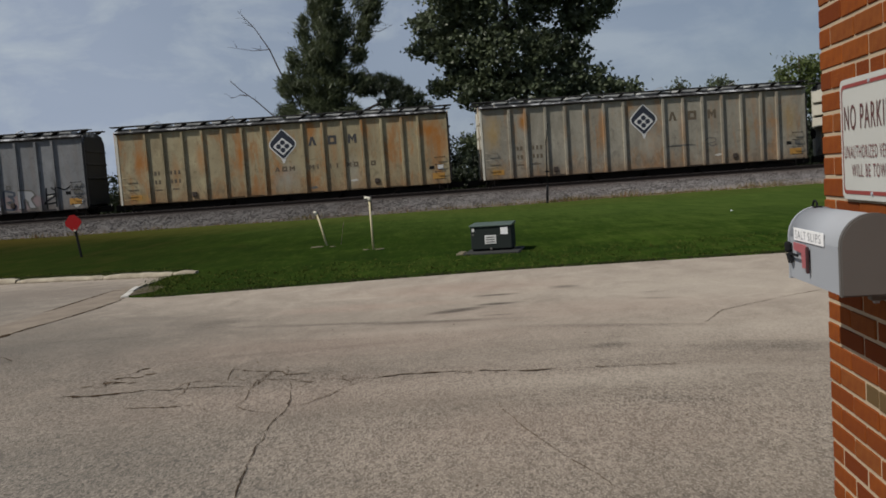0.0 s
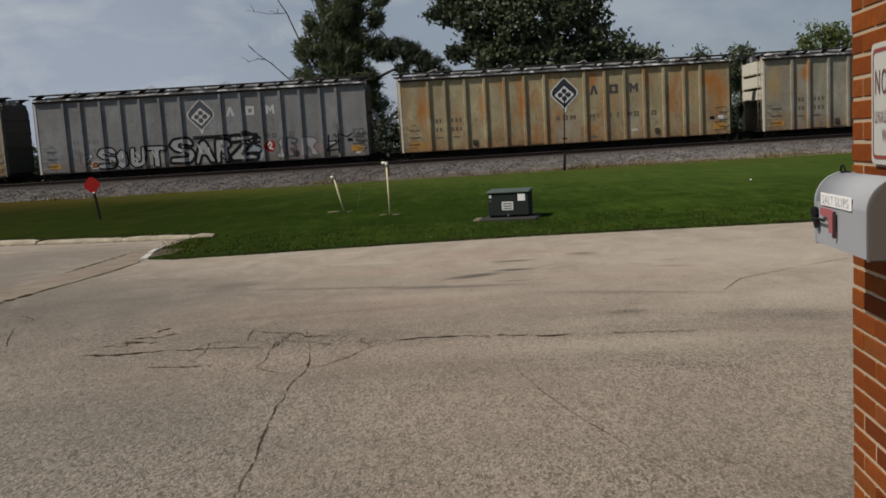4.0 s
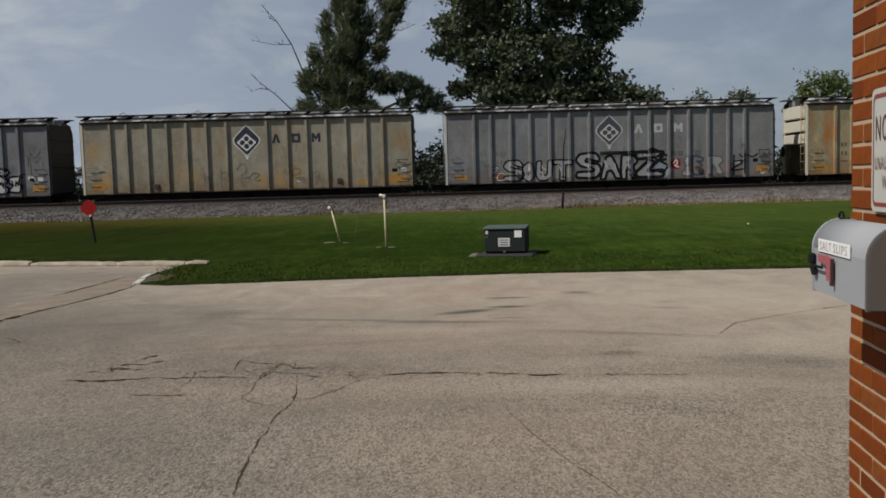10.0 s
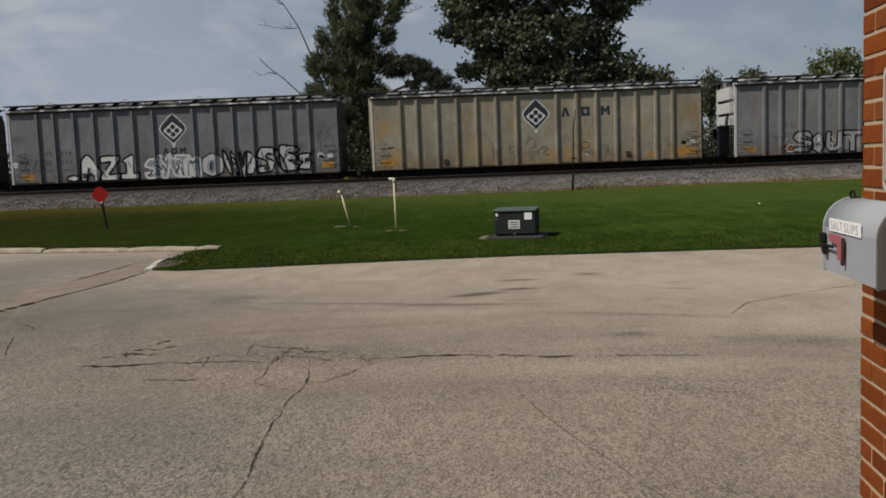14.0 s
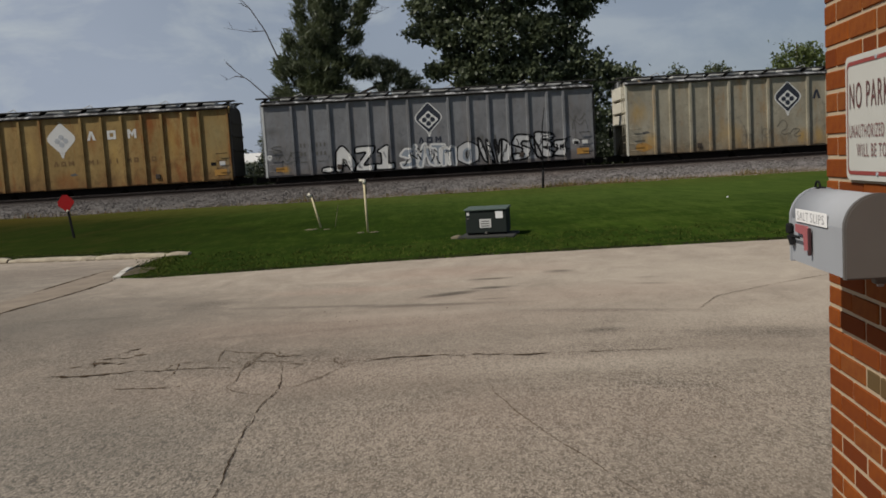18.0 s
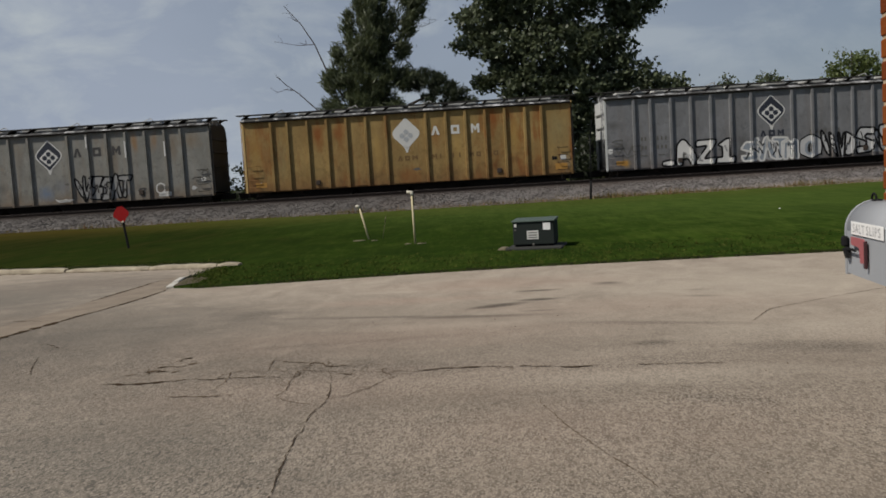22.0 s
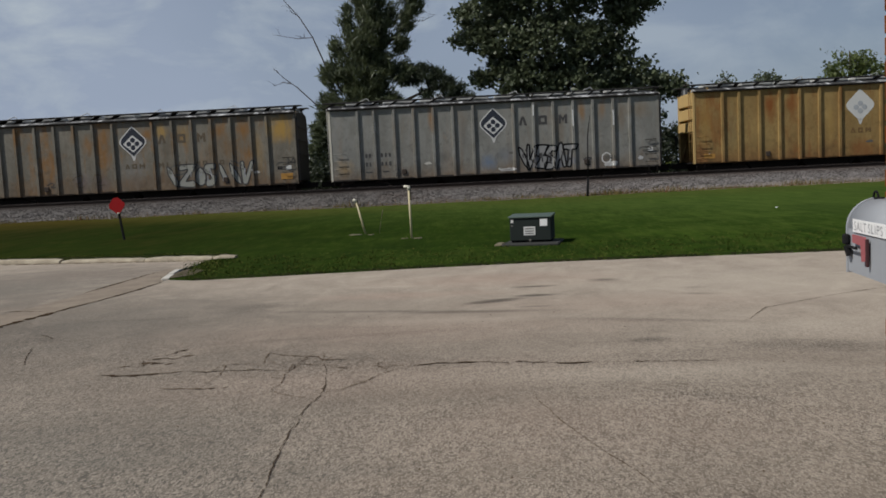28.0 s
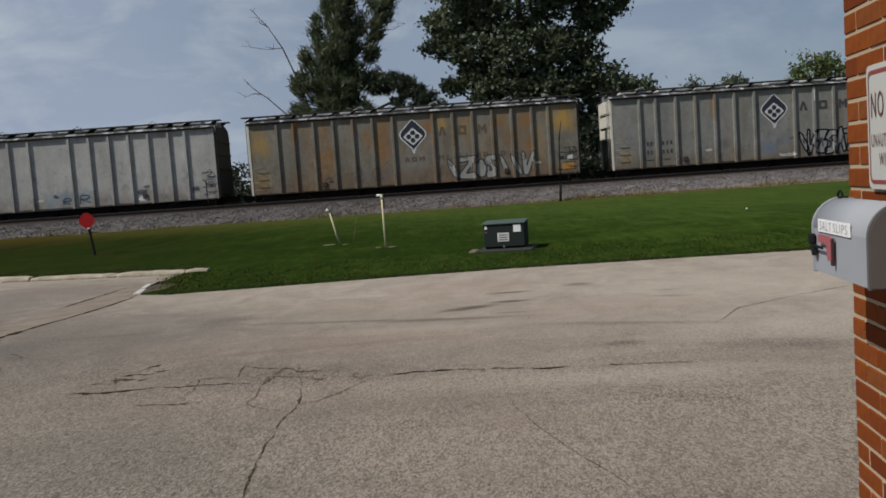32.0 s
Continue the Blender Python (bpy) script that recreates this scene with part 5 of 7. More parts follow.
PAINT = dict(
    tan=car_paint("tan_paint", (0.330, 0.305, 0.245), (0.205, 0.182, 0.140), (0.34, 0.150, 0.035), 0.45, 0.28, [
        (-6.05, 3.75, 0.32, 0.65, 1.0, "rust"), (-2.1, 3.0, 0.22, 1.2, 0.6, "rust"), (-7.6, 3.2, 0.5, 1.0, 0.55, OCHRE), (-7.5, 1.3, 0.5, 0.4, 0.6, OCHRE), (0.2, 2.2, 0.6, 0.8, 0.5, "pale"), (2.0, 2.6, 0.25, 1.4, 0.35, "rust"), (5.2, 2.4, 0.3, 1.3, 0.35, OLIVE), (7.4, 2.9, 0.5, 1.2, 0.4, OCHRE)]),
    yellow=car_paint("yellowed_paint", (0.400, 0.345, 0.215), (0.240, 0.188, 0.112), (0.36, 0.140, 0.028), 0.55, 0.42, [
        (7.35, 3.55, 0.75, 0.75, 1.0, "rust"), (7.9, 2.8, 0.4, 0.9, 0.7, "rust"), (-2.15, 3.0, 0.20, 1.3, 0.9, "rust"), (-7.1, 2.9, 0.35, 1.0, 0.8, "rust"), (-4.1, 2.9, 0.30, 0.8, 0.55, "rust"), (1.4, 3.9, 0.30, 0.5, 0.8, "rust"), (-7.2, 1.15, 0.4, 0.3, 0.9, OCHRE), (0.1, 1.7, 0.75, 0.9, 0.6, (0.33, 0.32, 0.28)), (3.4, 1.7, 0.4, 0.8, 0.45, (0.33, 0.32, 0.28)), (-5.4, 2.4, 0.3, 1.0, 0.4, "rust"), (5.4, 3.0, 0.3, 1.2, 0.5, "rust"), (2.5, 2.9, 0.25, 1.0, 0.4, "rust")]),
    grey=car_paint("grey_paint", (0.228, 0.234, 0.240), (0.155, 0.156, 0.154), (0.20, 0.12, 0.06), 0.45, 0.10, [
        (-7.5, 2.6, 0.6, 1.4, 0.4, (0.26, 0.27, 0.28)), (4.5, 2.6, 0.3, 1.3, 0.3, SMOKE), (7.5, 2.2, 0.6, 0.8, 0.35, (0.25, 0.25, 0.25))]),
    beige=car_paint("beige_paint", (0.335, 0.310, 0.240), (0.215, 0.190, 0.140), (0.30, 0.160, 0.045), 0.40, 0.24, [
        (-7.6, 3.0, 0.5, 0.7, 0.6, OCHRE), (7.7, 3.2, 0.5, 0.6, 0.7, "rust"), (0.7, 1.4, 0.35, 0.55, 0.8, OCHRE), (-3.2, 1.8, 0.5, 0.8, 0.4, OCHRE), (2.4, 1.7, 0.4, 0.8, 0.5, OCHRE), (-2.6, 1.6, 0.3, 0.6, 0.4, OCHRE), (-7.0, 1.5, 0.4, 0.5, 0.7, OCHRE), (5.3, 2.6, 0.3, 0.7, 0.4, OCHRE), (7.3, 1.3, 0.4, 0.4, 0.9, OCHRE), (1.6, 1.4, 0.3, 0.5, 0.6, OCHRE)]),
    slate=car_paint("slate_paint", (0.212, 0.219, 0.231), (0.145, 0.146, 0.150), (0.16, 0.10, 0.06), 0.42, 0.08, [
        (-7.7, 3.1, 0.5, 0.25, 0.6, SMOKE), (-7.4, 2.0, 0.6, 0.35, 0.6, SMOKE), (7.5, 3.2, 0.6, 0.5, 0.4, SMOKE), (-7.2, 1.2, 0.3, 0.25, 0.9, OCHRE), (2.6, 2.2, 0.4, 0.35, 0.5, SMOKE), (6.3, 2.2, 0.4, 0.3, 0.5, SMOKE), (-1.4, 1.9, 0.4, 0.5, 0.5, SMOKE)]),
    orange=car_paint("orange_stained_paint", (0.345, 0.238, 0.092), (0.235, 0.148, 0.055), (0.230, 0.076, 0.018), 0.60, 0.45, [
        (-4.4, 3.5, 0.35, 0.9, 0.9, "rust"), (-3.35, 3.7, 0.35, 0.7, 0.9, "rust"), (1.5, 3.2, 0.3, 0.7, 0.6, "rust"), (4.35, 3.9, 0.35, 0.6, 0.9, "rust"), (4.4, 1.5, 0.3, 0.6, 0.7, "deep"), (7.6, 3.2, 0.6, 0.9, 0.55, OLIVE), (0.0, 1.3, 0.8, 0.5, 0.5, "rust"), (-6.3, 2.6, 0.3, 1.2, 0.5, OLIVE), (2.5, 2.6, 0.3, 1.0, 0.5, OCHRE), (5.4, 2.9, 0.3, 1.0, 0.6, OCHRE), (-1.5, 2.7, 0.3, 1.2, 0.4, OCHRE), (-7.6, 2.9, 0.4, 1.1, 0.5, OCHRE), (7.9, 1.5, 0.35, 0.5, 0.5, (0.30, 0.27, 0.20))]),
    stone=car_paint("stone_grey_paint", (0.262, 0.262, 0.242), (0.180, 0.176, 0.154), (0.26, 0.14, 0.05), 0.42, 0.12, [
        (4.4, 3.8, 0.25, 0.7, 0.7, "rust"), (-3.1, 3.7, 0.20, 0.7, 0.7, "rust"), (5.4, 3.8, 0.25, 0.6, 0.5, "rust"), (-7.5, 1.5, 0.5, 0.5, 0.4, OCHRE), (-0.25, 1.45, 0.5, 0.45, 0.8, (0.14, 0.19, 0.27)), (0.45, 1.8, 0.6, 0.5, 0.6, (0.17, 0.18, 0.20)), (-2.5, 1.8, 0.35, 0.35, 0.5, SMOKE), (7.4, 2.3, 0.5, 0.7, 0.3, "pale"), (3.2, 3.0, 0.35, 1.0, 0.45, (0.15, 0.115, 0.075)), (6.3, 3.4, 0.3, 0.8, 0.5, (0.17, 0.12, 0.07)), (7.2, 3.7, 0.7, 0.5, 0.5, (0.20, 0.14, 0.08)), (2.4, 1.35, 1.4, 0.45, 0.6, (0.10, 0.085, 0.075)), (5.4, 1.2, 0.9, 0.35, 0.5, (0.12, 0.095, 0.08)), (-6.3, 1.6, 0.3, 1.2, 0.3, SMOKE), (-1.5, 2.9, 0.25, 1.1, 0.3, SMOKE)]),
    drab=car_paint("drab_stained_paint", (0.236, 0.222, 0.184), (0.145, 0.126, 0.095), (0.265, 0.130, 0.036), 0.58, 0.40, [
        (7.5, 3.65, 0.75, 0.75, 1.0, OCHRE), (4.4, 3.7, 0.4, 0.5, 0.85, "rust"), (5.5, 3.7, 0.4, 0.5, 0.85, "rust"), (0.7, 3.7, 0.35, 0.35, 0.9, "rust"), (1.5, 3.8, 0.35, 0.5, 0.8, OCHRE), (-2.3, 3.3, 0.3, 0.7, 0.6, "rust"), (-7.6, 3.4, 0.6, 0.8, 0.7, OCHRE), (-7.6, 1.6, 0.5, 0.6, 0.5, OCHRE), (2.6, 3.6, 0.35, 0.6, 0.5, OCHRE), (6.3, 2.6, 0.3, 1.2, 0.4, OCHRE), (-0.1, 1.9, 0.8, 0.8, 0.4, (0.26, 0.26, 0.25)), (-2.7, 1.5, 0.5, 0.5, 0.7, (0.15, 0.12, 0.13)), (-1.7, 1.4, 0.4, 0.45, 0.6, (0.15, 0.12, 0.13)), (3.4, 2.6, 0.3, 0.9, 0.4, "pale"), (1.5, 1.35, 4.5, 0.5, 0.45, (0.150, 0.098, 0.060)), (4.8, 2.9, 2.2, 0.9, 0.35, (0.200, 0.125, 0.060)), (-4.5, 1.3, 2.5, 0.4, 0.35, (0.130, 0.100, 0.070))]),
    pale=car_paint("pale_grey_paint", (0.45, 0.445, 0.42), (0.33, 0.32, 0.29), (0.24, 0.16, 0.09), 0.4, 0.08),
    chalk=car_paint("chalky_grey_paint", (0.43, 0.43, 0.41), (0.32, 0.31, 0.285), (0.24, 0.16, 0.09), 0.4, 0.08, [
        (0.0, 1.30, 0.35, 0.40, 0.8, (0.22, 0.29, 0.33)), (0.60, 1.40, 0.35, 0.45, 0.9, (0.16, 0.23, 0.29)), (1.55, 1.45, 0.42, 0.50, 0.9, (0.16, 0.22, 0.27)), (-0.4, 1.55, 0.3, 0.2, 0.6, (0.28, 0.31, 0.32)), (4.5, 1.45, 0.35, 0.28, 0.6, SMOKE), (7.1, 1.4, 0.3, 0.22, 0.7, SMOKE), (7.85, 1.7, 0.4, 0.4, 0.4, SMOKE), (2.6, 1.2, 0.4, 0.2, 0.4, SMOKE), (5.6, 1.1, 0.4, 0.2, 0.4, SMOKE)]),
)


def face_plate(outline, depth=0.006, y=SIDE):
    """A thin painted shape on the near side of a car."""
    return slab(bmesh.new(), outline, y - 0.003, y - 0.003 - depth, lambda u, v, d: (u, d, v))


def diamond(cx, cz, w, h, side=0.30, tip=0.07):
    """A diamond with well rounded sides and nearly sharp ends."""
    corner = [Vector((cx - w, cz)), Vector((cx, cz - h)), Vector((cx + w, cz)), Vector((cx, cz + h))]
    out = []
    for i in range(4):
        p, q, r = corner[i - 1], corner[i], corner[(i + 1) % 4]
        k = tip if i % 2 else side
        a, b = q.lerp(p, k), q.lerp(r, k)
        for j in range(6):
            u = j / 5
            m = a * (1 - u) ** 2 + q * (2 * u * (1 - u)) + b * u * u
            out.append((m.x, m.y))
    return out


def disc(cx, cz, r, n=12):
    return [(cx + r * math.cos(2 * math.pi * i / n), cz + r * math.sin(2 * math.pi * i / n)) for i in range(n)]


def surface_y(x):
    """The outer face of the near side at x: panels, and the posts that stand proud of them."""
    d = min(abs(abs(x) - r) for r in RIBS)
    return SIDE - (POST if d < 0.052 else POST * (0.075 - d) / 0.023 if d < 0.075 else 0.0)


def stroke(pts, width, lift):
    """A sprayed line of even width over panels and posts, through points of the side."""
    bm = bmesh.new()
    fine = []
    k = len(pts)
    for i in range(k - 1):
        p0, p1, p2, p3 = (Vector(pts[max(0, min(k - 1, j))]) for j in (i - 1, i, i + 1, i + 2))
        n = max(4, int((p2 - p1).length / 0.03))
        for s in range(n):
            t = s / n
            fine.append(0.5 * ((2 * p1) + (p2 - p0) * t + (2 * p0 - 5 * p1 + 4 * p2 - p3) * t * t + (3 * p1 - p0 - 3 * p2 + p3) * t ** 3))
    fine.append(Vector(pts[-1]))
    across = max(1, int(width / 0.05))
    rows = []
    for i, p in enumerate(fine):
        d = (fine[min(len(fine) - 1, i + 1)] - fine[max(0, i - 1)])
        d = d.normalized() if d.length > 1e-6 else Vector((1, 0))
        nrm = Vector((-d.y, d.x)) * width
        row = []
        for j in range(across + 1):
            q = p + nrm * (j / across - 0.5)
            row.append(bm.verts.new((q.x, surface_y(q.x) - lift, max(Z0 - 0.02, q.y))))
        rows.append(row)
    for a, b in zip(rows, rows[1:]):
        for j in range(across):
            bm.faces.new((a[j], a[j + 1], b[j + 1], b[j]))
    return bm


def rod(bm, a, b, r=0.012):
    return tube(bm, a, b, r, r, 6)


def end_frame(car, s, paint, sunlit):
    """The open sloping end of a covered hopper; s is the side along x."""
    def P(x, y, z):
        return (s * x, y, z)
    if s > 0:
        # right end faces away from the sun: its shade is put into the colour
        back = M["end_shade"]
        # flush bulkhead with round shoulders over a slope sheet
        arc = [radians(90 * i / 5) for i in range(6)]
        out = [(1.43, 1.02)] + [(0.98 + 0.45 * math.cos(t), 3.98 + 0.45 * math.sin(t)) for t in arc]
        out += [(-u, v) for u, v in out[::-1]]
        part("end_sheet", slab(bmesh.new(), out, HALF + 0.02, HALF + 0.10, lambda u, v, d: (d, u, v)), back, car, "end bulkhead with round shoulders, shade put into its colour")
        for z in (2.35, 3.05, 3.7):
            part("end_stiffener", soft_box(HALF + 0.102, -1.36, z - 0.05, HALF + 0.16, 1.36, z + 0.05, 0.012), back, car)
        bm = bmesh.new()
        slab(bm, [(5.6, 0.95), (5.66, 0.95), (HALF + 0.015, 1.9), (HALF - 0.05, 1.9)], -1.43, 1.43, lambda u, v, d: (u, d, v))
        part("slope_sheet", bm, M["end_shade"], car)
    else:
        bm = bmesh.new()
        # upright end sheet above, slope sheet below
        for a, b in (((HALF - 0.75, 3.0), (HALF - 0.75, Z1 + 0.18)), ((4.9, 0.95), (HALF - 0.75, 3.0))):
            v = [bm.verts.new(P(a[0], y, a[1])) for y in (-1.43, 1.43)] + [bm.verts.new(P(b[0], y, b[1])) for y in (1.43, -1.43)]
            w = [bm.verts.new(P(a[0] - 0.05, y, a[1])) for y in (-1.43, 1.43)] + [bm.verts.new(P(b[0] - 0.05, y, b[1])) for y in (1.43, -1.43)]
            bm.faces.new(v)
            bm.faces.new(w[::-1])
            for i in range(4):
                bm.faces.new((v[i], w[i], w[(i + 1) % 4], v[(i + 1) % 4]))
        part("end_sheet", bm, paint, car)
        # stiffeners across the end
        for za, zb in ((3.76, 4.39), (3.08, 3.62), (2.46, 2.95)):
            part("end_stiffener", soft_box(min(s * (HALF - 0.75), s * (HALF - 0.01)), -1.365, za, max(s * (HALF - 0.75), s * (HALF - 0.01)), 1.365, zb, 0.02), sunlit, car, "end plate, sunlight put into its pale colour")
    for y in (-1.42, 1.42):
        bm = bmesh.new()
        xa, xb = sorted((s * (HALF - 0.10), s * HALF))
        box(bm, xa, y - 0.05, Z0 - 0.05, xb, y + 0.05, Z1)
        part("corner_post", bm, sunlit if s < 0 else paint, car)
        if s < 0:
            bm = bmesh.new()
            tube(bm, P(HALF - 0.15, y * 0.92, 1.0), P(HALF - 0.7, y * 0.92, 3.1), 0.045, 0.045, 6)
            part("end_brace", bm, paint, car)
    part("end_platform", soft_box(min(s * 6.9, s * (HALF + 0.15)), -1.4, 0.86, max(s * 6.9, s * (HALF + 0.15)), 1.4, 0.94, 0.01), M["under"], car)
    # ladders: on the end and on the near side
    bm = bmesh.new()
    for i in range(9):
        z = 1.15 + i * 0.40
        rod(bm, P(HALF + 0.06, -1.38, z), P(HALF + 0.06, -0.95, z), 0.014)
    rod(bm, P(HALF + 0.06, -1.38, 0.9), P(HALF + 0.06, -1.38, 4.5), 0.02)
    rod(bm, P(HALF + 0.06, -0.95, 0.9), P(HALF + 0.06, -0.95, 4.5), 0.02)
    part("end_ladder", bm, paint, car)
    for i in range(4):
        z = 1.12 + i * 0.36
        bm = rod(bmesh.new(), P(HALF - 0.72, SIDE - 0.10, z), P(HALF - 0.22, SIDE - 0.10, z), 0.016)
        rod(bm, P(HALF - 0.72, SIDE - 0.10, z), P(HALF - 0.72, SIDE + 0.01, z + 0.03), 0.014)
        rod(bm, P(HALF - 0.22, SIDE - 0.10, z), P(HALF - 0.22, SIDE + 0.01, z + 0.03), 0.014)
        part("grab_iron", bm, M["under"] if s > 0 else paint, car)
    # step hanging below the corner
    bm = rod(bmesh.new(), P(HALF - 0.15, SIDE + 0.02, Z0), P(HALF - 0.15, SIDE + 0.02, Z0 - 0.42), 0.02)
    rod(bm, P(HALF - 0.55, SIDE + 0.02, Z0), P(HALF - 0.55, SIDE + 0.02, Z0 - 0.42), 0.02)
    rod(bm, P(HALF - 0.55, SIDE + 0.02, Z0 - 0.42), P(HALF - 0.15, SIDE + 0.02, Z0 - 0.42), 0.02)
    part("sill_step", bm, M["under"], car)
    bm = bmesh.new()
    box(bm, *[min(a, b) for a, b in zip(P(HALF - 0.3, -0.13, 0.62), P(HALF + 0.72, 0.13, 0.90))], *[max(a, b) for a, b in zip(P(HALF - 0.3, -0.13, 0.62), P(HALF + 0.72, 0.13, 0.90))])
    part("coupler", bm, M["under"], car)
    bm = bmesh.new()
    tube(bm, P(HALF + 0.30, 0.7, 2.1), P(HALF + 0.34, 0.7, 2.1), 0.28, 0.28, 16)
    if s < 0:
        part("brake_wheel", bm, M["under"], car)
    else:
        bm.free()


WHEEL_SETS = []


def truck(car, x):
    t = new("truck")
    t.parent = car
    t.matrix_basis = pose(x, 0, 0)
    for y in (-1.0, 1.0):
        bm = bmesh.new()
        slab(bm, [(-1.25, 0.42), (-1.25, 0.62), (-0.5, 0.74), (0.5, 0.74), (1.25, 0.62), (1.25, 0.42), (0.55, 0.25), (-0.55, 0.25)], y - 0.07, y + 0.07, lambda u, v, d: (u, d, v))
        part("side_frame", bm, M["under"], t)
    part("bolster", soft_box(-0.2, -1.0, 0.45, 0.2, 1.0, 0.72, 0.02), M["under"], t)
    for xx in (-0.89, 0.89):
        bm = bmesh.new()
        tube(bm, (0, -0.95, 0), (0, 0.95, 0), 0.08, 0.08, 10)
        for y in (-0.72, 0.72):
            tube(bm, (0, y - 0.06, 0), (0, y + 0.06, 0), 0.44, 0.44, 22)
            sy = -1 if y < 0 else 1
            tube(bm, (0, y - sy * 0.08, 0), (0, y - sy * 0.05, 0), 0.47, 0.47, 22)
            box(bm, 0.15, y + sy * 0.061, -0.03, 0.36, y + sy * 0.066, 0.03)
        w = part("wheel_set", bm, M["wheel"], t, "", pose(xx, 0, 0.457))
        WHEEL_SETS.append((w, xx))


def letter_block(car, x, z, w, h, kind, mat, name="letter_block"):
    """Illegible lettering stands as plain bars of its size and colour."""
    bm = bmesh.new()
    t = min(w, h) * 0.29
    def bar(x0, z0, x1, z1):
        slab(bm, [(x0, z0), (x1, z0), (x1, z1), (x0, z1)], SIDE - 0.003, SIDE - 0.009, lambda u, v, d: (u, d, v))
    def shape(*pts):
        slab(bm, [(x + u * w / 2, z + v * h / 2) for u, v in pts], SIDE - 0.003, SIDE - 0.009, lambda u, v, d: (u, d, v))
    if kind == "peak":
        shape((-1, -1), (-0.35, -1), (0.0, 0.35), (0.0, 1), (-0.30, 1))
        shape((1, -1), (0.30, 1), (0.0, 1), (0.0, 0.35), (0.35, -1))
    elif kind == "twin":
        shape((-1, -1), (-0.5, -1), (-0.45, 0.2), (0, -0.6), (0, 0.25), (-0.5, 1), (-1, 1))
        shape((1, -1), (1, 1), (0.5, 1), (0, 0.25), (0, -0.6), (0.45, 0.2), (0.5, -1))
    elif kind == "full":
        bar(x - w / 2, z - h / 2, x + w / 2, z + h / 2)
    else:
        bar(x - w / 2, z - h / 2, x - w / 2 + t, z + h / 2)
        bar(x + w / 2 - t, z - h / 2, x + w / 2, z + h / 2)
        bar(x - w / 2 + t, z + h / 2 - t, x + w / 2 - t, z + h / 2)
        bar(x - w / 2 + t, z - h / 2, x + w / 2 - t, z - h / 2 + t)
    return part(name, bm, mat, car)


def hopper_car(name, label, paint, logo="blue", marks=None):
    car = thing(name, label, "freight car", None, "covered hopper cars of the train")
    pm = PAINT[paint]
    rng = random.Random(name + paint)
    # near side: a panel between each two posts
    xs = [-HALF] + [-r for r in RIBS[::-1]] + list(RIBS) + [HALF]
    for a, b in zip(xs, xs[1:]):
        lo = Z0 + rng.uniform(-0.03, 0.03)
        bm = bmesh.new()
        box(bm, a + 0.001, SIDE, lo, b - 0.001, SIDE + 0.03, Z1 - 0.06)
        part("side_panel", bm, pm, car)
    for r in xs[1:-1]:
        bm = bmesh.new()
        slab(bm, [(r - 0.072, SIDE), (r - 0.055, SIDE - POST), (r + 0.055, SIDE - POST), (r + 0.072, SIDE)], Z0 - 0.02 + rng.uniform(-.03, .0), Z1 - 0.12, lambda u, v, d: (u, v, d))
        part("side_post", bm, pm, car)
    # shadow line under the roof edge put into the chord's black colour
    part("top_chord", soft_box(-HALF, SIDE - 0.12, Z1 - 0.055, HALF, SIDE + 0.03, Z1 + 0.02, 0.012), M["under"], car, "dark top chord, roof-edge shadow put into its colour")
    part("side_sill", soft_box(-HALF, SIDE + 0.03, Z0 - 0.06, HALF, SIDE + 0.12, Z0 + 0.10, 0.01), pm, car)
    # far side in one sheet with posts
    bm = bmesh.new()
    box(bm, -HALF, 1.42, Z0, HALF, 1.45, Z1)
    part("far_side", bm, pm, car)
    for r in xs[1:-1]:
        part("side_post", box(bmesh.new(), r - 0.05, 1.452, Z0, r + 0.05, 1.58, Z1 - 0.1), pm, car)
    # roof and what stands on it
    bm = bmesh.new()
    prof = [(-1.56, Z1 + 0.022), (-1.45, Z1 + 0.07), (-0.8, Z1 + 0.22), (0, Z1 + 0.28), (0.8, Z1 + 0.22), (1.45, Z1 + 0.09), (1.58, Z1 + 0.03), (1.4, Z1 - 0.02), (-1.4, Z1 - 0.02)]
    slab(bm, prof, -HALF + 0.02, HALF - 0.02, lambda u, v, d: (d, u, v))
    part("roof", bm, M["roof_pale"], car, "dusty roof sheets, sky gleam and shadow put into their colour")
    for y in (-0.98, 0.98):
        part("running_board", soft_box(-HALF - 0.30, y - 0.26, Z1 + 0.33, HALF + 0.30, y + 0.26, Z1 + 0.375, 0.006), M["walkway"], car)
    for r in [-HALF + 0.1] + [x for x in xs[1:-1]] + [HALF - 0.1]:
        for y in (-0.98, 0.98):
            lean = rng.uniform(0.10, 0.20)
            out = [(r - lean - 0.05, Z1 + 0.13), (r - lean + 0.03, Z1 + 0.13), (r + lean + 0.05, Z1 + 0.33), (r + lean - 0.05, Z1 + 0.33)]
            part("walkway_bracket", slab(bmesh.new(), out, y - 0.25, y + 0.25, lambda u, v, d: (u, d, v)), M["under"], car)
    for k in range(8):
        xc = -6.6 + k * 1.886
        part("hatch_lid", soft_box(xc - 0.80, -0.48, Z1 + 0.24, xc + 0.80, 0.48, Z1 + 0.40 + 0.02 * (k % 2), 0.06, 2), M["hatch"], car)
        if k % 2 == 0:
            bm = rod(bmesh.new(), (xc - 0.3, -0.55, Z1 + 0.34), (xc + 0.3, -0.55, Z1 + 0.56), 0.022)
            rod(bm, (xc + 0.3, -0.55, Z1 + 0.56), (xc + 0.45, -0.5, Z1 + 0.36), 0.022)
            part("hatch_lever", bm, M["hatch"], car)
    for s in (-1, 1):
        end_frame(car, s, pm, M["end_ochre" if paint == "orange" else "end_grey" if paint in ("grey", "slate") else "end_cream"])
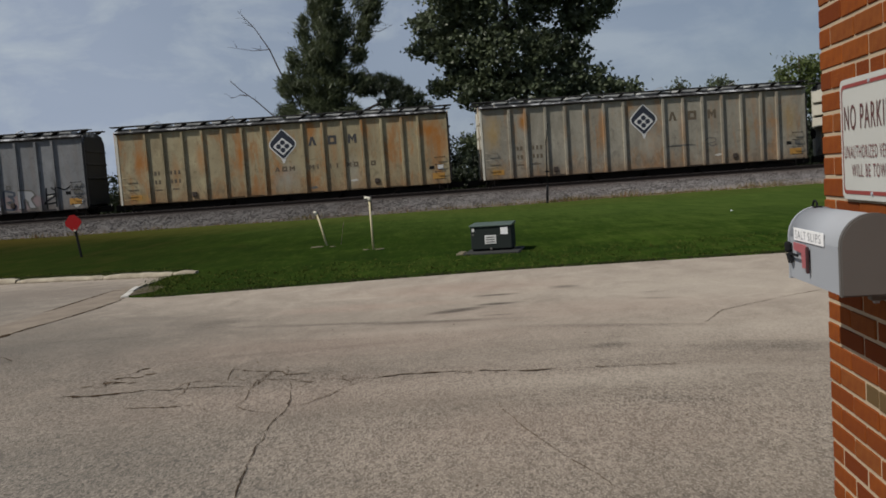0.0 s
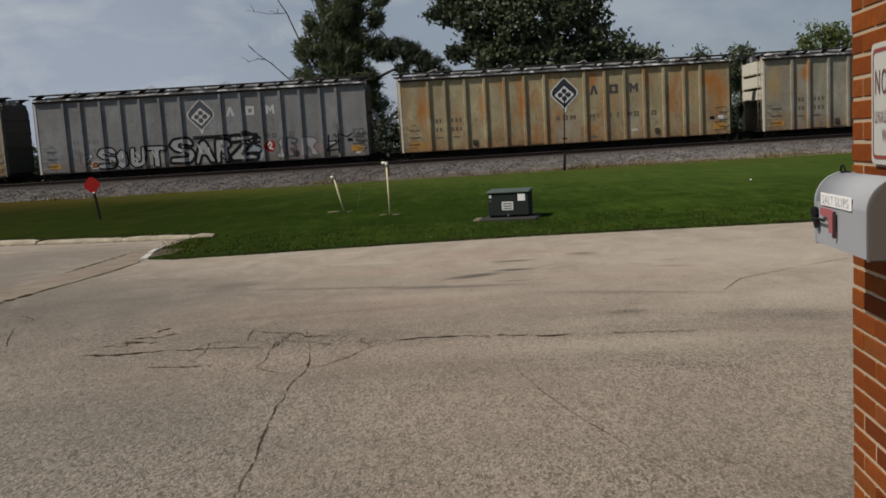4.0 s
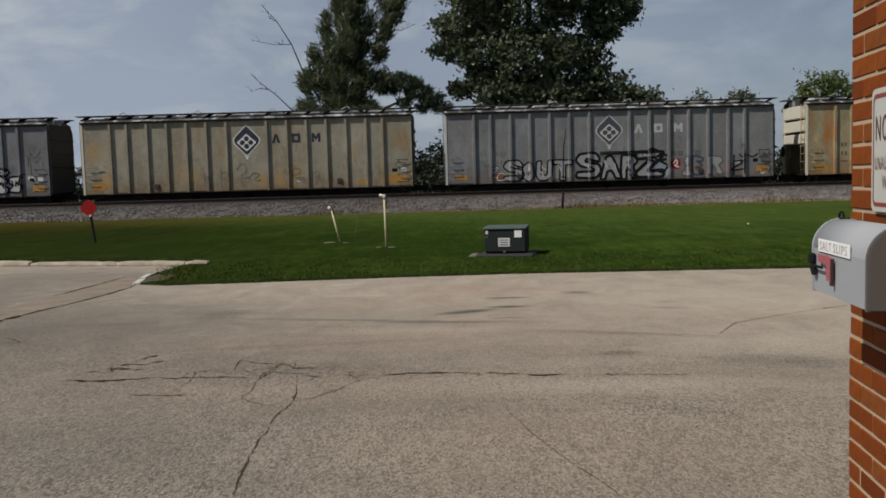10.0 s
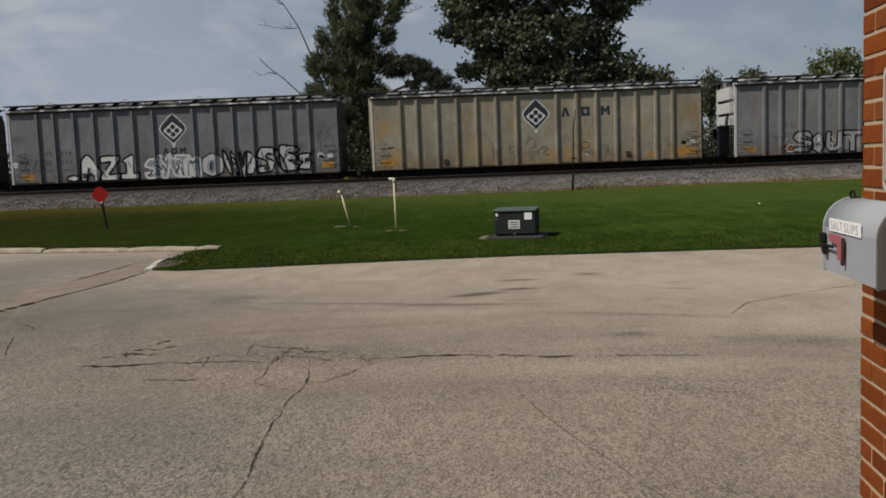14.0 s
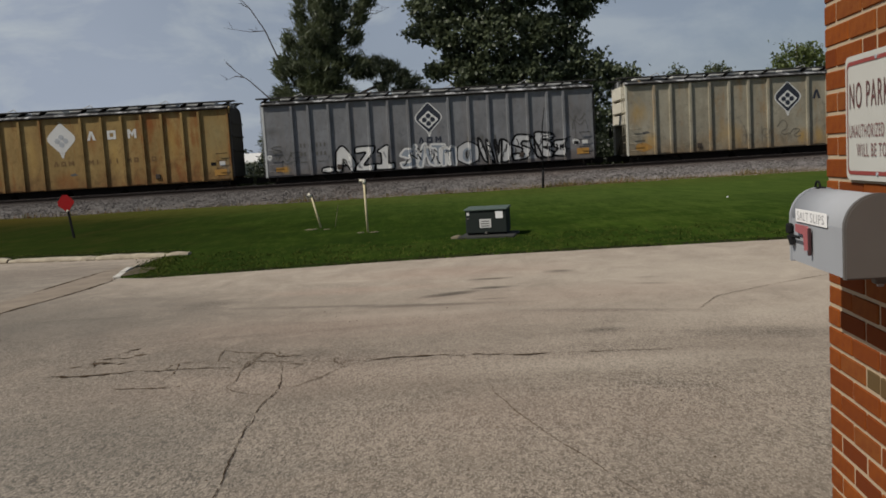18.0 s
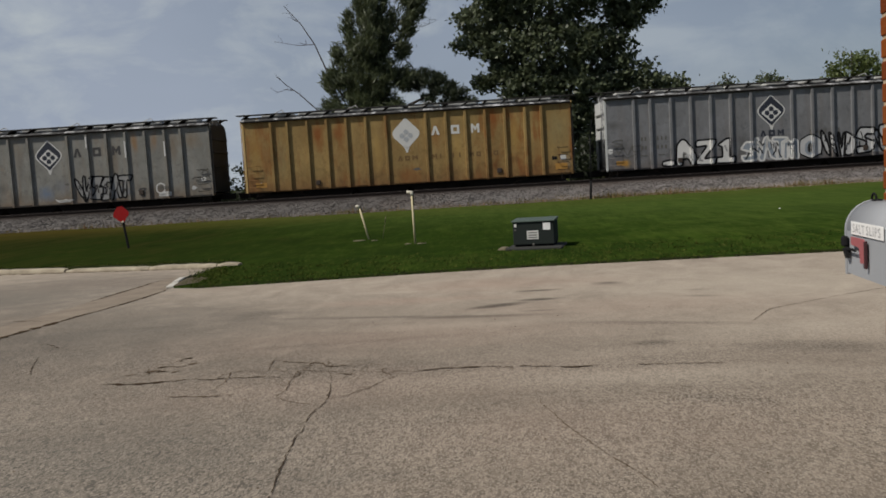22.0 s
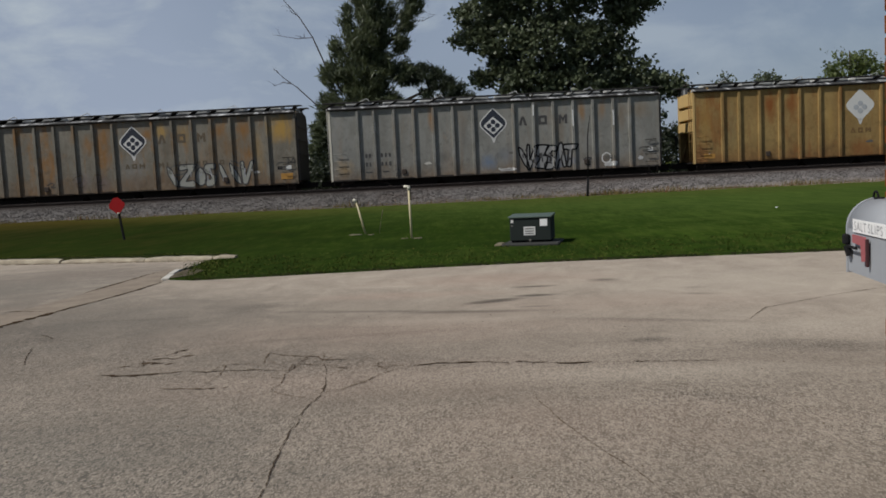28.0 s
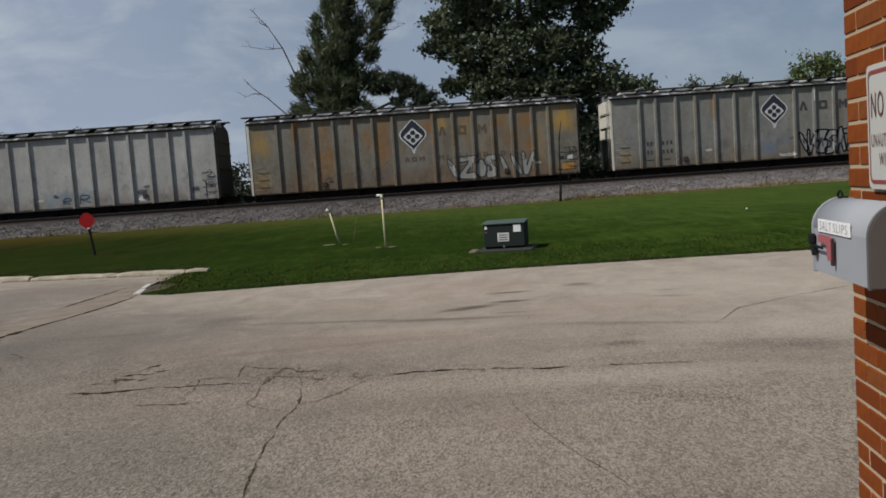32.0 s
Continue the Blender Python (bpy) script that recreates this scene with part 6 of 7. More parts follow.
    # below the floor
    part("centre_sill", soft_box(-HALF, -0.2, 0.62, HALF, 0.2, 0.92, 0.02), M["under"], car)
    for xc in (-4.1, -1.37, 1.37, 4.1):
        bm = bmesh.new()
        slab(bm, [(xc - 1.36, 0.98), (xc + 1.36, 0.98), (xc + 1.33, 0.74), (xc + 1.0, 0.45), (xc + 0.7, 0.30), (xc - 0.7, 0.30), (xc - 1.0, 0.45), (xc - 1.33, 0.74)], -1.02, 1.02, lambda u, v, d: (u, d, v))
        part("hopper_bay", bm, M["under"], car)
    part("floor_sheet", soft_box(-HALF + 0.1, SIDE + 0.04, Z0 - 0.10, HALF - 0.1, 1.40, Z0 - 0.05, 0.01), M["under"], car)
    part("brake_rigging", soft_box(-7.6, 0.25, 0.36, 7.6, 0.45, 0.66, 0.02), M["under"], car)
    for xc in (-0.35,):
        part("outlet_gate", soft_box(xc - 0.06, -1.10, 0.50, xc + 0.07, -1.02, 0.70, 0.01), M["under"], car)
    for x in (-6.6, 6.6):
        truck(car, x)
    # painted diamond with four dots
    if logo:
        rim, field, dots = {"blue": ("white", "blue", "blue"), "faded": ("pale_letter", "dull_blue", "dull_blue"), "grey": ("white", "blue", "blue"), "white": ("white", "white", "pale_dot")}[logo]
        zc = 3.36
        d = part("painted_diamond", face_plate(diamond(0, zc, 0.80, 0.80), 0.003), M[rim], car, "painted diamond emblem with four dots")
        part("diamond_stem", face_plate([(-0.13, zc - 0.68), (-0.035, zc - 0.94), (0.035, zc - 0.94), (0.13, zc - 0.68)], 0.003), M[rim], d)
        if logo != "white":
            part("diamond_field", face_plate(diamond(0, zc, 0.725, 0.73), 0.002, SIDE - 0.004), M[field], d)
            part("diamond_centre", face_plate(diamond(0, zc - 0.10, 0.50, 0.44, 0.10), 0.002, SIDE - 0.007), M[rim], d)
        for x, z in ((0, 0.185), (0, -0.185), (-0.205, 0), (0.205, 0)):
            part("diamond_dot", face_plate(disc(x, zc - 0.10 + z, 0.125), 0.002, SIDE - 0.010), M[dots], d)
    marks = marks or {}
    big = marks.get("big")
    if big:
        for x, k in ((1.47, "peak"), (2.46, "frame"), (3.46, "twin")):
            letter_block(car, x, 3.42, 0.42, 0.44, k, M[big])
    low = marks.get("low")
    if low:
        for x, w, k in ((-0.36, 0.24, "peak"), (0.0, 0.24, "frame"), (0.38, 0.27, "twin"), (1.35, 0.26, "twin"), (1.66, 0.06, "full"), (2.28, 0.07, "full"), (2.62, 0.06, "full"), (3.22, 0.20, "twin"), (3.56, 0.22, "frame"), (4.42, 0.24, "frame")):
            letter_block(car, x, 2.14, w, 0.23, k, M[low])
    under = marks.get("under")
    if under:
        for x, k in ((-0.42, "peak"), (0.0, "frame"), (0.44, "twin")):
            letter_block(car, x, 2.26, 0.30, 0.30, k, M[under])
    num = marks.get("num")
    if num:
        base = marks.get("num_z", 2.35)
        for x in (-6.40, -6.22, -5.62, -5.42, -5.22):
            for z in (base, base - 0.43):
                letter_block(car, x, z, rng.uniform(0.07, 0.12), 0.19, "full", M[num], "number_bar")
        for x in (-6.3, -5.45):
            letter_block(car, x, base - 0.82, 0.34, 0.05, "full", M[num], "number_bar")
    if marks.get("placard", True):
        part("placard", face_plate([(7.35, 1.12), (7.95, 1.12), (7.95, 1.42), (7.35, 1.42)], 0.004), M["yellow"], car, "orange rust-stained placard")
        part("notice_plate", face_plate([(7.62, 1.6), (7.9, 1.6), (7.9, 1.82), (7.62, 1.82)], 0.004), M["white" if rng.random() < 0.6 else "faint"], car)
        part("notice_plate", face_plate([(7.2, 1.62), (7.45, 1.62), (7.45, 1.78), (7.2, 1.78)], 0.004), M["black"], car)
    if marks.get("placard_left", True):
        part("placard", face_plate([(-7.7, 1.1), (-7.15, 1.1), (-7.15, 1.33), (-7.7, 1.33)], 0.004), M["yellow"], car, "orange rust-stained placard")
    for x, z in ((-4.55, 1.2), (4.55, 1.25)):
        part("vibrator_bracket", soft_box(x - 0.11, SIDE - 0.06, z - 0.12, x + 0.12, SIDE, z + 0.12, 0.02), M["tie"], car, "small grimy shaker bracket")
    for k in range(marks.get("scuffs", 2)):
        x, z = rng.uniform(-7.5, 7.5), rng.uniform(1.1, 2.0)
        part("scuff", face_plate([(x - 0.2, z), (x - 0.05, z - 0.06), (x + 0.22, z - 0.02), (x + 0.1, z + 0.08), (x - 0.1, z + 0.05)], 0.002), M["faint" if k % 2 else "pale_letter"], car)
    return car


TAG = dict(
    comb=[(-0.9, -1), (-0.8, 0.9), (0.8, 0.9), (0.8, 0.1), (-0.8, 0.0), (0.9, -0.9)],
    s=[(1, 0.75), (0, 1), (-0.95, 0.5), (0, 0.02), (0.95, -0.45), (0, -1), (-1, -0.7)],
    n=[(-0.95, -1), (-0.8, 0.95), (0, -0.1), (0.7, 0.95), (0.95, -1)],
    w=[(-1, 1), (-0.5, -1), (0, 0.6), (0.5, -1), (1, 1)],
    i=[(-0.1, 1), (0.1, 0), (0, -1)],
    e=[(0.9, 0.95), (-0.9, 0.8), (-0.8, -0.9), (0.95, -0.85)],
    z=[(-0.9, 0.85), (0.85, 0.9), (-0.8, -0.85), (0.95, -0.9)],
    hook=[(-0.9, 0.3), (-0.3, 1), (0.6, 0.8), (0.5, 0.1), (-0.4, -0.2), (0.2, -0.6), (1, -0.4)],
)
BLOB = dict(
    bolt=[(-0.9, 0.9), (0.9, 1), (0.35, 0.1), (0.95, 0.0), (0.9, -0.95), (-1, -0.9), (-0.25, -0.1), (-0.85, 0.15)],
    stem=[(-0.75, 0.55), (0, 1), (0.5, 1), (0.45, -0.45), (0.98, -0.5), (0.9, -1), (-0.95, -0.95), (-0.85, -0.5), (-0.35, -0.45), (-0.35, 0.35)],
    peak=[(-1, -1), (-0.45, 0.9), (0.15, 1), (1, -0.9), (0.5, -1), (0.1, -0.35), (-0.3, -0.35), (-0.55, -1)],
    bulb=[(0.1, 1), (-0.85, 0.55), (-0.95, -0.5), (-0.1, -1), (0.9, -0.6), (0.9, 0.5)],
    leaf=[(-0.9, 1), (-0.2, 0.7), (0.7, -0.3), (1, -1), (0.1, -0.7), (-0.7, 0.2)],
    fork=[(-1, 0.9), (-0.5, 1), (-0.1, -0.2), (0.4, 0.9), (1, 1), (0.3, -1), (-0.4, -1)],
    comb=[(-0.9, 1), (0.95, 0.8), (0.9, 0.4), (-0.1, 0.45), (0.8, 0.1), (0.7, -0.25), (-0.1, -0.2), (0.95, -0.6), (0.8, -1), (-0.8, -0.9)],
    wave=[(0.95, 0.9), (-0.5, 1), (-0.95, 0.3), (0.1, -0.1), (0.0, -0.45), (-0.9, -0.5), (-0.7, -1), (0.6, -0.95), (0.95, -0.2), (0.0, 0.2), (0.2, 0.5), (0.9, 0.45)],
    ess=[(0.9, 0.6), (0.5, 1), (-0.6, 0.95), (-1, 0.45), (-0.6, -0.05), (0.35, -0.25), (0.3, -0.5), (-0.9, -0.55), (-0.95, -0.95), (0.5, -1), (1, -0.5), (0.8, 0.05), (-0.2, 0.3), (-0.1, 0.55), (0.8, 0.3)],
    cup=[(-1, 0.9), (-0.4, 1), (-0.35, -0.3), (0.05, -0.5), (0.35, -0.3), (0.4, 1), (1, 0.95), (0.9, -0.6), (0.3, -1), (-0.5, -1), (-0.95, -0.5)],
    leg=[(-0.9, -1), (-0.9, 1), (0.5, 1), (0.95, 0.5), (0.5, 0.0), (1, -1), (0.3, -1), (-0.1, -0.1), (-0.3, -0.1), (-0.3, -1)],
    bend=[(-0.9, 1), (0.9, 1), (0.85, 0.55), (-0.1, -0.5), (0.95, -0.5), (0.9, -1), (-1, -1), (-0.95, -0.6), (0.05, 0.5), (-0.9, 0.5)],
    arch=[(-1, -1), (-0.9, 0.8), (-0.3, 0.95), (0, 0.6), (0.4, 0.95), (0.95, 0.7), (1, -1), (0.5, -1), (0.4, 0.2), (0.1, 0.2), (0.1, -0.9), (-0.2, -0.9), (-0.3, 0.2), (-0.5, 0.2), (-0.5, -1)],
    bow=[(-0.9, -1), (-0.7, 1), (0.3, 0.9), (0.95, 0.1), (0.5, -0.9)],
    tent=[(-0.95, -0.95), (-0.85, 0.5), (-0.45, 1), (0.0, 0.95), (0.95, -0.2), (0.9, -1), (0.5, -1), (0.2, -0.5), (-0.3, -0.55), (-0.4, -1)],
    hat=[(-1, 0.6), (-0.95, 1), (1, 0.95), (0.95, 0.5), (0.3, 0.5), (0.25, -1), (-0.3, -0.95), (-0.3, 0.5)],
)


def soft_outline(poly, n=6):
    """A closed outline drawn through its points with soft corners."""
    out, k = [], len(poly)
    for i in range(k):
        p0, p1, p2, p3 = (Vector(poly[(i + j) % k]) for j in (-1, 0, 1, 2))
        for s in range(n):
            t = s / n
            out.append(0.5 * ((2 * p1) + 0.6 * (p2 - p0) * t + (1.2 * p0 - 4.2 * p1 + 3.6 * p2 - 0.6 * p3) * t * t + (-0.6 * p0 + 2.2 * p1 - 2.2 * p2 + 0.6 * p3) * t ** 3))
    return out


def spray_fill(outline, lift):
    """Paint laid over panels and posts inside an outline."""
    bm = bmesh.new()
    x0, x1 = min(p.x for p in outline), max(p.x for p in outline)
    n = max(3, int((x1 - x0) / 0.024))
    for i in range(n):
        xa, xb = x0 + (x1 - x0) * i / n, x0 + (x1 - x0) * (i + 1) / n
        xm = (xa + xb) / 2
        cuts = sorted(p.y + (q.y - p.y) * (xm - p.x) / (q.x - p.x) for p, q in zip(outline, outline[1:] + outline[:1]) if (p.x <= xm) != (q.x <= xm))
        for lo, hi in zip(cuts[::2], cuts[1::2]):
            ya, yb = surface_y(xa) - lift, surface_y(xb) - lift
            bm.faces.new([bm.verts.new(v) for v in ((xa, ya, lo), (xb, yb, lo), (xb, yb, hi), (xa, ya, hi))])
    return bm


def blobs(car, spec, fill, line, rim, detail=None, seed=1, strokes=2, loose=0.35):
    """Bulging sprayed shapes that spell nothing, edged with a line and hatched inside."""
    rng = random.Random(seed)
    for x, z, w, h, kind in spec:
        lean = rng.uniform(-0.08, 0.16) * loose
        poly = [(x + u * w / 2 * (1 + loose * rng.uniform(-0.10, 0.12)) + v * lean * h / 2, z + v * h / 2 * (1 + loose * rng.uniform(-0.07, 0.06))) for u, v in BLOB[kind]]
        o = soft_outline(poly)
        if line:
            part("spray_outline", stroke([(p.x, p.y) for p in o[::2] + o[:1]], 2 * rim, 0.012 if fill else 0.008), M[line], car)
        if fill:
            part("spray_fill", spray_fill(o, 0.008), M[fill], car)
        if detail:
            for j in range(strokes):
                a = (x + rng.uniform(-0.3, 0.3) * w, z + rng.uniform(-0.1, 0.38) * h)
                b = (a[0] + rng.uniform(-0.25, 0.3) * w, a[1] - rng.uniform(0.15, 0.4) * h)
                part("spray_hatch", stroke([a, ((a[0] + b[0]) / 2 + rng.uniform(-.06, .06), (a[1] + b[1]) / 2), b], rng.uniform(0.035, 0.075), 0.015), M[detail], car)


def wash(car, x, z, w, h, mat, seed=1):
    """A worn patch of thin paint with an uneven edge."""
    rng = random.Random(seed)
    poly = [(x + w / 2 * math.cos(a) * rng.uniform(0.75, 1.15), max(Z0 + 0.02, z + h / 2 * math.sin(a) * rng.uniform(0.7, 1.2))) for a in [i * math.pi / 6 for i in range(12)]]
    part("paint_patch", spray_fill(soft_outline(poly), 0.004), M[mat], car)


def tag_letters(car, spec, fill, line, body, rim):
    """Thin sprayed scrawl that spells nothing."""
    rng = random.Random(len(spec) * 7 + int(spec[0][0] * 10))
    for x, z, w, h, kind in spec:
        pts = [(x + u * w / 2 * rng.uniform(0.7, 1.3) + rng.uniform(-0.1, 0.1) * w, z + v * h / 2 * rng.uniform(0.8, 1.12)) for u, v in TAG[kind]]
        if line:
            part("spray_outline", stroke(pts, body + 2 * rim, 0.010), M[line], car)
        if fill:
            part("spray_fill", stroke(pts, body, 0.014), M[fill], car)


def build_train():
    cars = []
    cars.append(hopper_car("hopper_car", "white covered hopper car at the head of those seen", "pale", None, dict(placard=False)))
    cars.append(hopper_car("hopper_car", "tan covered hopper car with dark lettering and rust stains", "tan", "blue", dict(big="dim", num="dim", scuffs=2)))
    cars.append(hopper_car("hopper_car", "yellowed rust-streaked covered hopper car with dark lettering", "yellow", "blue", dict(big="letter_dark", low="dim", num="dim", scuffs=2)))
    cars.append(hopper_car("hopper_car", "grey covered hopper car with black sprayed lettering", "grey", "faded", dict(big="spray_light", low="faint", num="dim_grey", scuffs=2)))
    cars.append(hopper_car("hopper_car", "beige covered hopper car with a dark diamond emblem", "beige", "blue", dict(big="blue", scuffs=2)))
    cars.append(hopper_car("hopper_car", "slate grey covered hopper car with white sprayed lettering", "slate", "blue", dict(num="faint", under="blue", scuffs=2)))
    cars.append(hopper_car("hopper_car", "orange-brown stained covered hopper car with a white diamond", "orange", "white", dict(big="white", low="rust_letter", scuffs=2)))
    cars.append(hopper_car("hopper_car", "stone grey covered hopper car with small sprayed lettering", "stone", "blue", dict(big="letter_dark", num="letter_dark", num_z=2.08, placard=False, placard_left=False, scuffs=2)))
    cars.append(hopper_car("hopper_car", "drab rust-stained covered hopper car with pale sprayed lettering", "drab", "blue", dict(big="dim", low="dim", placard_left=False, scuffs=2)))
    cars.append(hopper_car("hopper_car", "pale grey covered hopper car with blue scrawl", "chalk", None, dict(placard=False, placard_left=False, scuffs=2)))
    # sprayed shapes, car by car
    d = cars[3]
    wash(d, -3.4, 1.35, 3.9, 0.85, "spray_pale", 3)
    wash(d, 0.2, 1.40, 3.4, 0.95, "spray_pale", 4)
    wash(d, 4.9, 1.35, 2.4, 0.8, "spray_mauve", 5)
    wash(d, 2.55, 1.35, 0.9, 0.9, "spray_blue", 6)
    wash(d, -1.25, 1.08, 0.55, 0.25, "yellow", 7)
    wash(d, 1.65, 1.10, 0.45, 0.3, "yellow", 8)
    wash(d, -5.55, 1.2, 0.5, 0.5, "rust", 9)
    blobs(d, [(-4.80, 1.50, 1.0, 1.02, "ess"), (-4.08, 1.42, 0.60, 0.95, "bulb"), (-3.28, 1.45, 0.82, 0.95, "cup"), (-2.35, 1.46, 1.0, 1.0, "hat")], "spray_mid", "black", 0.04, "spray_light", 31, 2)
    blobs(d, [(-4.08, 1.42, 0.22, 0.40, "bulb"), (0.98, 1.75, 0.26, 0.22, "bulb"), (0.02, 1.55, 0.16, 0.22, "leaf")], "black", None, 0.0, None, 35)
    blobs(d, [(-1.05, 1.66, 1.25, 1.22, "ess"), (0.05, 1.52, 1.05, 1.08, "peak"), (0.98, 1.52, 0.85, 1.10, "leg")], "spray_mid", "black", 0.065, "spray_light", 32, 2)
    blobs(d, [(2.0, 1.62, 1.35, 1.22, "bend")], "spray_mid", "black", 0.085, "spray_light", 36, 1)
    tag_letters(d, [(2.2, 2.0, 1.1, 0.75, "hook"), (2.62, 1.7, 0.5, 0.9, "s")], None, "black", 0.0, 0.055)
    wash(d, 3.32, 1.62, 0.52, 0.60, "stop_red", 10)
    tag_letters(d, [(3.32, 1.58, 0.34, 0.42, "hook")], None, "white", 0.0, 0.035)
    blobs(d, [(4.40, 1.52, 0.52, 0.90, "comb")], None, "dull_blue", 0.05, "faint", 33, 2)
    blobs(d, [(5.28, 1.50, 0.85, 0.85, "leg"), (3.85, 1.50, 0.40, 0.95, "stem")], "spray_mid", "faint", 0.035, "faint", 37, 2)
    tag_letters(d, [(6.25, 1.55, 0.35, 1.1, "i"), (6.45, 1.45, 0.6, 0.5, "z"), (6.72, 1.8, 0.25, 1.5, "i")], None, "black", 0.0, 0.035)
    tag_letters(d, [(-6.02, 1.48, 0.35, 0.55, "e")], "spray_mauve", "faint", 0.05, 0.02)
    tag_letters(d, [(-5.75, 1.42, 0.35, 0.5, "z"), (-5.45, 1.2, 0.35, 0.35, "e")], "white", "black", 0.04, 0.025)
    tag_letters(d, [(0.9, 2.24, 2.9, 0.12, "z"), (6.9, 1.95, 0.9, 0.15, "w")], None, "black", 0.0, 0.03)
    wash(d, 7.75, 1.2, 0.5, 0.4, "pale_letter", 11)
    tag_letters(d, [(7.8, 1.55, 0.5, 0.5, "hook"), (7.75, 2.0, 0.6, 0.3, "w")], None, "faint", 0.0, 0.03)
    f = cars[5]
    wash(f, 4.6, 1.40, 3.8, 0.85, "spray_mid", 4)
    wash(f, -0.1, 1.40, 2.6, 0.85, "spray_mid", 5)
    blobs(f, [(-4.25, 1.56, 1.02, 1.25, "tent"), (-3.26, 1.52, 1.02, 1.18, "bend"), (-2.30, 1.52, 0.95, 1.18, "stem"), (-5.12, 1.08, 0.66, 0.30, "bulb")], "white", "black", 0.045, "spray_mid", 41, 1)
    blobs(f, [(-4.28, 1.38, 0.30, 0.40, "bow"), (-3.55, 1.15, 0.30, 0.18, "leaf")], "black", None, 0.0, None, 45)
    blobs(f, [(-1.05, 1.42, 0.95, 0.90, "wave"), (-0.52, 1.52, 0.66, 1.05, "fork"), (-0.05, 1.48, 0.62, 1.05, "leaf"), (0.38, 1.52, 0.66, 1.05, "hat"), (0.92, 1.45, 0.72, 0.95, "arch")], "spray_blue", "white", 0.05, "black", 42, 3, 0.9)
    blobs(f, [(1.88, 1.50, 1.12, 1.18, "bulb")], "spray_light", "black", 0.03, None, 43)
    blobs(f, [(1.84, 1.42, 0.36, 0.60, "bulb")], "black", "spray_blue", 0.06, None, 46)
    blobs(f, [(2.62, 1.60, 0.50, 1.25, "leaf"), (2.98, 1.55, 0.40, 1.20, "leaf"), (3.42, 1.50, 0.42, 1.10, "fork"), (3.80, 1.50, 0.55, 1.05, "bow"), (4.55, 1.64, 0.95, 1.25, "wave"), (5.25, 1.62, 0.60, 1.20, "leaf"), (5.72, 1.70, 0.95, 1.25, "comb"), (6.48, 1.50, 0.66, 0.80, "bolt")], "spray_light", "black", 0.05, "black", 44, 3, 0.8)
    tag_letters(f, [(2.2, 2.15, 0.9, 0.3, "w"), (3.3, 1.9, 0.3, 0.8, "i")], None, "faint", 0.0, 0.03)
    tag_letters(f, [(5.9, 2.15, 0.9, 0.35, "hook"), (6.9, 1.7, 0.3, 0.6, "e")], None, "black", 0.0, 0.022)
    tag_letters(f, [(7.4, 2.95, 0.8, 0.4, "w"), (7.55, 2.6, 0.7, 0.5, "n"), (7.3, 2.3, 0.2, 0.9, "i")], None, "faint", 0.0, 0.016)
    tag_letters(f, [(-7.3, 1.85, 0.9, 0.45, "w"), (-7.1, 1.5, 0.8, 0.3, "n"), (-7.6, 2.2, 0.5, 0.35, "s"), (-6.6, 1.9, 0.5, 0.3, "e")], None, "faint", 0.0, 0.02)
    wash(f, 7.3, 1.75, 0.4, 0.3, "white", 12)
    wash(f, -8.0, 1.85, 0.3, 0.3, "white", 13)
    h = cars[7]
    wash(h, 2.7, 1.30, 2.7, 0.7, "spray_blue_grey", 5)
    blobs(h, [(1.45, 1.62, 0.50, 1.10, "leaf"), (1.80, 1.60, 0.50, 1.15, "fork"), (2.35, 1.62, 0.55, 1.15, "bolt"), (2.78, 1.58, 0.55, 1.15, "wave"), (3.30, 1.62, 0.55, 1.15, "peak"), (3.75, 1.60, 0.62, 1.10, "hat")], "spray_grey", "black", 0.040, "letter_dark", 51, 3, 1.3)
    blobs(h, [(5.55, 1.40, 0.42, 0.50, "bulb")], None, "white", 0.03, None, 53)
    tag_letters(h, [(4.6, 1.3, 0.5, 0.3, "hook")], None, "letter_dark", 0.0, 0.03)
    tag_letters(h, [(0.65, 1.08, 0.8, 0.12, "w"), (0.65, 1.05, 0.85, 0.06, "z")], "white", None, 0.07, 0.0)
    tag_letters(h, [(5.75, 1.1, 0.7, 0.10, "z")], "white", None, 0.12, 0.0)
    tag_letters(h, [(5.75, 1.4, 0.4, 0.15, "comb"), (-4.9, 1.15, 0.35, 0.4, "hook"), (7.5, 1.7, 0.8, 0.3, "hook"), (7.9, 2.0, 0.4, 0.3, "hook")], None, "faint", 0.0, 0.022)
    wash(h, 7.75, 1.72, 0.30, 0.26, "white", 14)
    wash(h, 7.25, 1.32, 0.25, 0.2, "spray_light", 15)
    for x, z, l in ((-5.9, 3.55, 0.6), (3.95, 3.4, 0.9), (5.94, 3.4, 0.75), (2.0, 3.9, 0.5)):
        tag_letters(h, [(x, z, 0.04, l, "i")], "white", None, 0.075, 0.0)
    g = cars[8]
    blobs(g, [(1.90, 1.50, 0.62, 1.05, "leaf"), (2.62, 1.55, 0.85, 1.12, "bend"), (3.30, 1.45, 0.50, 0.9, "bulb"), (3.78, 1.55, 0.62, 1.10, "wave"), (4.45, 1.58, 0.50, 1.0, "leaf"), (5.05, 1.52, 0.60, 1.05, "leaf"), (5.62, 1.55, 0.75, 1.08, "fork")], "spray_drab", "letter_dark", 0.030, "spray_mid", 61, 2, 1.0)
    blobs(g, [(2.2, 1.85, 0.9, 0.5, "bulb"), (3.3, 1.85, 0.8, 0.5, "leaf"), (5.2, 1.95, 0.8, 0.45, "leaf")], None, "faint", 0.03, None, 62)
    tag_letters(g, [(-2.9, 1.45, 0.5, 0.8, "hook"), (-1.9, 1.45, 0.5, 0.7, "hook")], None, "dim", 0.0, 0.025)
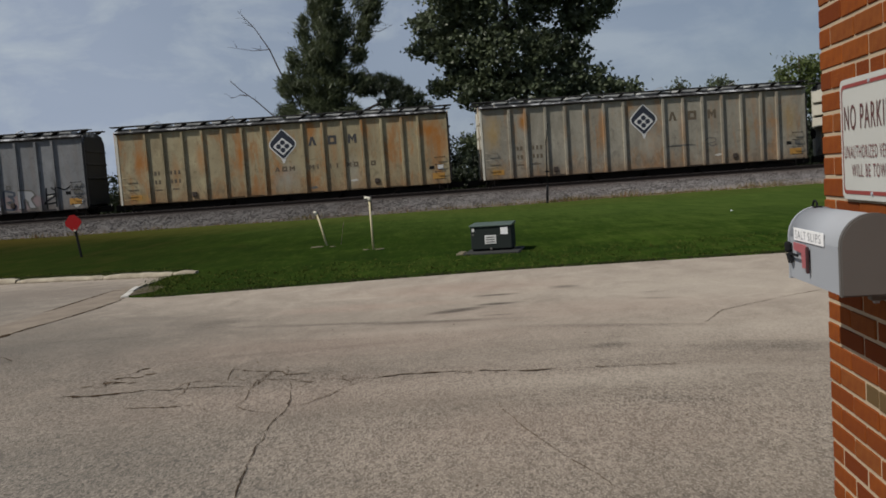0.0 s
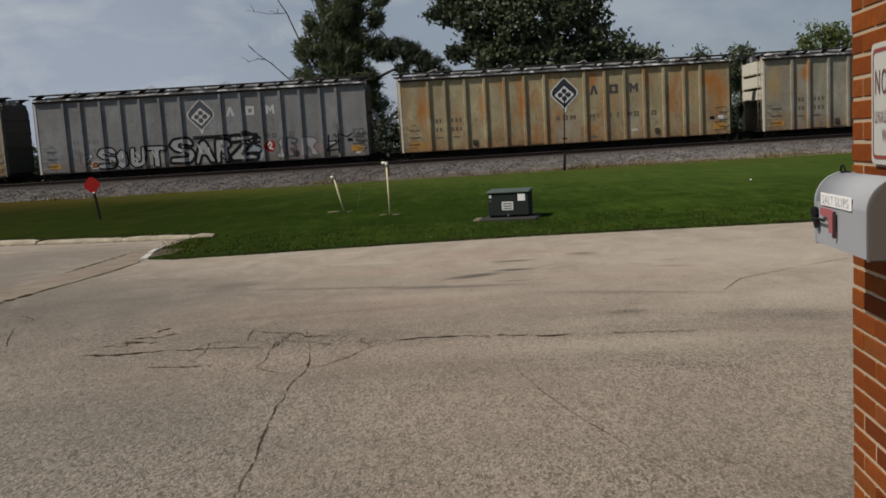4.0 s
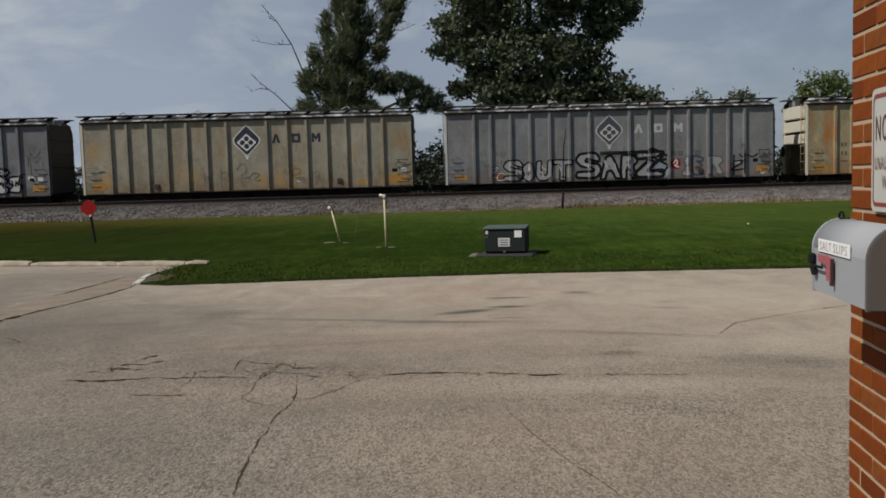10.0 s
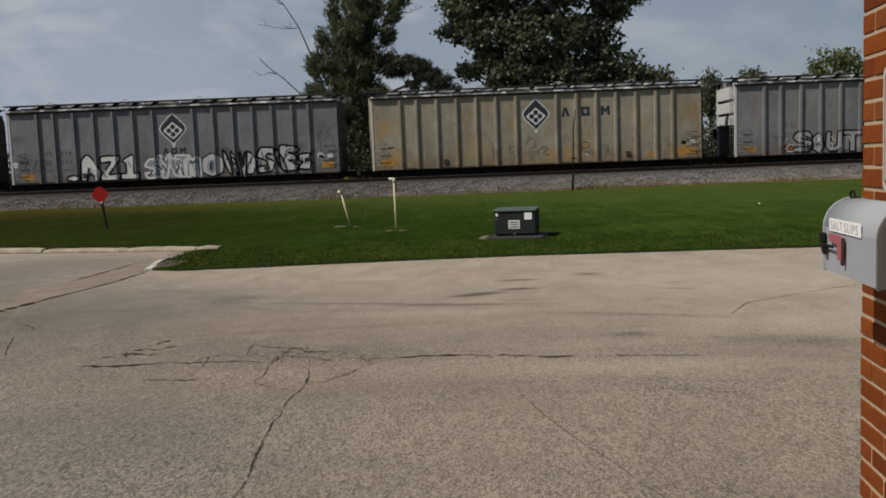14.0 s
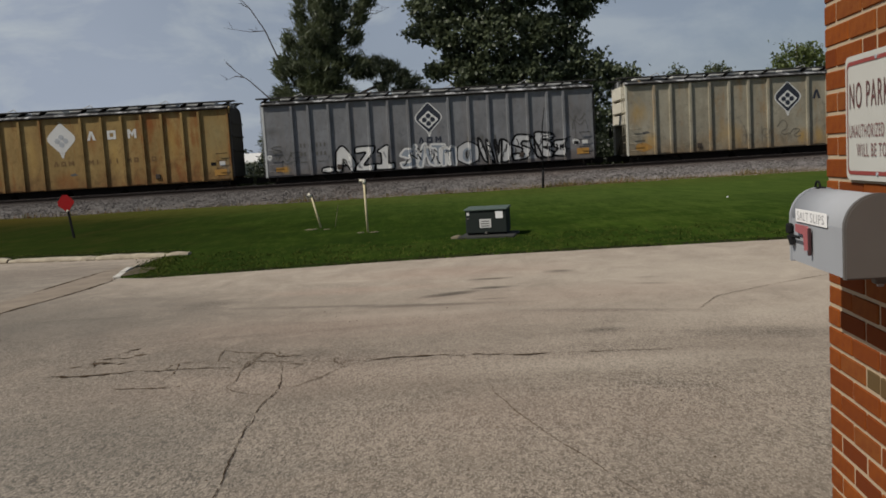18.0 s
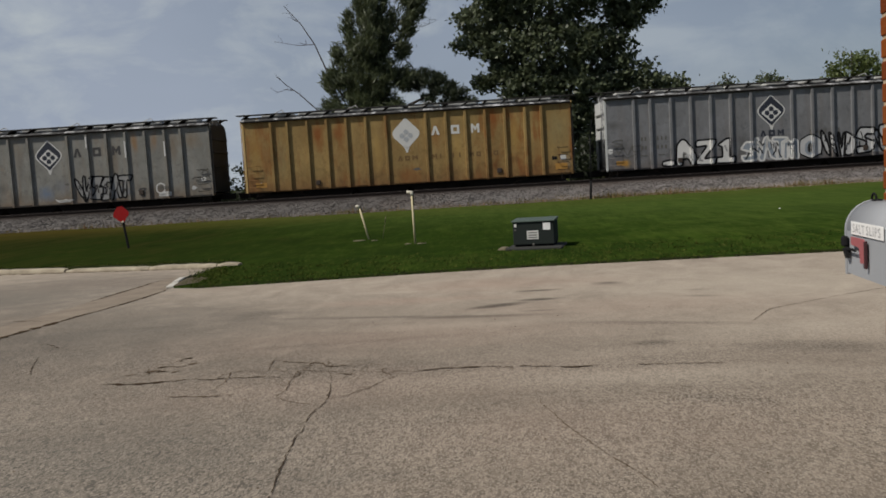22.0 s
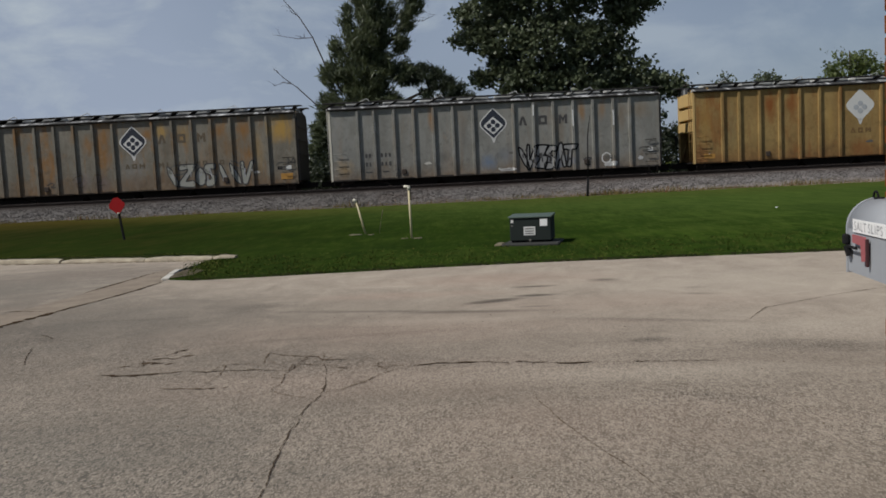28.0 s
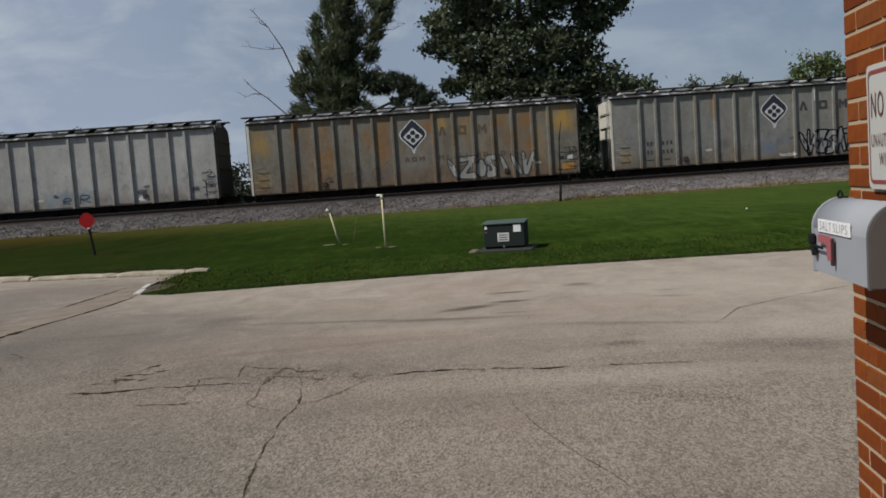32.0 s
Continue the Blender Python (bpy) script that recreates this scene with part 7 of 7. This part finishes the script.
    tag_letters(g, [(-4.3, 1.35, 0.35, 0.3, "hook"), (7.4, 1.75, 0.8, 0.4, "hook"), (7.9, 2.0, 0.4, 0.4, "n")], None, "letter_dark", 0.0, 0.018)
    w = cars[9]
    tag_letters(w, [(0.1, 1.5, 0.3, 0.15, "hook"), (0.65, 1.25, 0.4, 0.3, "comb"), (1.55, 1.3, 0.5, 0.4, "comb"), (4.45, 1.42, 0.4, 0.2, "comb"), (7.1, 1.42, 0.3, 0.18, "comb")], None, "dull_blue", 0.0, 0.025)
    tag_letters(w, [(7.62, 1.4, 0.03, 0.8, "i"), (-0.95, 1.3, 0.03, 0.5, "i")], None, "letter_dark", 0.0, 0.025)
    tag_letters(w, [(7.9, 1.6, 0.4, 0.3, "hook"), (7.85, 2.1, 0.5, 0.4, "hook")], None, "faint", 0.0, 0.016)
    wash(w, 4.45, 1.12, 0.5, 0.25, "white", 6)
    c = cars[4]
    for k, (x, z, w, hh, m) in enumerate(((-7.4, 1.25, 0.9, 0.5, "ochre_spray"), (7.3, 1.25, 0.9, 0.5, "ochre_spray"), (5.7, 1.15, 0.5, 0.3, "ochre_spray"))):
        wash(c, x, z, w, hh, m, 70 + k)
    tag_letters(c, [(-2.2, 1.60, 0.4, 0.9, "i"), (-2.0, 1.55, 0.5, 0.1, "z"), (-1.35, 1.62, 0.4, 0.8, "i"), (-1.15, 1.55, 0.4, 0.6, "hook"), (-0.25, 1.75, 0.6, 0.9, "hook"), (0.35, 1.5, 0.5, 0.5, "hook"), (2.4, 1.6, 0.45, 0.6, "comb"), (2.6, 1.35, 0.5, 0.25, "hook"), (3.45, 1.5, 0.4, 0.4, "hook"), (7.6, 1.85, 0.7, 0.5, "hook")], None, "ghost", 0.0, 0.024)
    tag_letters(cars[1], [(1.9, 1.95, 1.3, 0.04, "z"), (3.4, 2.0, 0.7, 0.5, "hook")], None, "faint", 0.0, 0.016)
    return cars


def train_s(t):
    return 10.488 + 3.2521 * t + 0.009457 * t * t + 0.0000176 * t ** 3


# ---- brick building corner ----
CORNER = pose(1.269, 2.829, 0, 0, 0, -95.63)
# along the wall: local +x runs from the corner towards the camera, local -y is the outer face, local z is up
COURSE = 0.0677


def build_wall():
    wall = thing("wall_brick", "orange-red brick wall with pale mortar joints", "brick wall", CORNER, kind="structure")
    core = bmesh.new()
    box(core, 0.004, 0.0035, -0.1, 14.0, 0.40, 4.6)
    part("mortar", core, M["mortar"], wall, "pale recessed mortar")
    # far return face of the corner
    full, half, joint = 0.1925, 0.0905, 0.0112
    shapes = {}

    def brick_mesh(length, kind):
        key = (round(length, 3), kind)
        if key not in shapes:
            bm = soft_box(0, 0, 0, length, 0.10, COURSE - joint, 0.003)
            shapes[key] = mesh_of("brick", bm, M["olive" if kind else "brick"])
        return shapes[key]

    rng = random.Random(2)
    extra = []
    z0 = 1.369 - 20 * COURSE
    for row in range(-1, 68):
        z = z0 + row * COURSE + joint / 2
        header = row % 7 == 4
        x = 0.0
        k = 0
        while x < 9.0:
            if header and k in (2, 3):
                L = half
            else:
                L = half if (k == 0 and row % 2) else full
            near = 0 <= row < 36 and x < 1.35
            out = rng.uniform(-0.0015, 0.0025)
            if near:
                part("brick", brick_mesh(L, 1 if (row == 11 and k in (2, 3)) else 0), None, wall, "", pose(x, -out, z, 0, rng.uniform(-0.3, 0.3), rng.uniform(-0.35, 0.35)))
            else:
                extra.append((x, z, L, out))
            x += L + joint
            k += 1
    verts, faces = [], []
    for x, z, L, out in extra:
        n = len(verts)
        for zz in (z, z + COURSE - joint):
            verts += [(x, -out, zz), (x + L, -out, zz), (x + L, 0.05, zz), (x, 0.05, zz)]
        faces += [tuple(n + i for i in f) for f in ((0, 1, 5, 4), (1, 2, 6, 5), (3, 0, 4, 7), (4, 5, 6, 7), (3, 2, 1, 0))]
    for row in range(-1, 68):
        y = 0.1112
        while y < 8.8:
            z, L, out = z0 + row * COURSE + joint / 2, full if (row + (y < 0.15)) % 2 else half if y < 0.15 else full, rng.uniform(-0.001, 0.002)
            n = len(verts)
            for zz in (z, z + COURSE - joint):
                verts += [(-out, y, zz), (-out, y + L, zz), (0.028, y + L, zz), (0.028, y, zz)]
            faces += [tuple(n + i for i in f) for f in ((4, 5, 1, 0), (5, 6, 2, 1), (7, 4, 0, 3), (7, 6, 5, 4), (0, 1, 2, 3))]
            y += L + joint
    ob = part("far_bricks", stuff_mesh("far_bricks", verts, faces, M["brick"]), None, wall)
    ob["kind"] = "stuff"
    # building mass behind the brick skin, with a flat roof slab
    b = thing("building", "low brick building beside the pavement", "building", CORNER, kind="structure")
    part("building_mass", box(bmesh.new(), 0.03, 0.405, -0.1, 14.0, 9.0, 4.6), M["mortar"], b)
    part("roof_slab", box(bmesh.new(), -0.1, -0.1, 4.61, 14.1, 9.1, 4.8), M["kerb"], b)


def text_mesh(body, width, height, depth, material, name):
    """Letters of the built-in font, scaled to a width and height, standing on the x axis and facing -y."""
    cu = bpy.data.curves.new(name, "FONT")
    cu.body = body
    cu.extrude = 0.0
    cu.space_character = 1.22
    ob = bpy.data.objects.new(name, cu)
    scene.collection.objects.link(ob)
    bpy.context.view_layer.update()
    dg = bpy.context.evaluated_depsgraph_get()
    me = bpy.data.meshes.new_from_object(ob.evaluated_get(dg))
    bpy.data.objects.remove(ob)
    co = np.array([v.co[:] for v in me.vertices])
    lo, hi = co.min(0), co.max(0)
    for v in me.vertices:
        u, w = (v.co.x - lo[0]) / (hi[0] - lo[0]), (v.co.y - lo[1]) / (hi[1] - lo[1])
        v.co = (u * width, 0, w * height)
    me.materials.clear()
    me.materials.append(material)
    return me


def rounded(x0, z0, x1, z1, r, n=5):
    pts = []
    for cx, cz, a0 in ((x1 - r, z1 - r, 0), (x0 + r, z1 - r, 90), (x0 + r, z0 + r, 180), (x1 - r, z0 + r, 270)):
        for i in range(n + 1):
            a = radians(a0 + 90 * i / n)
            pts.append((cx + r * math.cos(a), cz + r * math.sin(a)))
    return pts


def build_sign():
    W_, H_ = 0.46, 0.355
    s = thing("parking_sign", "white metal no-parking sign with a red border on brick", "sign", CORNER @ pose(0.205, -0.012, 1.372, 0, 0, 0))
    def plate(outline, y0, y1):
        return slab(bmesh.new(), outline, y0, y1, lambda u, v, d: (u, d, v))
    part("sign_plate", plate(rounded(0, 0, W_, H_, 0.022), 0.008, 0.0), M["sign_white"], s)
    bm = bmesh.new()
    t = 0.011
    a, b = rounded(0.014, 0.016, W_ - 0.014, H_ - 0.016, 0.02), rounded(0.014 + t * 0.45, 0.016 + t, W_ - 0.014 - t * 0.45, H_ - 0.016 - t, 0.016)
    va, vb = [bm.verts.new((u, -0.0015, v)) for u, v in a], [bm.verts.new((u, -0.0015, v)) for u, v in b]
    for i in range(len(a)):
        bm.faces.new((va[i], va[(i + 1) % len(a)], vb[(i + 1) % len(a)], vb[i]))
    part("sign_border", bm, M["sign_red"], s, "red border line")
    for body, x, z, w, h, mat in (("NO PARKING", 0.035, 0.205, 0.39, 0.072, "sign_brown"), ("UNAUTHORIZED VEHICLES", 0.03, 0.122, 0.40, 0.037, "label_pink"), ("WILL BE TOWED", 0.085, 0.068, 0.29, 0.037, "label_pink")):
        part("lettering", text_mesh(body, w, h, 0, M[mat], "lettering"), None, s, "", pose(x, -0.002, z))
    for x, z in ((W_ / 2, H_ - 0.02), (W_ / 2, 0.02)):
        part("screw", tube(bmesh.new(), (x, 0.002, z), (x, -0.004, z), 0.006, 0.006, 10), M["galv"], s)


def build_mailbox():
    # local x along the wall towards the camera, local y outwards negative
    L, Hs, R = 0.428, 0.125, 0.0825
    m = CORNER @ pose(0.232, -0.10, 1.145)
    b = thing("mailbox", "galvanised wall mailbox with a red flag", "mailbox", m)
    n = 18
    def profile(r, grow=0.0):
        pts = [(r + grow, -grow), (r + grow, Hs)]
        pts += [((r + grow) * math.cos(math.pi * i / n), Hs + (r + grow) * math.sin(math.pi * i / n)) for i in range(1, n)]
        return pts + [(-r - grow, Hs), (-r - grow, -grow)]
    bm = slab(bmesh.new(), profile(R), 0, L, lambda u, v, d: (d, u, v))
    for f in bm.faces:
        c = f.calc_center_median()
        f.smooth = len(f.verts) == 4 and c.z > Hs + 0.001
    part("body", bm, M["galv"], b)
    bm = slab(bmesh.new(), profile(R, 0.003), L - 0.004, L + 0.010, lambda u, v, d: (d, u, v))
    part("door_rim", bm, M["door_grey"], b, "dark rolled door rim")
    bm = slab(bmesh.new(), profile(R, -0.001), L + 0.010, L + 0.013, lambda u, v, d: (d, u, v))
    part("door", bm, M["door_grey"], b, "dark grey mailbox door")
    bm = slab(bmesh.new(), profile(R, 0.004), -0.006, 0.006, lambda u, v, d: (d, u, v))
    part("back_rim", bm, M["galv"], b)
    part("catch", soft_box(-0.014, -0.013, Hs + R - 0.004, 0.020, 0.013, Hs + R + 0.004, 0.002, 2), M["black"], b, "black latch plate")
    bm = bmesh.new()
    arc = [(-0.014 + 0.020 * math.cos(t), Hs + R + 0.002 + 0.018 * math.sin(t)) for t in [math.pi * i / 8 for i in range(9)]]
    for p, q in zip(arc, arc[1:]):
        tube(bm, (p[0], 0, p[1]), (q[0], 0, q[1]), 0.0035, 0.0035, 6)
    part("catch_loop", bm, M["black"], b, "black wire latch loop")
    side = -R - 0.001
    f = part("flag", slab(bmesh.new(), [(0.072, 0.112), (0.175, 0.112), (0.186, 0.104), (0.186, 0.046), (0.150, 0.042), (0.142, 0.086), (0.072, 0.090)], side - 0.010, side - 0.006, lambda u, v, d: (u, d, v)), M["red"], b, "faded red signal flag")
    part("flag_edge", soft_box(0.187, side - 0.012, 0.032, 0.197, side - 0.004, 0.108, 0.0015), M["flag_dark"], f, "dark folded flag edge")
    part("flag_arm", soft_box(0.030, side - 0.014, 0.072, 0.122, side - 0.0105, 0.080, 0.001), M["black"], f, "dark flag arm")
    part("flag_pivot", soft_box(0.002, side - 0.018, 0.078, 0.030, side, 0.110, 0.007, 2), M["black"], f, "black pivot block")
    part("pivot_tail", slab(bmesh.new(), [(0.004, 0.074), (0.040, 0.074), (0.046, 0.050), (0.030, 0.046)], side - 0.014, side - 0.004, lambda u, v, d: (u, d, v)), M["black"], f)
    lab = part("paper_label", soft_box(0.055, side - 0.003, 0.118, 0.315, side - 0.001, 0.155, 0.0005), M["label"], b, "white paper label with printed words", pose(0, 0, 0, 0, 0, 0))
    for body, x, wide in (("SALT", 0.072, 0.098), ("SLIPS", 0.186, 0.110)):
        part("lettering", text_mesh(body, wide, 0.025, 0, M["ink"], "lettering"), None, lab, "", pose(x, side - 0.0036, 0.124))
    for x in (0.12, 0.34):
        part("bracket", soft_box(x - 0.015, 0.02, -0.03, x + 0.015, R + 0.012, -0.001, 0.003), M["door_grey"], b)
        part("bracket_bolt", soft_box(x - 0.006, 0.03, -0.038, x + 0.006, 0.045, -0.03, 0.001), M["galv"], b)


# ---- things on the lawn ----
def build_transformer():
    x, y = 0.97, 16.9
    b = thing("utility_cabinet", "dark green padmount utility cabinet on a concrete pad", "utility cabinet", pose(x + 0.02, y, 0.0, 0, 0, -11))
    part("pad", soft_box(-0.50, -0.60, -0.10, 0.56, 0.45, 0.085, 0.02), M["pad"], b, "dark weathered ground sleeve")
    part("base_skirt", soft_box(-0.36, -0.28, 0.080, 0.38, 0.34, 0.13, 0.008), M["black"], b)
    part("cabinet_body", soft_box(-0.385, -0.32, 0.12, 0.395, 0.36, 0.56, 0.012, 2), M["green_box"], b)
    bm = bmesh.new()
    slab(bm, [(-0.345, 0.555), (0.385, 0.555), (0.385, 0.600), (-0.335, 0.580), (-0.345, 0.572)], -0.405, 0.41, lambda u, v, d: (d, u, v))
    part("lid", bm, M["green_top"], b, "weathered lighter green lid")
    part("warning_label", soft_box(0.19, -0.326, 0.39, 0.33, -0.322, 0.525, 0.001), M["label"], b, "white warning label")
    part("name_plate", soft_box(-0.12, -0.326, 0.22, 0.10, -0.322, 0.385, 0.001), M["white"], b, "grey printed name plate")
    for z in (0.255, 0.30, 0.345):
        part("plate_bar", soft_box(-0.09, -0.330, z - 0.010, 0.07, -0.327, z + 0.008, 0.001), M["faint"], b)
    part("small_sticker", soft_box(-0.36, -0.326, 0.46, -0.31, -0.322, 0.52, 0.001), M["white"], b)
    part("small_sticker", soft_box(-0.36, -0.326, 0.39, -0.32, -0.322, 0.42, 0.001), M["faint"], b)
    part("padlock", soft_box(-0.02, -0.345, 0.10, 0.02, -0.32, 0.145, 0.006), M["faint"], b)
    part("stone_edge", soft_box(-0.66, -0.52, -0.05, -0.505, -0.1, 0.085, 0.02), M["soil"], b)


def build_pipes():
    z = ground_z(-1.54, 19.2)
    p = thing("vent_pipe", "upright cream plastic pipe marker with a hooked cap", "pipe", pose(-1.53, 19.3, z - 0.02))
    part("pipe", tube(bmesh.new(), (0, 0, -0.1), (-0.012, 0, 1.10), 0.023, 0.023, 12), M["pipe"], p)
    part("pipe_cap", tube(bmesh.new(), (-0.012, 0, 1.09), (-0.012, 0, 1.16), 0.036, 0.036, 12), M["pipe_cap"], p)
    part("pipe_hook", tube(bmesh.new(), (0.02, 0, 1.15), (-0.12, 0, 1.165), 0.032, 0.030, 10), M["pipe_cap"], p, "pale hooked elbow")
    part("dark_sleeve", tube(bmesh.new(), (0.012, 0.012, 0.86), (0.012, 0.012, 1.12), 0.024, 0.024, 12), M["dark_band"], p)
    z = ground_z(-2.75, 20.9)
    q = thing("vent_pipe", "leaning cream plastic pipe marker in the lawn", "pipe", pose(-2.80, 21.2, z - 0.02, 0, -13, 0))
    part("pipe", tube(bmesh.new(), (0, 0, -0.1), (0, 0, 0.84), 0.022, 0.022, 12), M["pipe"], q)
    part("pipe_cap", tube(bmesh.new(), (0.0, 0, 0.83), (-0.06, 0, 0.90), 0.036, 0.034, 12), M["pipe_cap"], q)
    part("dark_sleeve", tube(bmesh.new(), (0.015, 0.015, 0.70), (0.015, 0.015, 0.88), 0.026, 0.026, 12), M["dark_band"], q)
    zs = ground_z(-2.45, 21.2)
    st = thing("grass_stalk", "thin dry grass stalk beside the leaning pipe", "grass stalk", pose(-2.47, 21.2, zs))
    part("stalk", tube(bmesh.new(), (0, 0, -0.03), (0.09, 0, 0.42), 0.008, 0.004, 5), M["soil"], st)
    part("seed_head", tube(bmesh.new(), (0.085, 0, 0.40), (0.12, 0, 0.55), 0.013, 0.004, 6), M["soil"], st)
    for k, (x, y, w) in enumerate(((-1.68, 19.2, 0.06), (-1.38, 19.15, 0.08), (-3.0, 20.9, 0.12), (-2.6, 20.7, 0.06))):
        bm = bmesh.new()
        zz = ground_z(x, y)
        slab(bm, [(x + w * math.cos(a) * 1.3, y + w * math.sin(a)) for a in [i * 0.7 for i in range(9)]], zz - 0.02, zz + 0.012, lambda u, v, d: (u, v, d))
        tagged(part("bare_patch", bm, M["soil"]), "bare pale soil patch in the lawn", "soil patch")


def build_litter():
    x, y = 7.76, 23.30
    s = thing("paper_scrap", "small crumpled white paper scrap on the lawn", "litter", pose(x, y, ground_z(x, y) + 0.02, 12, -8, 30))
    bm = bmesh.new()
    rng = random.Random(4)
    bmesh.ops.create_icosphere(bm, subdivisions=2, radius=0.028)
    for v in bm.verts:
        v.co *= rng.uniform(0.7, 1.15)
        v.co.z *= 0.5
    part("paper", bm, M["label"], s)


def build_weeds():
    """Dry weeds and grass fringe where the lawn meets the stones."""
    rng = np.random.default_rng(9)
    n = 5200
    x = np.where(rng.random(n) < 0.45, rng.normal(8.5, 4.5, n), rng.uniform(-26, 24, n))
    k = rng.normal(0, 0.16, n)
    h = rng.uniform(0.04, 0.13, n) * np.where(rng.random(n) < 0.06, 2.2, 1)
    a = rng.uniform(0, 2 * np.pi, n)
    w = rng.uniform(0.008, 0.02, n)
    v = np.empty((n, 3, 3))
    for i in range(n):
        p = on_track(x[i], -6.75 + k[i] + 0.25 * noise.noise(Vector((x[i] * 0.7, 2.2, 0))), 0)
        z = 0.20
        v[i, 0] = p.x - w[i] * math.cos(a[i]), p.y - w[i] * math.sin(a[i]), z - 0.04
        v[i, 1] = p.x + w[i] * math.cos(a[i]), p.y + w[i] * math.sin(a[i]), z - 0.04
        v[i, 2] = p.x + rng.normal(0, 0.05), p.y + rng.normal(0, 0.03), z + h[i]
    # ranker clumps here and there
    tufts = []
    for xc in np.r_[rng.uniform(-24, 22, 26), rng.normal(6.5, 1.6, 7)]:
        m, high = int(rng.integers(25, 70)), rng.uniform(0.10, 0.30)
        p0 = on_track(xc, -6.5 + rng.normal(0, 0.35), 0)
        q = rng.normal(0, 1, (m, 2)) * np.array([0.28, 0.12])
        for dx, dy in q:
            hh, ww, aa = high * rng.uniform(0.4, 1.1), rng.uniform(0.008, 0.018), rng.uniform(0, 3.1)
            tufts += [(p0.x + dx - ww * math.cos(aa), p0.y + dy - ww * math.sin(aa), 0.20), (p0.x + dx + ww * math.cos(aa), p0.y + dy + ww * math.sin(aa), 0.20), (p0.x + dx + rng.normal(0, 0.06), p0.y + dy, 0.26 + hh)]
    v = np.r_[v.reshape(-1, 3), np.array(tufts)]
    n = len(v) // 3
    me = stuff_mesh("dry_weeds", v.reshape(-1, 3).tolist(), np.arange(3 * n).reshape(-1, 3).tolist(), M["weeds"])
    tagged(new("dry_weeds", me), "dry tan weeds along the foot of the railway stones", "weeds", kind="stuff")


def build_stop_marker():
    x, y = -9.72, 23.5
    z = ground_z(x, y)
    s = thing("red_marker_sign", "small red marker sign with clipped corners on a dark leaning post", "sign", pose(x, y, z - 0.02, 0, -7, 0))
    part("post", soft_box(-0.028, -0.022, -0.15, 0.028, 0.022, 0.78, 0.006), M["black"], s)
    out = [(0.222 * math.cos(radians(a)), 0.965 + 0.222 * math.sin(radians(a))) for a in (-9, 11, 72, 106, 166, 191, 258, 281)]
    part("sign_panel", slab(bmesh.new(), out, -0.035, -0.031, lambda u, v, d: (u, d, v)), M["stop_red"], s, "plain red clipped panel")
    part("fixing", soft_box(-0.03, -0.045, 0.735, 0.03, -0.036, 0.775, 0.003), M["pipe_cap"], s)


def build_marker_rod():
    x, y = 4.55, 37.0
    m = thing("track_marker", "thin black marker rod standing in the ballast", "marker post", pose(x, y, 0.2, 0, 3.0, 0))
    part("rod_base", tube(bmesh.new(), (0, 0, -0.2), (0, 0, 0.75), 0.055, 0.05, 8), M["black"], m)
    part("rod", tube(bmesh.new(), (0, 0, 0.7), (-0.05, 0, 2.55), 0.030, 0.026, 6), M["black"], m)
    part("rod_tip", tube(bmesh.new(), (-0.05, 0, 2.52), (0.03, 0, 3.35), 0.026, 0.012, 6), M["black"], m)
    part("rod_flag", soft_box(-0.10, -0.01, 1.28, 0.10, 0.01, 1.34, 0.004), M["black"], m)


def build_insect():
    s = thing("flying_insect", "small brown insect flying past in the air", "insect", pose(1.1, -3.0, 1.6))
    bm = bmesh.new()
    bmesh.ops.create_uvsphere(bm, u_segments=10, v_segments=7, radius=0.0019)
    for v in bm.verts:
        v.co.x *= 1.7
    part("abdomen", bm, M["insect"], s)
    bm = bmesh.new()
    bmesh.ops.create_uvsphere(bm, u_segments=10, v_segments=7, radius=0.0019)
    part("head", bm, M["insect"], s, "", pose(-0.0058, 0, 0))
    for k in (-1, 1):
        part("wing", slab(bmesh.new(), disc(0, 0, 0.013, 24), 0.0, 0.0002, lambda u, v, d: (u * 0.85, d, v)), M["wing"], s, "smoky beating wing", pose(0.001 * k, 0.002 * k, 0.004, 12 * k, 0, 20 * k))
    return s


def motions():
    """The train rolls steadily to the right, and its wheels turn."""
    step = [k * 1.0 for k in range(33)]
    fine = [k * 0.16 for k in range(201)]
    for k, car in enumerate(CARS):
        walk(car, [(t, TRACK @ pose(train_s(t) - PITCH * (k - 1), -SIDE, RAIL_Z)) for t in step])
    for w, xx in WHEEL_SETS:
        walk(w, [(t, pose(xx, 0, 0.457, 0, math.degrees((train_s(t) - 10.488) / 0.457), 0)) for t in fine])
    # the insect crosses close before the lens within a few tenths of a second
    fly = [(0, 0.45, -2.2, 1.60), (14.4, 0.50, -2.0, 1.65), (14.8, 0.80, -0.6, 1.48), (14.9, 0.92, 0.60, 1.40), (15.0, 0.305, 0.75, 1.332), (15.1, -0.37, 0.75, 1.29), (15.2, -1.05, 0.65, 1.24), (15.6, -2.2, -1.0, 1.30), (20.4, -0.6, -1.2, 1.9), (20.8, -0.2, -0.3, 2.1), (20.9, -0.05, 0.60, 2.0), (21.0, -0.21, 1.00, 1.59), (21.1, -0.30, 0.80, 1.38), (21.2, -1.2, 0.60, 1.05), (21.6, -2.2, -1.2, 1.2), (32, -2.4, -1.6, 1.40)]
    walk(INSECT, [(t, pose(x, y, z)) for t, x, y, z in fly])


build_thatch(build_ground())
build_lot()
build_kerb()
build_railway()
build_trees()
CARS = build_train()
build_sign()
build_mailbox()
build_transformer()
build_pipes()
build_stop_marker()
build_litter()
build_weeds()
build_marker_rod()
INSECT = build_insect()
build_blades()
build_wall()
motions()
